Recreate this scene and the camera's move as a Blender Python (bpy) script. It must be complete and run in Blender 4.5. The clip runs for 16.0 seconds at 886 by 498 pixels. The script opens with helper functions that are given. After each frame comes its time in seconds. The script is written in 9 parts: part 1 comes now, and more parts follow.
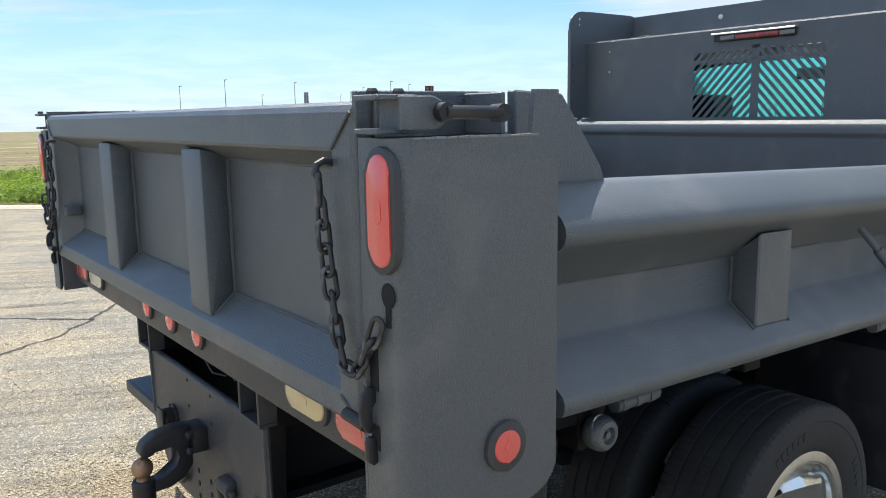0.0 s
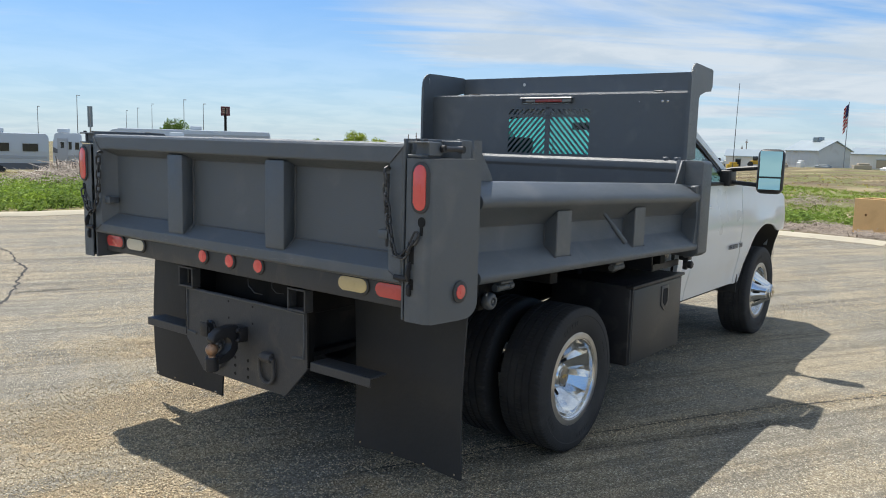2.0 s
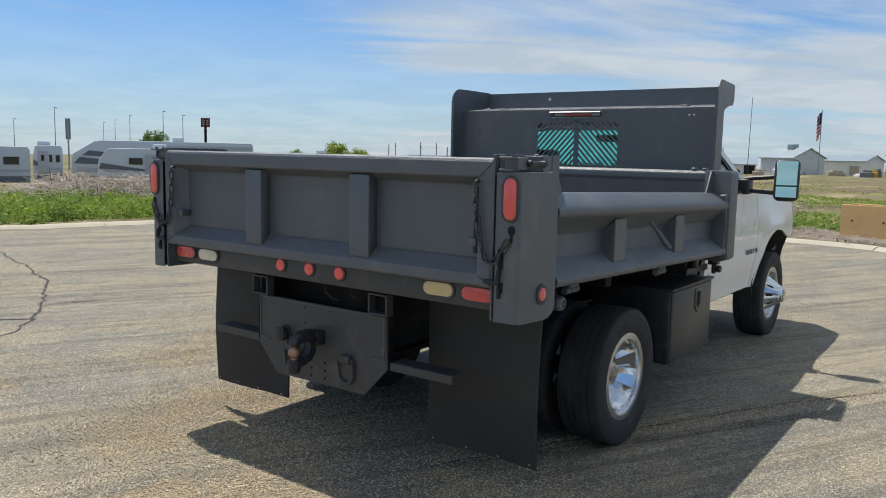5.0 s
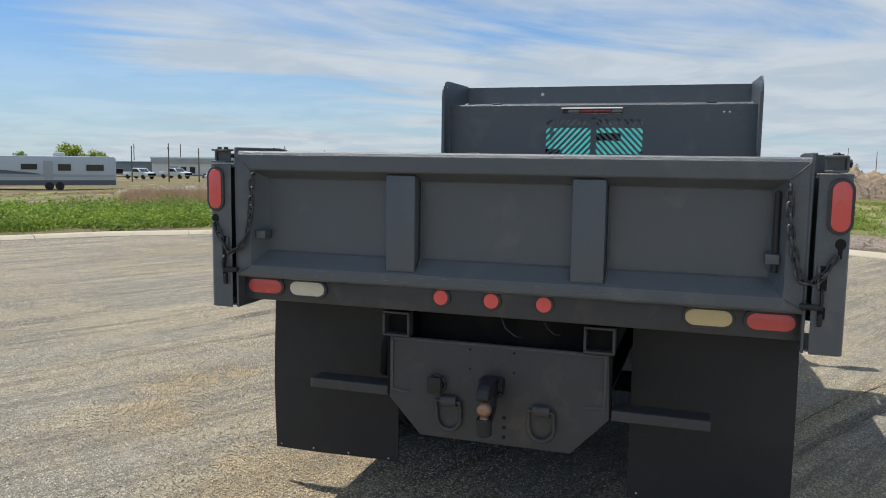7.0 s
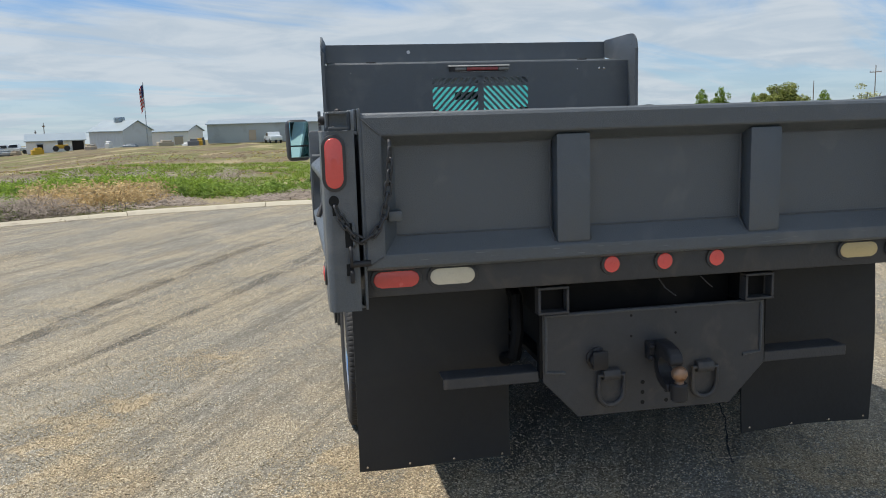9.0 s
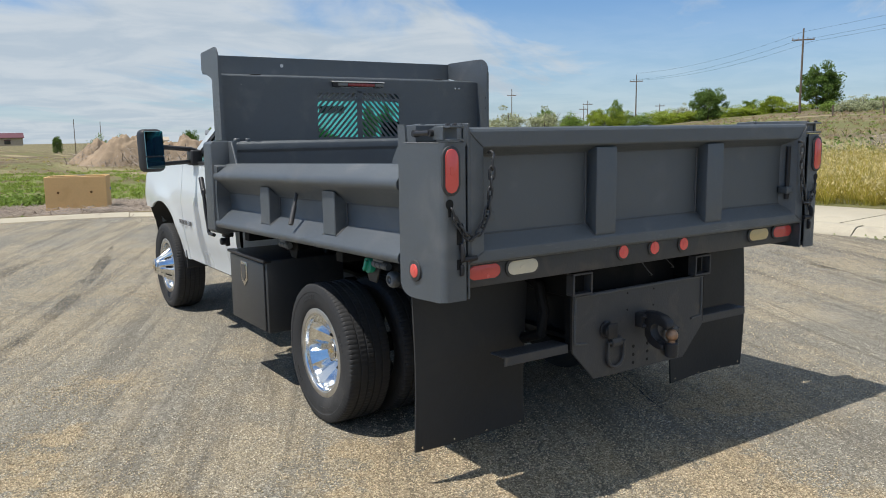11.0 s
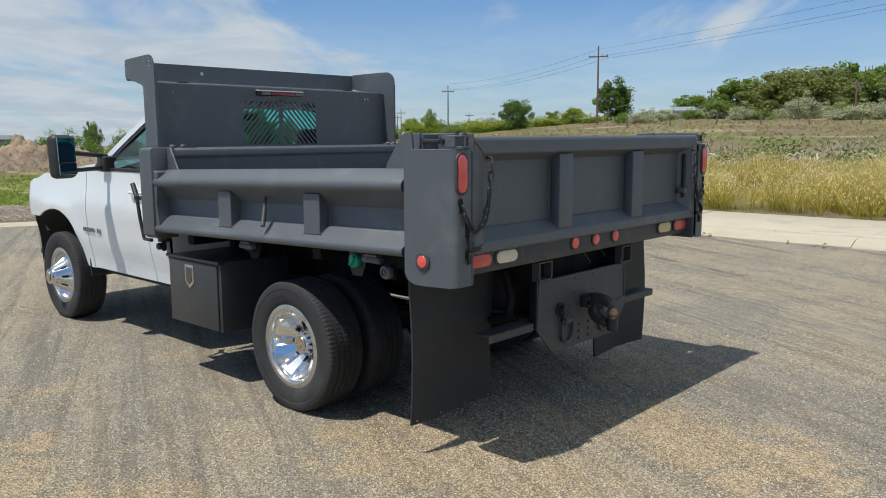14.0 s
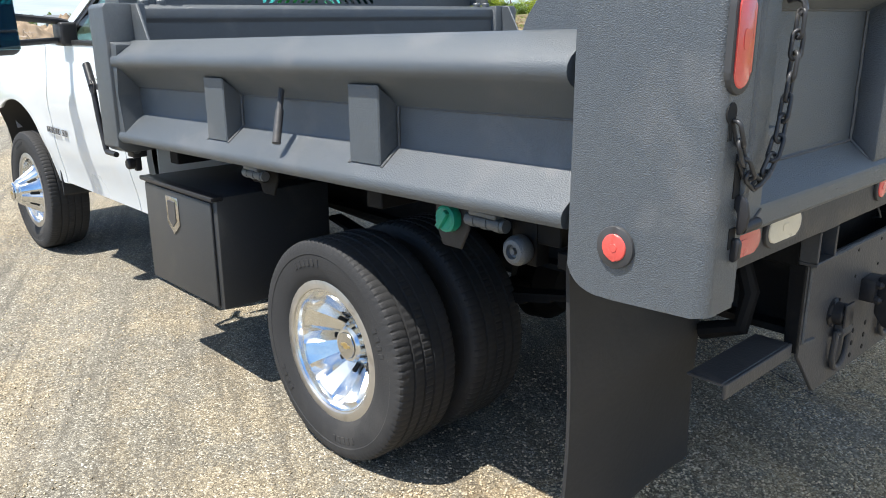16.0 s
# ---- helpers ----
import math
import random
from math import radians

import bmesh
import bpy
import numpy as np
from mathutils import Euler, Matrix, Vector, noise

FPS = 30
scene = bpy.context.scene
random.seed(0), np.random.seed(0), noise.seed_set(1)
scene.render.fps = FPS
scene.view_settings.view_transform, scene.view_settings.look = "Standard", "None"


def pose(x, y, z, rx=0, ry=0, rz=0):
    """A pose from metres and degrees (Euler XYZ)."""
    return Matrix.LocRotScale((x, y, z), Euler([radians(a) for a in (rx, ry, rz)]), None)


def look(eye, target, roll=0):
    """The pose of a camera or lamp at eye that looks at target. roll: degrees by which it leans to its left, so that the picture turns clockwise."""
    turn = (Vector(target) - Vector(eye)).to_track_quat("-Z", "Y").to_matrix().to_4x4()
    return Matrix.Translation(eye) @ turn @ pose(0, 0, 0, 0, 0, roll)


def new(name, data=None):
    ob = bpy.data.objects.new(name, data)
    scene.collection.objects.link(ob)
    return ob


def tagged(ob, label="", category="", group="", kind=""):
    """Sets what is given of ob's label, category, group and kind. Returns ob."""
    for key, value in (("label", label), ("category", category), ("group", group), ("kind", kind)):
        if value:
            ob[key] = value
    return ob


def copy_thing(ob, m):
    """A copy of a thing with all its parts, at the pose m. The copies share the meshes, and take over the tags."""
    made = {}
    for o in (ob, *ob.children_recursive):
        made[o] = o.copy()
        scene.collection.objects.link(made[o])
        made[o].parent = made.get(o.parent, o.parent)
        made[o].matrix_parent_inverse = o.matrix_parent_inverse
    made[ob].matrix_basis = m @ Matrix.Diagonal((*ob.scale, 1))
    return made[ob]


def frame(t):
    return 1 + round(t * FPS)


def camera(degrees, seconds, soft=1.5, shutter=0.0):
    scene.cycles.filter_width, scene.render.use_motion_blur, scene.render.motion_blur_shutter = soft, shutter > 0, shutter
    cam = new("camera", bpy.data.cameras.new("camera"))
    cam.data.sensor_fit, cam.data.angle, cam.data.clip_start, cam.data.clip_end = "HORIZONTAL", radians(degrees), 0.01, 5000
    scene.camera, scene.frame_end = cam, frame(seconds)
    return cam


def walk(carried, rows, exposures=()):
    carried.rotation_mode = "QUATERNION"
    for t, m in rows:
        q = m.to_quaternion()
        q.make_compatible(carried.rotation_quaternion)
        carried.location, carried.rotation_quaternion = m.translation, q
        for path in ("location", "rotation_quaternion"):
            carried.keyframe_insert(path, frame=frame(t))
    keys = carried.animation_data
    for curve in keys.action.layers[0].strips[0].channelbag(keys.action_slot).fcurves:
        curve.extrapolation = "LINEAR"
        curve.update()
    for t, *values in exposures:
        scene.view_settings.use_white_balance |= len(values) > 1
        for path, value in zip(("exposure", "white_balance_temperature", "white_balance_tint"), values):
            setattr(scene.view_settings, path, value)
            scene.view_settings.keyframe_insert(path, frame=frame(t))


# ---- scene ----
cam = camera(58.2, 16.0, soft=1.0)
PATH = [
    (0, (-1.924, -2.148, 1.532), (-0.747, -0.565, 1.203), -0.9),
    (0.5, (-2.361, -2.374, 1.552), (-1.036, -0.914, 1.216), -0.2),
    (1, (-2.821, -2.581, 1.568), (-1.402, -1.206, 1.257), 0.6),
    (1.5, (-3.19, -2.845, 1.557), (-1.699, -1.54, 1.28), 1.2),
    (2, (-3.493, -3.018, 1.558), (-1.939, -1.787, 1.295), 1.6),
    (2.5, (-3.692, -3.2, 1.564), (-2.086, -2.037, 1.305), 2.0),
    (3, (-3.831, -3.397, 1.564), (-2.202, -2.265, 1.31), 2.0),
    (3.5, (-3.901, -3.452, 1.567), (-2.275, -2.315, 1.317), 1.7),
    (4, (-3.919, -3.421, 1.566), (-2.297, -2.278, 1.315), 1.6),
    (4.5, (-3.929, -3.216, 1.554), (-2.328, -2.044, 1.301), 1.5),
    (5, (-3.961, -2.84, 1.57), (-2.372, -1.649, 1.332), 1.2),
    (5.2, (-3.956, -2.678, 1.553), (-2.361, -1.489, 1.344), 0.8),
    (7.3, (-4.234, -0.458, 1.536), (-2.313, 0.041, 1.295), 1.1),
    (7.5, (-4.255, -0.242, 1.552), (-2.313, 0.167, 1.302), 1.3),
    (8, (-4.195, 0.336, 1.542), (-2.225, 0.548, 1.272), 1.0),
    (8.5, (-4.082, 0.854, 1.52), (-2.104, 0.774, 1.235), -0.4),
    (9, (-3.952, 1.289, 1.514), (-2.005, 0.955, 1.204), -1.8),
    (9.5, (-3.773, 1.687, 1.516), (-1.891, 1.086, 1.206), -1.6),
    (9.7, (-3.709, 1.869, 1.514), (-1.867, 1.156, 1.202), -1.1),
    (11.8, (-3.796, 3.309, 1.566), (-2.246, 2.078, 1.281), -1.1),
    (12, (-3.794, 3.411, 1.566), (-2.278, 2.139, 1.282), -1.0),
    (12.5, (-3.736, 3.642, 1.557), (-2.287, 2.293, 1.271), -0.8),
    (13, (-3.715, 3.782, 1.56), (-2.324, 2.375, 1.275), -0.5),
    (13.5, (-3.704, 3.802, 1.565), (-2.351, 2.356, 1.282), -0.3),
    (14, (-3.599, 3.76, 1.56), (-2.252, 2.31, 1.279), -0.3),
    (14.5, (-3.365, 3.492, 1.516), (-1.993, 2.07, 1.21), -0.1),
    (15, (-2.965, 3.168, 1.485), (-1.527, 1.832, 1.102), 0.3),
    (15.5, (-2.49, 2.857, 1.456), (-1.047, 1.553, 0.991), 0.4),
    (16, (-1.991, 2.501, 1.436), (-0.586, 1.192, 0.876), -0.3),
]
walk(cam, [(t, look(eye, target, roll)) for t, eye, target, roll in PATH],
     ((0, 0.74), (0.5, 0.75), (1.0, 0.70), (1.5, 0.55), (2.0, 0.34), (2.5, 0.16), (3.0, 0.10), (9.5, 0.12), (12.0, 0.06), (13.5, 0.02), (14.5, 0.02), (15.0, 0.18), (15.5, 0.42), (16.0, 0.84)))

# ---- sky, sun and exposure ----
SUN_TO = Vector((0.10, 0.44, 1.0)).normalized()
SUN_ELEV = math.asin(SUN_TO.z)
SUN_AZ = math.atan2(SUN_TO.x, SUN_TO.y)
scene.view_settings.exposure = 0.0
sun_data = bpy.data.lights.new("sun", "SUN")
sun_data.energy, sun_data.angle, sun_data.color = 4.4, radians(0.55), (1.0, 0.955, 0.88)
sun_ob = new("sun", sun_data)
sun_ob.matrix_world = look(SUN_TO * 60, (0, 0, 0))

world = bpy.data.worlds.new("sky")
scene.world = world
world.use_nodes = True
wn, wl = world.node_tree.nodes, world.node_tree.links
wn.clear()


def wnode(kind, **values):
    n = wn.new(kind)
    for k, v in values.items():
        n.inputs[k].default_value = v
    return n


def wmath(op, a, b=None, c=None):
    n = wn.new("ShaderNodeMath")
    n.operation = op
    for i, v in enumerate((a, b, c)):
        if v is None:
            continue
        if isinstance(v, (int, float)):
            n.inputs[i].default_value = v
        else:
            wl.new(v, n.inputs[i])
    return n.outputs[0]


w_out = wn.new("ShaderNodeOutputWorld")
w_bg = wnode("ShaderNodeBackground", Strength=0.10)
w_sky = wn.new("ShaderNodeTexSky")
w_sky.sky_type = "NISHITA"
w_sky.sun_disc = False
w_sky.sun_elevation, w_sky.sun_rotation = SUN_ELEV, SUN_AZ
w_sky.altitude, w_sky.air_density, w_sky.dust_density, w_sky.ozone_density = 800, 1.0, 0.5, 2.4
w_tc = wn.new("ShaderNodeTexCoord")
w_sep = wn.new("ShaderNodeSeparateXYZ")
wl.new(w_tc.outputs["Generated"], w_sep.inputs[0])
# thin high cloud on a plane far above, seen in perspective
w_up = wmath("MAXIMUM", wmath("ADD", w_sep.outputs[2], 0.10), 0.02)
w_px = wmath("DIVIDE", w_sep.outputs[0], w_up)
w_py = wmath("DIVIDE", w_sep.outputs[1], w_up)
w_com = wn.new("ShaderNodeCombineXYZ")
wl.new(w_px, w_com.inputs[0])
wl.new(w_py, w_com.inputs[1])
w_map = wn.new("ShaderNodeMapping")
w_map.vector_type = "TEXTURE"
w_map.inputs["Rotation"].default_value = (0, 0, radians(-50))
w_map.inputs["Scale"].default_value = (3.2, 0.9, 1.0)
w_map.inputs["Location"].default_value = (0.35, 1.9, 0)
wl.new(w_com.outputs[0], w_map.inputs[0])
w_n1 = wnode("ShaderNodeTexNoise", Scale=0.80, Detail=9.0, Roughness=0.58, Distortion=0.7)
w_n2 = wnode("ShaderNodeTexNoise", Scale=0.30, Detail=3.0, Roughness=0.5, Distortion=0.3)
wl.new(w_map.outputs[0], w_n1.inputs["Vector"])
wl.new(w_com.outputs[0], w_n2.inputs["Vector"])
w_den = wmath("ADD", wmath("MULTIPLY", w_n1.outputs["Fac"], 0.85), wmath("MULTIPLY", w_n2.outputs["Fac"], 0.60))
# a broad veil over the yards ahead, carried on overhead and behind
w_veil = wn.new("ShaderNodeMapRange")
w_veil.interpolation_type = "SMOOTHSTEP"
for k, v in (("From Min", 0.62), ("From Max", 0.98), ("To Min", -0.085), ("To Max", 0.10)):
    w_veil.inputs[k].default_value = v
# cloud overhead and behind is unseen, added for brighter fill light
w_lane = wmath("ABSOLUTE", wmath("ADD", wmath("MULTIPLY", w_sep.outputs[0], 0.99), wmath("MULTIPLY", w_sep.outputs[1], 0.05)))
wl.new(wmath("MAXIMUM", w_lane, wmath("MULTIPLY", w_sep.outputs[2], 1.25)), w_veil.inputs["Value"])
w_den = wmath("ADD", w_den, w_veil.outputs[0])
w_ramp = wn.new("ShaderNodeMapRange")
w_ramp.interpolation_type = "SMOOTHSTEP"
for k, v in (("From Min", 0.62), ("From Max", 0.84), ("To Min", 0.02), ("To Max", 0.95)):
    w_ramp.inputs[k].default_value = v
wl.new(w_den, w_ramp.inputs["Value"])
# pale haze towards the horizon
w_hz = wn.new("ShaderNodeMapRange")
for k, v in (("From Min", 0.0), ("From Max", 0.19), ("To Min", 0.72), ("To Max", 0.0)):
    w_hz.inputs[k].default_value = v
wl.new(w_sep.outputs[2], w_hz.inputs["Value"])
w_fac = wmath("MINIMUM", wmath("MAXIMUM", w_ramp.outputs[0], w_hz.outputs[0]), 0.95)
w_clear = wn.new("ShaderNodeVectorMath")
w_clear.operation = "MULTIPLY"
w_clear.inputs[1].default_value = (0.55, 0.83, 1.10)
wl.new(w_sky.outputs[0], w_clear.inputs[0])
w_mix = wn.new("ShaderNodeMixRGB")
# clouds: bright tops, greyer hollows
w_n3 = wnode("ShaderNodeTexNoise", Scale=1.5, Detail=8.0, Roughness=0.6, Distortion=0.5)
wl.new(w_com.outputs[0], w_n3.inputs["Vector"])
w_shade = wn.new("ShaderNodeMapRange")
w_shade.interpolation_type = "SMOOTHSTEP"
for k, v in (("From Min", 0.36), ("From Max", 0.64), ("To Min", 0.0), ("To Max", 1.0)):
    w_shade.inputs[k].default_value = v
wl.new(w_n3.outputs["Fac"], w_shade.inputs["Value"])
w_tone = wn.new("ShaderNodeMixRGB")
w_tone.inputs[1].default_value = (4.5, 5.25, 6.0, 1)
w_tone.inputs[2].default_value = (5.55, 6.1, 6.6, 1)
wl.new(w_shade.outputs[0], w_tone.inputs[0])
wl.new(w_tone.outputs[0], w_mix.inputs[2])
wl.new(w_fac, w_mix.inputs[0])
wl.new(w_clear.outputs[0], w_mix.inputs[1])
wl.new(w_mix.outputs[0], w_bg.inputs["Color"])
wl.new(w_bg.outputs[0], w_out.inputs[0])

# ---- materials ----
MATS = {}


def shade_nodes(name):
    m = bpy.data.materials.new(name)
    m.use_nodes = True
    nt = m.node_tree
    return m, nt.nodes, nt.links, nt.nodes["Principled BSDF"]


def surface(name, base, rough=0.5, metal=0.0, var=0.12, big=1.5, fine=40.0, fine_var=0.08, bump=0.0, bump_scale=300.0,
            spec=0.5, coat=0.0, stain=None, stain_amt=0.0, stain_scale=2.0, rough_var=0.08, island=0.0, sheen=0.0):
    """A two-scale procedural surface: broad unevenness, fine grain, optional stains and relief."""
    m, n, l, p = shade_nodes(name)
    tc = n.new("ShaderNodeTexCoord")
    a = n.new("ShaderNodeTexNoise")
    a.inputs["Scale"].default_value, a.inputs["Detail"].default_value = big, 5
    b = n.new("ShaderNodeTexNoise")
    b.inputs["Scale"].default_value, b.inputs["Detail"].default_value = fine, 3
    for t in (a, b):
        l.new(tc.outputs["Object"], t.inputs["Vector"])
    v = n.new("ShaderNodeMath"); v.operation = "MULTIPLY_ADD"
    l.new(a.outputs["Fac"], v.inputs[0]); v.inputs[1].default_value = 2 * var; v.inputs[2].default_value = 1 - var
    w = n.new("ShaderNodeMath"); w.operation = "MULTIPLY_ADD"
    l.new(b.outputs["Fac"], w.inputs[0]); w.inputs[1].default_value = 2 * fine_var; w.inputs[2].default_value = 1 - fine_var
    k = n.new("ShaderNodeMath"); k.operation = "MULTIPLY"
    l.new(v.outputs[0], k.inputs[0]); l.new(w.outputs[0], k.inputs[1])
    out = k.outputs[0]
    if island:
        g = n.new("ShaderNodeNewGeometry")
        o = n.new("ShaderNodeObjectInfo")
        s = n.new("ShaderNodeMath"); s.operation = "ADD"
        l.new(g.outputs["Random Per Island"], s.inputs[0]); l.new(o.outputs["Random"], s.inputs[1])
        f = n.new("ShaderNodeMath"); f.operation = "FRACT"
        l.new(s.outputs[0], f.inputs[0])
        q = n.new("ShaderNodeMath"); q.operation = "MULTIPLY_ADD"
        l.new(f.outputs[0], q.inputs[0]); q.inputs[1].default_value = 2 * island; q.inputs[2].default_value = 1 - island
        r = n.new("ShaderNodeMath"); r.operation = "MULTIPLY"
        l.new(out, r.inputs[0]); l.new(q.outputs[0], r.inputs[1])
        out = r.outputs[0]
    col = n.new("ShaderNodeVectorMath"); col.operation = "SCALE"
    col.inputs[0].default_value = base
    l.new(out, col.inputs["Scale"])
    color = col.outputs[0]
    if stain:
        sn = n.new("ShaderNodeTexNoise")
        sn.inputs["Scale"].default_value, sn.inputs["Detail"].default_value, sn.inputs["Distortion"].default_value = stain_scale, 6, 0.6
        l.new(tc.outputs["Object"], sn.inputs["Vector"])
        sr = n.new("ShaderNodeMapRange"); sr.interpolation_type = "SMOOTHSTEP"
        for kk, vv in (("From Min", 0.52), ("From Max", 0.72), ("To Min", 0.0), ("To Max", stain_amt)):
            sr.inputs[kk].default_value = vv
        l.new(sn.outputs["Fac"], sr.inputs["Value"])
        mx = n.new("ShaderNodeMixRGB")
        mx.inputs[2].default_value = (*stain, 1)
        l.new(sr.outputs[0], mx.inputs[0]); l.new(color, mx.inputs[1])
        color = mx.outputs[0]
    l.new(color, p.inputs["Base Color"])
    rr = n.new("ShaderNodeMath"); rr.operation = "MULTIPLY_ADD"
    l.new(a.outputs["Fac"], rr.inputs[0]); rr.inputs[1].default_value = 2 * rough_var; rr.inputs[2].default_value = rough - rough_var
    l.new(rr.outputs[0], p.inputs["Roughness"])
    p.inputs["Metallic"].default_value = metal
    p.inputs["Specular IOR Level"].default_value = spec
    p.inputs["Coat Weight"].default_value = coat
    p.inputs["Coat Roughness"].default_value = 0.06
    if sheen:
        p.inputs["Sheen Weight"].default_value = sheen
    if bump:
        bn = n.new("ShaderNodeTexNoise")
        bn.inputs["Scale"].default_value, bn.inputs["Detail"].default_value = bump_scale, 2
        l.new(tc.outputs["Object"], bn.inputs["Vector"])
        bb = n.new("ShaderNodeBump")
        bb.inputs["Strength"].default_value, bb.inputs["Distance"].default_value = bump, 0.004
        l.new(bn.outputs["Fac"], bb.inputs["Height"])
        l.new(bb.outputs[0], p.inputs["Normal"])
    MATS[name] = m
    return m


def pane(name, tint, gloss=0.04, ior=1.5, body=0.0, body_col=(0.02, 0.02, 0.02)):
    """A thin tinted pane: light passes straight through, tinted, with a mirror gloss that grows at grazing angles."""
    m = bpy.data.materials.new(name)
    m.use_nodes = True
    n, l = m.node_tree.nodes, m.node_tree.links
    n.clear()
    o = n.new("ShaderNodeOutputMaterial")
    t = n.new("ShaderNodeBsdfTransparent"); t.inputs[0].default_value = (*tint, 1)
    g = n.new("ShaderNodeBsdfGlossy"); g.inputs["Roughness"].default_value = gloss
    f = n.new("ShaderNodeLayerWeight"); f.inputs[0].default_value = 0.5
    f4 = n.new("ShaderNodeMath"); f4.operation = "POWER"; f4.inputs[1].default_value = 4.0
    fm = n.new("ShaderNodeMath"); fm.operation = "MULTIPLY_ADD"; fm.inputs[1].default_value = 0.6; fm.inputs[2].default_value = 0.045
    l.new(f.outputs["Facing"], f4.inputs[0]); l.new(f4.outputs[0], fm.inputs[0])
    x = n.new("ShaderNodeMixShader")
    l.new(fm.outputs[0], x.inputs[0]); l.new(t.outputs[0], x.inputs[1]); l.new(g.outputs[0], x.inputs[2])
    l.new(x.outputs[0], o.inputs[0])
    MATS[name] = m
    return m


BED = surface("textured_grey_bed_coating", (0.073, 0.085, 0.096), 0.42, var=0.10, big=2.2, fine=300, fine_var=0.55, bump=0.55, bump_scale=360, spec=1.0,
              stain=(0.19, 0.185, 0.18), stain_amt=0.3, stain_scale=5.5)
BEDIN = surface("worn_bed_lining", (0.055, 0.057, 0.062), 0.6, var=0.2, big=3, bump=0.4, bump_scale=200, stain=(0.16, 0.13, 0.10), stain_amt=0.4, stain_scale=3)
WELD = surface("rough_weld_seam", (0.088, 0.092, 0.096), 0.6, var=0.3, big=60, bump=0.8, bump_scale=120)
SCRATCH = surface("faint_scratch_in_coating", (0.21, 0.21, 0.215), 0.5, var=0.2, big=30)
SCUFF = surface("bare_scuffed_steel", (0.42, 0.41, 0.40), 0.45, metal=0.6, var=0.3, big=60, bump=0.4, bump_scale=200)
CHASSIS = surface("black_chassis_paint", (0.0075, 0.0075, 0.008), 0.65, spec=0.18, var=0.25, big=6, bump=0.3, bump_scale=120, stain=(0.035, 0.030, 0.025), stain_amt=0.4, stain_scale=6)
BLACKST = surface("satin_black_steel", (0.026, 0.026, 0.029), 0.42, spec=0.35, var=0.15, big=4, bump=0.15, bump_scale=150, stain=(0.11, 0.10, 0.09), stain_amt=0.3, stain_scale=8)
# lighter box black: lit look in the base colour, dust in the stain
BOXLIT = surface("dusty_black_door_paint", (0.042, 0.044, 0.047), 0.40, spec=0.45, var=0.12, big=3, fine=180, fine_var=0.2, bump=0.15, bump_scale=150, stain=(0.10, 0.095, 0.085), stain_amt=0.3, stain_scale=6)
LATCHST = surface("dulled_latch_steel", (0.10, 0.10, 0.105), 0.38, metal=0.5, var=0.15, big=30)
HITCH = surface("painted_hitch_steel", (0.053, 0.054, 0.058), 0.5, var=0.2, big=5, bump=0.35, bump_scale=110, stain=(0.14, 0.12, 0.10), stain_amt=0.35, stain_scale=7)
RUBBER = surface("tyre_rubber", (0.040, 0.040, 0.041), 0.66, spec=0.22, var=0.22, big=9, fine=120, bump=0.25, bump_scale=160, stain=(0.095, 0.091, 0.086), stain_amt=0.40, stain_scale=4)
FLAP = surface("mud_flap_rubber", (0.031, 0.032, 0.034), 0.55, spec=0.32, var=0.22, big=2.5, fine=30, bump=0.2, bump_scale=60, stain=(0.045, 0.043, 0.040), stain_amt=0.5, stain_scale=3.2)
GROMMET = surface("black_rubber_grommet", (0.052, 0.052, 0.054), 0.55, var=0.1)
CHROME = surface("polished_chrome", (0.77, 0.785, 0.79), 0.21, metal=1.0, var=0.05, fine_var=0.02, rough_var=0.05, bump=0.12, bump_scale=26, stain=(0.52, 0.52, 0.51), stain_amt=0.35, stain_scale=14)
BRIGHT = surface("dull_bright_trim", (0.62, 0.60, 0.57), 0.22, metal=1.0, var=0.08, stain=(0.30, 0.26, 0.22), stain_amt=0.4, stain_scale=10)
WHITE = surface("white_car_paint", (0.72, 0.765, 0.79), 0.28, var=0.02, big=1.2, fine_var=0.01, coat=0.9, spec=0.5, rough_var=0.03, stain=(0.66, 0.64, 0.60), stain_amt=0.25, stain_scale=2.5)
PLASTIC = surface("black_grained_plastic", (0.028, 0.028, 0.030), 0.45, var=0.1, bump=0.15, bump_scale=400)
CABIN = surface("dark_cab_trim", (0.035, 0.034, 0.033), 0.8, var=0.15)
SEAT = surface("grey_seat_cloth", (0.07, 0.068, 0.066), 0.9, var=0.15, bump=0.2, bump_scale=500)
# lit look of markers and shade on bars are put into these reds
REDMARK = surface("bright_red_marker_lens", (0.92, 0.115, 0.105), 0.22, var=0.08, big=14, fine=160, fine_var=0.06, coat=0.6, bump=0.10, bump_scale=500)
REDBAR = surface("deep_red_bar_lens", (0.64, 0.080, 0.070), 0.24, var=0.10, big=14, fine=160, fine_var=0.08, coat=0.6, bump=0.10, bump_scale=500)
RED = surface("red_lens", (0.78, 0.10, 0.085), 0.22, var=0.08, big=14, fine=160, fine_var=0.06, coat=0.6, bump=0.10, bump_scale=500)
CREAM = surface("cream_reversing_lens", (0.72, 0.66, 0.52), 0.30, var=0.07, big=14, fine=160, coat=0.5, bump=0.10, bump_scale=500)
YELLOWED = surface("yellowed_reversing_lens", (0.64, 0.50, 0.25), 0.30, var=0.07, big=14, fine=160, coat=0.5, bump=0.10, bump_scale=500)
GREEN = surface("green_plastic_cap", (0.01, 0.30, 0.20), 0.4, var=0.1, big=20)
BALL = surface("rusty_hitch_ball", (0.36, 0.22, 0.14), 0.38, metal=0.55, var=0.35, big=40, stain=(0.20, 0.09, 0.04), stain_amt=0.8, stain_scale=30, bump=0.2, bump_scale=200)
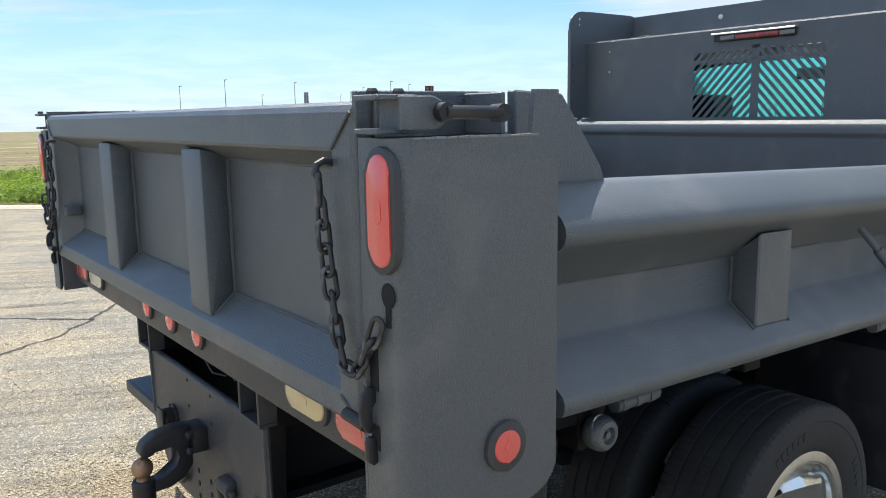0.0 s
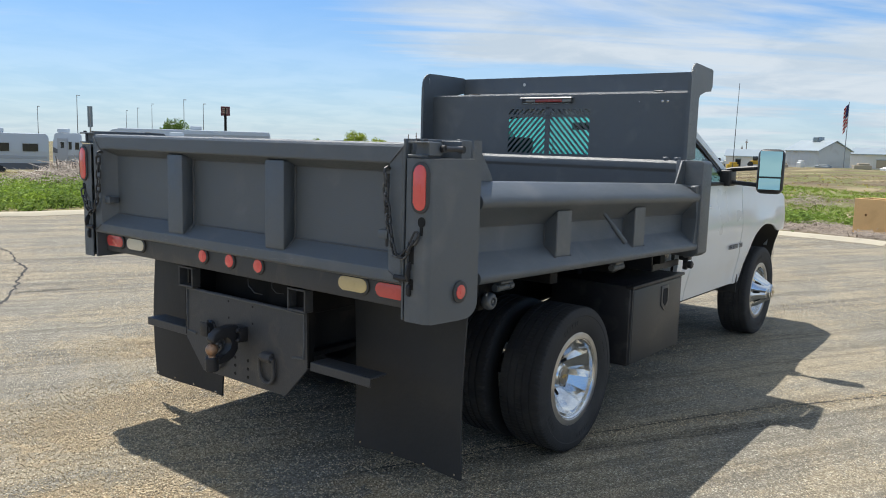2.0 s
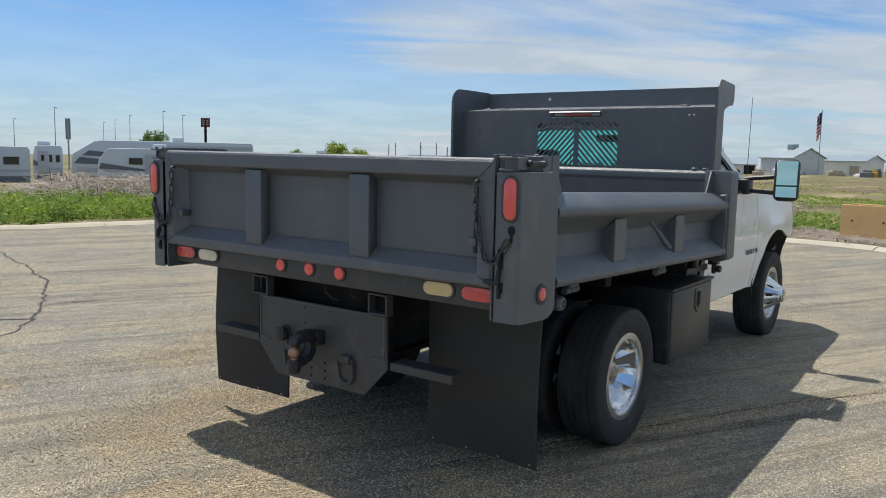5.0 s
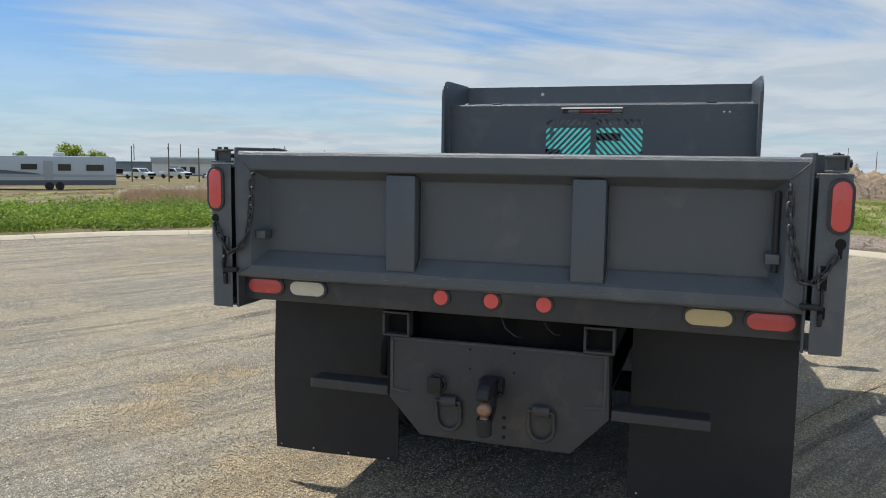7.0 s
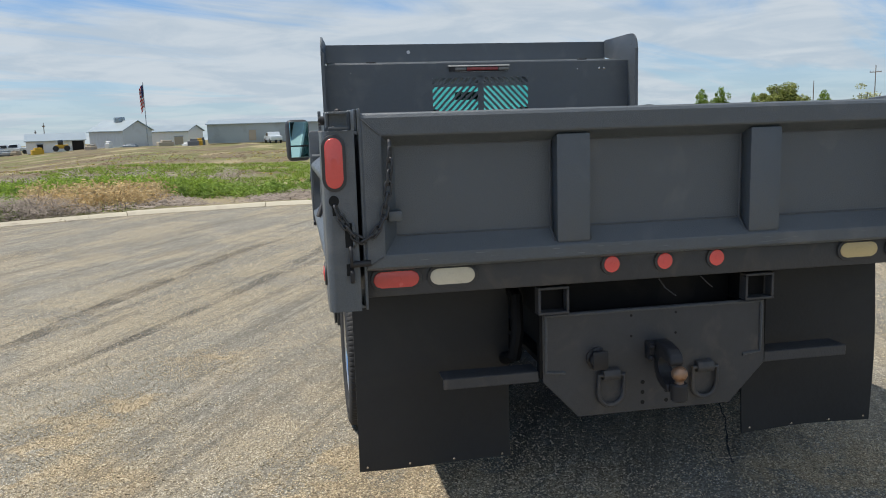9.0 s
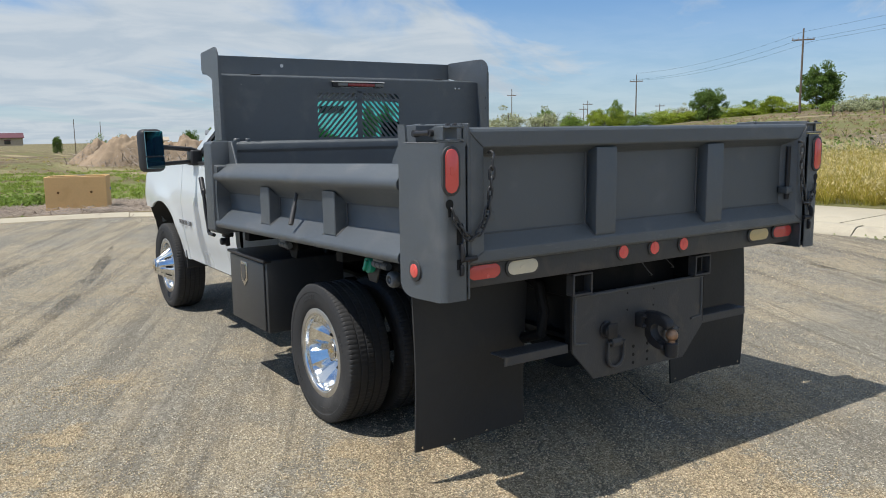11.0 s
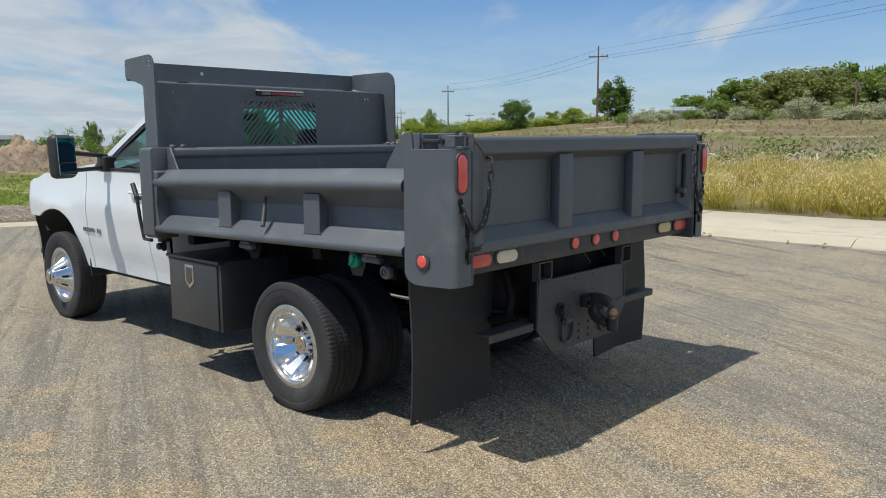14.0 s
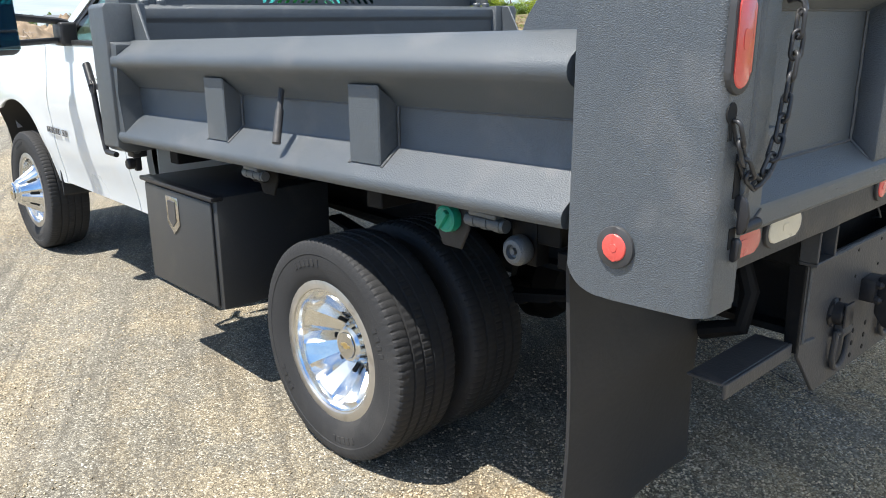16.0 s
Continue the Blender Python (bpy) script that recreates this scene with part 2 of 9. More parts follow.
CHAINST = surface("dark_chain_steel", (0.055, 0.056, 0.060), 0.45, metal=0.4, var=0.35, big=40, stain=(0.34, 0.33, 0.32), stain_amt=0.5, stain_scale=45)
LENSDARK = surface("dull_red_stop_lens", (0.30, 0.035, 0.035), 0.25, var=0.2, big=30, coat=0.5)
LENSGREY = surface("smoky_clear_lens", (0.20, 0.19, 0.18), 0.25, var=0.2, big=30, coat=0.5)
MIRROR = surface("mirror_glass", (0.42, 0.64, 0.63), 0.02, metal=1.0, var=0.01, fine_var=0.01, rough_var=0.01)
BADGE = surface("dull_grey_badge", (0.20, 0.20, 0.205), 0.4, metal=0.4, var=0.1)
RIMDULL = surface("brake_dusted_rim", (0.55, 0.53, 0.50), 0.35, metal=0.85, var=0.12, big=12, stain=(0.24, 0.21, 0.18), stain_amt=0.5, stain_scale=16)
GOLD = surface("gold_emblem", (0.60, 0.45, 0.20), 0.35, metal=0.8, var=0.1)
GLASS = pane("cab_side_glass", (0.52, 0.62, 0.60))
REARGLASS = pane("green_tinted_rear_glass", (0.42, 0.86, 0.82))
SHIELDGLASS = pane("windshield_glass", (0.74, 0.94, 0.92))
CONCRETE = surface("pale_kerb_concrete", (0.44, 0.395, 0.305), 0.9, var=0.16, big=1.6, fine=50, fine_var=0.12, bump=0.35, bump_scale=90, stain=(0.30, 0.26, 0.21), stain_amt=0.5, stain_scale=1.6)
BOXWOOD = surface("tan_chipboard_crate", (0.76, 0.48, 0.21), 0.7, var=0.10, big=2.0, fine=30, bump=0.2, bump_scale=80, stain=(0.55, 0.31, 0.12), stain_amt=0.3, stain_scale=2.5)
CRATEHOLE = surface("shaded_hand_hole_in_chipboard", (0.16, 0.075, 0.02), 0.9)
TAPEBLUE = surface("faded_blue_tape", (0.04, 0.10, 0.40), 0.5, var=0.1, big=12)
# near-black stands for the shade inside openings; the pieces are solid
DARKHOLE = surface("dark_opening", (0.012, 0.012, 0.012), 0.9)
SHEDG = surface("pale_grey_metal_siding", (0.62, 0.64, 0.64), 0.5, var=0.06, big=0.3, stain=(0.46, 0.44, 0.41), stain_amt=0.4, stain_scale=0.5)
SHEDW = surface("white_metal_siding", (0.78, 0.78, 0.76), 0.5, var=0.06, big=0.3)
HALLG = surface("weathered_blue_grey_siding", (0.37, 0.42, 0.44), 0.5, var=0.08, big=0.3, stain=(0.24, 0.26, 0.27), stain_amt=0.4, stain_scale=0.4)
SHEDB = surface("blue_grey_metal_siding", (0.20, 0.25, 0.29), 0.5, var=0.08, big=0.3)
ROOFM = surface("galvanised_roof_sheet", (0.34, 0.39, 0.41), 0.4, metal=0.35, var=0.10, big=0.4)
ROOFD = surface("dark_roof_sheet", (0.16, 0.17, 0.18), 0.6, var=0.1, big=0.4)
TANWALL = surface("tan_wall", (0.42, 0.36, 0.28), 0.8, var=0.1, big=0.5)
RVW = surface("white_trailer_skin", (0.50, 0.545, 0.59), 0.4, var=0.06, big=0.6, coat=0.3)
RVG = surface("grey_trailer_stripe", (0.12, 0.13, 0.15), 0.4, var=0.08, big=0.6)
RVT = surface("pale_trailer_stripe", (0.38, 0.41, 0.45), 0.4, var=0.08, big=0.6)
WINDOWDK = surface("dark_window_glass", (0.02, 0.025, 0.03), 0.08, var=0.05, coat=0.5)
POLEWOOD = surface("weathered_pole_timber", (0.16, 0.12, 0.09), 0.9, var=0.2, big=3)
POLEST = surface("galvanised_pole", (0.34, 0.36, 0.38), 0.5, metal=0.5, var=0.1)
SIGNRED = surface("red_sign_panel", (0.12, 0.035, 0.040), 0.5, var=0.06, big=0.6)
FLAGRED = surface("red_cloth", (0.50, 0.04, 0.05), 0.9, var=0.08)
FLAGWHITE = surface("white_cloth", (0.70, 0.69, 0.67), 0.9, var=0.05)
FLAGBLUE = surface("navy_cloth", (0.03, 0.04, 0.13), 0.9, var=0.08)
YELLOWM = surface("yellow_machine_paint", (0.60, 0.36, 0.03), 0.5, var=0.1)
BARK = surface("grey_brown_bark", (0.13, 0.10, 0.075), 0.95, var=0.25, big=6, bump=0.6, bump_scale=30)
TWIG = surface("dead_grey_twigs", (0.275, 0.229, 0.190), 0.9, var=0.2, big=2, island=0.35)
PALETWIG = surface("bleached_twigs", (0.42, 0.38, 0.335), 0.9, var=0.2, big=2, island=0.35)
DIRT = surface("reddish_dirt_heap", (0.315, 0.235, 0.160), 0.95, var=0.25, big=0.8, fine=9, fine_var=0.2, bump=0.9, bump_scale=14)


def leafy(name, base, island=0.35, trans=0.40):
    m = surface(name, base, 0.62, var=0.18, big=0.6, island=island, spec=0.3)
    n, l = m.node_tree.nodes, m.node_tree.links
    p = n["Principled BSDF"]
    o = n["Material Output"]
    t = n.new("ShaderNodeBsdfTranslucent")
    src = p.inputs["Base Color"].links[0].from_socket
    l.new(src, t.inputs["Color"])
    x = n.new("ShaderNodeMixShader")
    x.inputs[0].default_value = trans
    l.new(p.outputs[0], x.inputs[1]); l.new(t.outputs[0], x.inputs[2])
    l.new(x.outputs[0], o.inputs[0])
    return m


WEED = leafy("lush_green_weeds", (0.27, 0.37, 0.055))
GRASSG = leafy("green_grass", (0.23, 0.31, 0.055))
GRASSY = leafy("golden_seeding_grass", (0.58, 0.47, 0.125), island=0.3)
SEEDS = leafy("pale_seed_heads", (0.80, 0.68, 0.36), island=0.25)
GRASSO = leafy("olive_grass", (0.38, 0.34, 0.060), island=0.35)
DEADGRASS = leafy("dead_brown_weeds", (0.25, 0.175, 0.115), island=0.35)
RUDDY = leafy("ruddy_dry_grass", (0.40, 0.275, 0.175), island=0.3)
DRYWEED = leafy("tan_dry_weeds", (0.56, 0.42, 0.22), island=0.3)
GRASSD = leafy("dry_straw_grass", (0.38, 0.29, 0.17), island=0.3)
LEAFD = leafy("dark_green_leaves", (0.13, 0.205, 0.045))
LEAFM = leafy("mid_green_leaves", (0.21, 0.30, 0.060))
LEAFS = leafy("soft_olive_leaves", (0.25, 0.28, 0.085))
LEAFY = leafy("yellow_green_leaves", (0.30, 0.37, 0.045))
LEAFO = leafy("grey_olive_leaves", (0.42, 0.44, 0.27))


DRIFTS = ((-0.80, 1.15, 0.50, 0.16), (-1.45, 1.05, 0.50, 0.16), (-2.15, 0.10, 0.55, 0.15), (-1.65, -0.05, 0.40, 0.13), (0.22, 2.56, 0.32, 0.14), (-0.40, 2.35, 0.36, 0.12),
          (0.60, 2.42, 0.25, 0.11), (-1.9, 2.6, 0.35, 0.12), (-2.6, 3.1, 0.40, 0.12), (1.35, 2.08, 0.35, 0.10), (-1.0, -0.95, 0.45, 0.12), (-1.05, 0.35, 0.55, 0.13))


def asphalt_material():
    m, n, l, p = shade_nodes("worn_chip_seal_asphalt")
    tc = n.new("ShaderNodeTexCoord")

    def noise_at(scale, detail=4, vec=None, dist=0.0, rough=0.5):
        t = n.new("ShaderNodeTexNoise")
        for k, v in (("Scale", scale), ("Detail", detail), ("Distortion", dist), ("Roughness", rough)):
            t.inputs[k].default_value = v
        l.new(vec or tc.outputs["Object"], t.inputs["Vector"])
        return t.outputs["Fac"]

    def rng(src, a, b, c, d):
        t = n.new("ShaderNodeMapRange"); t.interpolation_type = "SMOOTHSTEP"
        for k, v in (("From Min", a), ("From Max", b), ("To Min", c), ("To Max", d)):
            t.inputs[k].default_value = v
        l.new(src, t.inputs["Value"])
        return t.outputs[0]

    def mix(fac, a, b):
        t = n.new("ShaderNodeMixRGB")
        for i, v in ((0, fac), (1, a), (2, b)):
            if isinstance(v, tuple):
                t.inputs[i].default_value = (*v, 1)
            elif isinstance(v, float):
                t.inputs[i].default_value = v
            else:
                l.new(v, t.inputs[i])
        return t.outputs[0]

    def arith(op, a, b):
        t = n.new("ShaderNodeMath"); t.operation = op
        for i, v in ((0, a), (1, b)):
            if isinstance(v, float):
                t.inputs[i].default_value = v
            else:
                l.new(v, t.inputs[i])
        return t.outputs[0]

    chips = n.new("ShaderNodeTexVoronoi")
    chips.inputs["Scale"].default_value = 150
    l.new(tc.outputs["Object"], chips.inputs["Vector"])
    sep = n.new("ShaderNodeSeparateColor")
    l.new(chips.outputs["Color"], sep.inputs[0])
    joints = n.new("ShaderNodeTexVoronoi")
    joints.feature = "DISTANCE_TO_EDGE"
    joints.inputs["Scale"].default_value = 150
    l.new(tc.outputs["Object"], joints.inputs["Vector"])
    tar = rng(joints.outputs["Distance"], 0.03, 0.16, 0.52, 0.0)

    def stones(steps):
        ramp = n.new("ShaderNodeValToRGB")
        ramp.color_ramp.interpolation = "CONSTANT"
        e = ramp.color_ramp.elements
        e[0].position, e[0].color = steps[0][0], (*steps[0][1], 1)
        e[1].position, e[1].color = steps[1][0], (*steps[1][1], 1)
        for pos, c in steps[2:]:
            x = e.new(pos)
            x.color = (*c, 1)
        l.new(sep.outputs[0], ramp.inputs[0])
        return ramp.outputs[0]

    grey = stones(((0.0, (0.137, 0.125, 0.099)), (0.24, (0.209, 0.192, 0.152)), (0.5, (0.277, 0.255, 0.204)), (0.72, (0.371, 0.342, 0.278)), (0.92, (0.58, 0.543, 0.458))))
    tan = stones(((0.0, (0.190, 0.156, 0.104)), (0.20, (0.298, 0.248, 0.167)), (0.44, (0.396, 0.334, 0.230)), (0.68, (0.504, 0.431, 0.305)), (0.92, (0.69, 0.620, 0.480))))
    # traffic lanes and smears drawn out along the way that cars turn
    def along(deg, sx, sy, off):
        mp = n.new("ShaderNodeMapping")
        mp.inputs["Rotation"].default_value = (0, 0, radians(deg))
        mp.vector_type = "TEXTURE"
        mp.inputs["Scale"].default_value = (sx, sy, 1.0)
        mp.inputs["Location"].default_value = (off, off * 0.37, 0)
        l.new(tc.outputs["Object"], mp.inputs[0])
        return mp.outputs[0]

    lane = along(-24, 13.0, 1.0, 0.0)
    lane2 = along(-30, 18.0, 1.0, 4.0)
    lane3 = along(-26, 26.0, 1.0, 9.0)
    broad = noise_at(2.2, 5, lane, 0.5)
    patchy = noise_at(0.75, 6, None, 1.0, 0.6)
    grit = noise_at(5.5, 5, None, 0.4, 0.65)
    s1 = arith("ADD", arith("MULTIPLY", broad, 0.45), arith("MULTIPLY", patchy, 0.55))
    s2 = arith("ADD", s1, arith("MULTIPLY", arith("SUBTRACT", grit, 0.5), 0.30))
    s3 = arith("ADD", s2, arith("MULTIPLY", arith("SUBTRACT", sep.outputs[1], 0.5), 0.10))
    # drifts of tan gravel shed by lorries round where the truck stands
    warp = n.new("ShaderNodeTexNoise")
    warp.inputs["Scale"].default_value, warp.inputs["Detail"].default_value = 1.8, 5
    l.new(tc.outputs["Object"], warp.inputs["Vector"])
    bent = n.new("ShaderNodeVectorMath"); bent.operation = "MULTIPLY_ADD"
    l.new(warp.outputs["Color"], bent.inputs[0])
    bent.inputs[1].default_value, bent.inputs[2].default_value = (1.1, 1.1, 0.0), (-0.55, -0.55, 0.0)
    moved = n.new("ShaderNodeVectorMath"); moved.operation = "ADD"
    l.new(bent.outputs[0], moved.inputs[0]); l.new(tc.outputs["Object"], moved.inputs[1])
    drift = None
    for cx, cy, rad, amt in DRIFTS:
        far = n.new("ShaderNodeVectorMath"); far.operation = "DISTANCE"
        l.new(moved.outputs[0], far.inputs[0])
        far.inputs[1].default_value = (cx, cy, 0)
        heap = rng(far.outputs["Value"], rad * 0.35, rad * 1.25, amt, 0.0)
        drift = heap if drift is None else arith("ADD", drift, heap)
    drift = arith("MULTIPLY", drift, rng(grit, 0.36, 0.60, 0.25, 1.15))
    s3 = arith("ADD", s3, drift)
    loose = rng(s3, 0.440, 0.565, 0.0, 0.90)
    gold = stones(((0.0, (0.220, 0.158, 0.088)), (0.18, (0.360, 0.270, 0.156)), (0.42, (0.475, 0.368, 0.220)), (0.68, (0.580, 0.462, 0.290)), (0.92, (0.74, 0.625, 0.440))))
    c0 = mix(rng(drift, 0.035, 0.115, 0.0, 0.85), mix(loose, grey, tan), gold)
    smear = rng(noise_at(2.1, 5, lane2, 0.5), 0.53, 0.68, 0.0, 1.0)
    fine_smear = rng(noise_at(8.0, 7, lane3, 0.5, 0.66), 0.48, 0.62, 0.0, 1.0)
    pale = rng(noise_at(1.7, 6, None, 0.6, 0.6), 0.52, 0.72, 0.0, 1.0)

    def darken(fac, amount, src, c=(0.085, 0.074, 0.060)):
        return mix(arith("MULTIPLY", fac, amount), src, c)

    c1 = darken(smear, 0.24, c0)
    c2 = darken(fine_smear, 0.42, c1)
    c3 = darken(tar, 1.0, darken(pale, 0.18, c2, (0.40, 0.375, 0.33)), (0.055, 0.050, 0.044))
    l.new(c3, p.inputs["Base Color"])
    p.inputs["Roughness"].default_value = 0.86
    p.inputs["Specular IOR Level"].default_value = 0.35
    bb = n.new("ShaderNodeBump")
    bb.inputs["Strength"].default_value, bb.inputs["Distance"].default_value = 0.7, 0.005
    l.new(chips.outputs["Distance"], bb.inputs["Height"])
    bb.invert = True
    l.new(bb.outputs[0], p.inputs["Normal"])
    return m


ASPHALT = asphalt_material()
CHIPS = surface("loose_stone_chips", (0.49, 0.405, 0.280), 0.85, var=0.15, big=0.9, island=0.55, spec=0.3)
def smear_material():
    """Worn rubber on the road: dark, broken up by the stone below."""
    m, n, l, p = shade_nodes("worn_tyre_rubber_on_road")
    o = n["Material Output"]
    p.inputs["Base Color"].default_value = (0.055, 0.050, 0.045, 1)
    p.inputs["Roughness"].default_value = 0.85
    tc = n.new("ShaderNodeTexCoord")
    a = n.new("ShaderNodeTexNoise"); a.inputs["Scale"].default_value, a.inputs["Detail"].default_value = 55, 4
    b = n.new("ShaderNodeTexNoise"); b.inputs["Scale"].default_value, b.inputs["Detail"].default_value = 1.6, 4
    s = n.new("ShaderNodeMath"); s.operation = "ADD"
    for t in (a, b):
        l.new(tc.outputs["Object"], t.inputs["Vector"])
    l.new(a.outputs["Fac"], s.inputs[0]); l.new(b.outputs["Fac"], s.inputs[1])
    r = n.new("ShaderNodeMapRange"); r.interpolation_type = "SMOOTHSTEP"
    for k, v in (("From Min", 0.84), ("From Max", 1.26), ("To Min", 0.0), ("To Max", 0.50)):
        r.inputs[k].default_value = v
    l.new(s.outputs[0], r.inputs["Value"])
    t = n.new("ShaderNodeBsdfTransparent")
    x = n.new("ShaderNodeMixShader")
    l.new(r.outputs[0], x.inputs[0]); l.new(t.outputs[0], x.inputs[1]); l.new(p.outputs[0], x.inputs[2])
    l.new(x.outputs[0], o.inputs[0])
    return m


SMEAR = smear_material()
CRACK = surface("dark_crack_filler", (0.030, 0.028, 0.026), 0.8, var=0.2, big=20)


def field_material():
    m, n, l, p = shade_nodes("weedy_field_soil")
    tc = n.new("ShaderNodeTexCoord")

    def fac(scale, a, b, detail=6, sx=1.0, sy=1.0, off=0.0):
        mp = n.new("ShaderNodeMapping")
        mp.inputs["Scale"].default_value = (sx, sy, 1)
        mp.inputs["Location"].default_value = (off, off * 0.7, 0)
        l.new(tc.outputs["Object"], mp.inputs[0])
        t = n.new("ShaderNodeTexNoise")
        t.inputs["Scale"].default_value, t.inputs["Detail"].default_value, t.inputs["Distortion"].default_value = scale, detail, 0.4
        l.new(mp.outputs[0], t.inputs["Vector"])
        r = n.new("ShaderNodeMapRange"); r.interpolation_type = "SMOOTHSTEP"
        r.inputs["From Min"].default_value, r.inputs["From Max"].default_value = a, b
        l.new(t.outputs["Fac"], r.inputs["Value"])
        return r.outputs[0]

    def mix(f, a, b):
        t = n.new("ShaderNodeMixRGB")
        l.new(f, t.inputs[0])
        for i, v in ((1, a), (2, b)):
            if isinstance(v, tuple):
                t.inputs[i].default_value = (*v, 1)
            else:
                l.new(v, t.inputs[i])
        return t.outputs[0]

    soil = mix(fac(1.1, 0.35, 0.65), (0.165, 0.125, 0.085), (0.110, 0.086, 0.060))
    dry = mix(fac(0.16, 0.40, 0.62, sx=0.6, sy=1.6), soil, (0.195, 0.160, 0.085))
    green = mix(fac(0.13, 0.46, 0.60, sx=0.8, sy=1.3, off=7.0), dry, (0.145, 0.155, 0.055))
    # a green band some way out from the lot, broken by noise
    pos = n.new("ShaderNodeVectorMath"); pos.operation = "SUBTRACT"; pos.inputs[1].default_value = (2.0, 0.0, 0.0)
    l.new(tc.outputs["Object"], pos.inputs[0])
    ln = n.new("ShaderNodeVectorMath"); ln.operation = "LENGTH"
    l.new(pos.outputs[0], ln.inputs[0])
    nearer = n.new("ShaderNodeMapRange"); nearer.interpolation_type = "SMOOTHSTEP"
    farther = n.new("ShaderNodeMapRange"); farther.interpolation_type = "SMOOTHSTEP"
    for t, a, b, c, d in ((nearer, 13.5, 18.0, 0.0, 1.0), (farther, 27.0, 40.0, 1.0, 0.0)):
        for k, v in (("From Min", a), ("From Max", b), ("To Min", c), ("To Max", d)):
            t.inputs[k].default_value = v
        l.new(ln.outputs["Value"], t.inputs["Value"])
    band = n.new("ShaderNodeMath"); band.operation = "MULTIPLY"
    l.new(nearer.outputs[0], band.inputs[0]); l.new(farther.outputs[0], band.inputs[1])
    lush = n.new("ShaderNodeMath"); lush.operation = "MULTIPLY"
    l.new(band.outputs[0], lush.inputs[0]); l.new(fac(0.22, 0.44, 0.62, sx=0.7, sy=1.2, off=3.0), lush.inputs[1])
    green = mix(lush.outputs[0], green, (0.18, 0.225, 0.060))
    straw = mix(fac(0.11, 0.54, 0.66, sx=0.5, sy=2.2, off=12.0), green, (0.34, 0.285, 0.165))
    green = straw
    col = mix(fac(14.0, 0.45, 0.75, 3), green, (0.21, 0.170, 0.110))
    l.new(col, p.inputs["Base Color"])
    p.inputs["Roughness"].default_value = 0.95
    p.inputs["Specular IOR Level"].default_value = 0.2
    bn = n.new("ShaderNodeTexNoise")
    bn.inputs["Scale"].default_value, bn.inputs["Detail"].default_value = 16, 6
    l.new(tc.outputs["Object"], bn.inputs["Vector"])
    bb = n.new("ShaderNodeBump")
    bb.inputs["Strength"].default_value, bb.inputs["Distance"].default_value = 0.9, 0.05
    l.new(bn.outputs["Fac"], bb.inputs["Height"])
    l.new(bb.outputs[0], p.inputs["Normal"])
    return m


FIELD = field_material()

# ---- mesh helpers ----
def finish(me, mat, angle=32):
    if mat:
        me.materials.append(mat)
    me.polygons.foreach_set("use_smooth", [True] * len(me.polygons))
    me.set_sharp_from_angle(angle=radians(angle))


def part(name, bm, material, parent=None, label="", m=None, angle=32):
    """Link a bmesh as one mesh object under a thing or a part."""
    if m is not None:
        bmesh.ops.transform(bm, matrix=m, verts=bm.verts)
    bmesh.ops.recalc_face_normals(bm, faces=bm.faces)
    me = bpy.data.meshes.new(name)
    bm.to_mesh(me)
    bm.free()
    finish(me, material, angle)
    ob = new(name, me)
    if parent is not None:
        ob.parent = parent
    if label:
        ob["label"] = label
    return ob


def again(ob, m=None, parent=None, name=None):
    """Another object on the same mesh."""
    o = new(name or ob.name.split(".")[0], ob.data)
    o.parent = parent if parent is not None else ob.parent
    if "label" in ob:
        o["label"] = ob["label"]
    if m is not None:
        o.matrix_basis = m
    return o


def thing(name, at, label, category, group="", kind="", rz=0.0):
    e = new(name)
    e.empty_display_size = 0.2
    e.matrix_basis = pose(*at, 0, 0, rz)
    return tagged(e, label, category, group, kind)


def bevel_new(bm, verts, off, seg=2):
    if off > 0:
        vs = set(verts)
        es = [e for e in bm.edges if e.verts[0] in vs and e.verts[1] in vs]
        bmesh.ops.bevel(bm, geom=es, offset=off, segments=seg, profile=0.5, affect="EDGES", clamp_overlap=True)


def box(bm, x0, x1, y0, y1, z0, z1, bev=0.0, seg=2, m=None):
    vs = [bm.verts.new((x, y, z)) for x in (x0, x1) for y in (y0, y1) for z in (z0, z1)]
    for f in ((0, 1, 3, 2), (4, 6, 7, 5), (0, 4, 5, 1), (2, 3, 7, 6), (0, 2, 6, 4), (1, 5, 7, 3)):
        bm.faces.new([vs[i] for i in f])
    if m is not None:
        bmesh.ops.transform(bm, matrix=m, verts=vs)
    bevel_new(bm, vs, bev, seg)
    return bm


def prism(bm, pts, axis, a, b, bev=0.0, seg=2):
    """A polygon extruded along an axis from a to b; points are the other two coordinates, in order."""
    def at(p, h):
        return {"x": (h, p[0], p[1]), "y": (p[0], h, p[1]), "z": (p[0], p[1], h)}[axis]
    lo = [bm.verts.new(at(p, a)) for p in pts]
    hi = [bm.verts.new(at(p, b)) for p in pts]
    n = len(pts)
    bm.faces.new(lo)
    bm.faces.new(hi[::-1])
    for i in range(n):
        bm.faces.new((lo[i], hi[i], hi[(i + 1) % n], lo[(i + 1) % n]))
    bevel_new(bm, lo + hi, bev, seg)
    return bm


def sweep(bm, rings, closed=True, caps=True, loop=False):
    """Faces between rings of points. closed: each ring is a closed loop; loop: the last ring joins the first."""
    vr = [[bm.verts.new(p) for p in r] for r in rings]
    n = len(vr[0])
    pairs = list(zip(vr, vr[1:])) + ([(vr[-1], vr[0])] if loop else [])
    for a, b in pairs:
        for i in range(n if closed else n - 1):
            bm.faces.new((a[i], a[(i + 1) % n], b[(i + 1) % n], b[i]))
    if caps and closed and not loop:
        bm.faces.new(vr[0][::-1])
        bm.faces.new(vr[-1])
    return vr


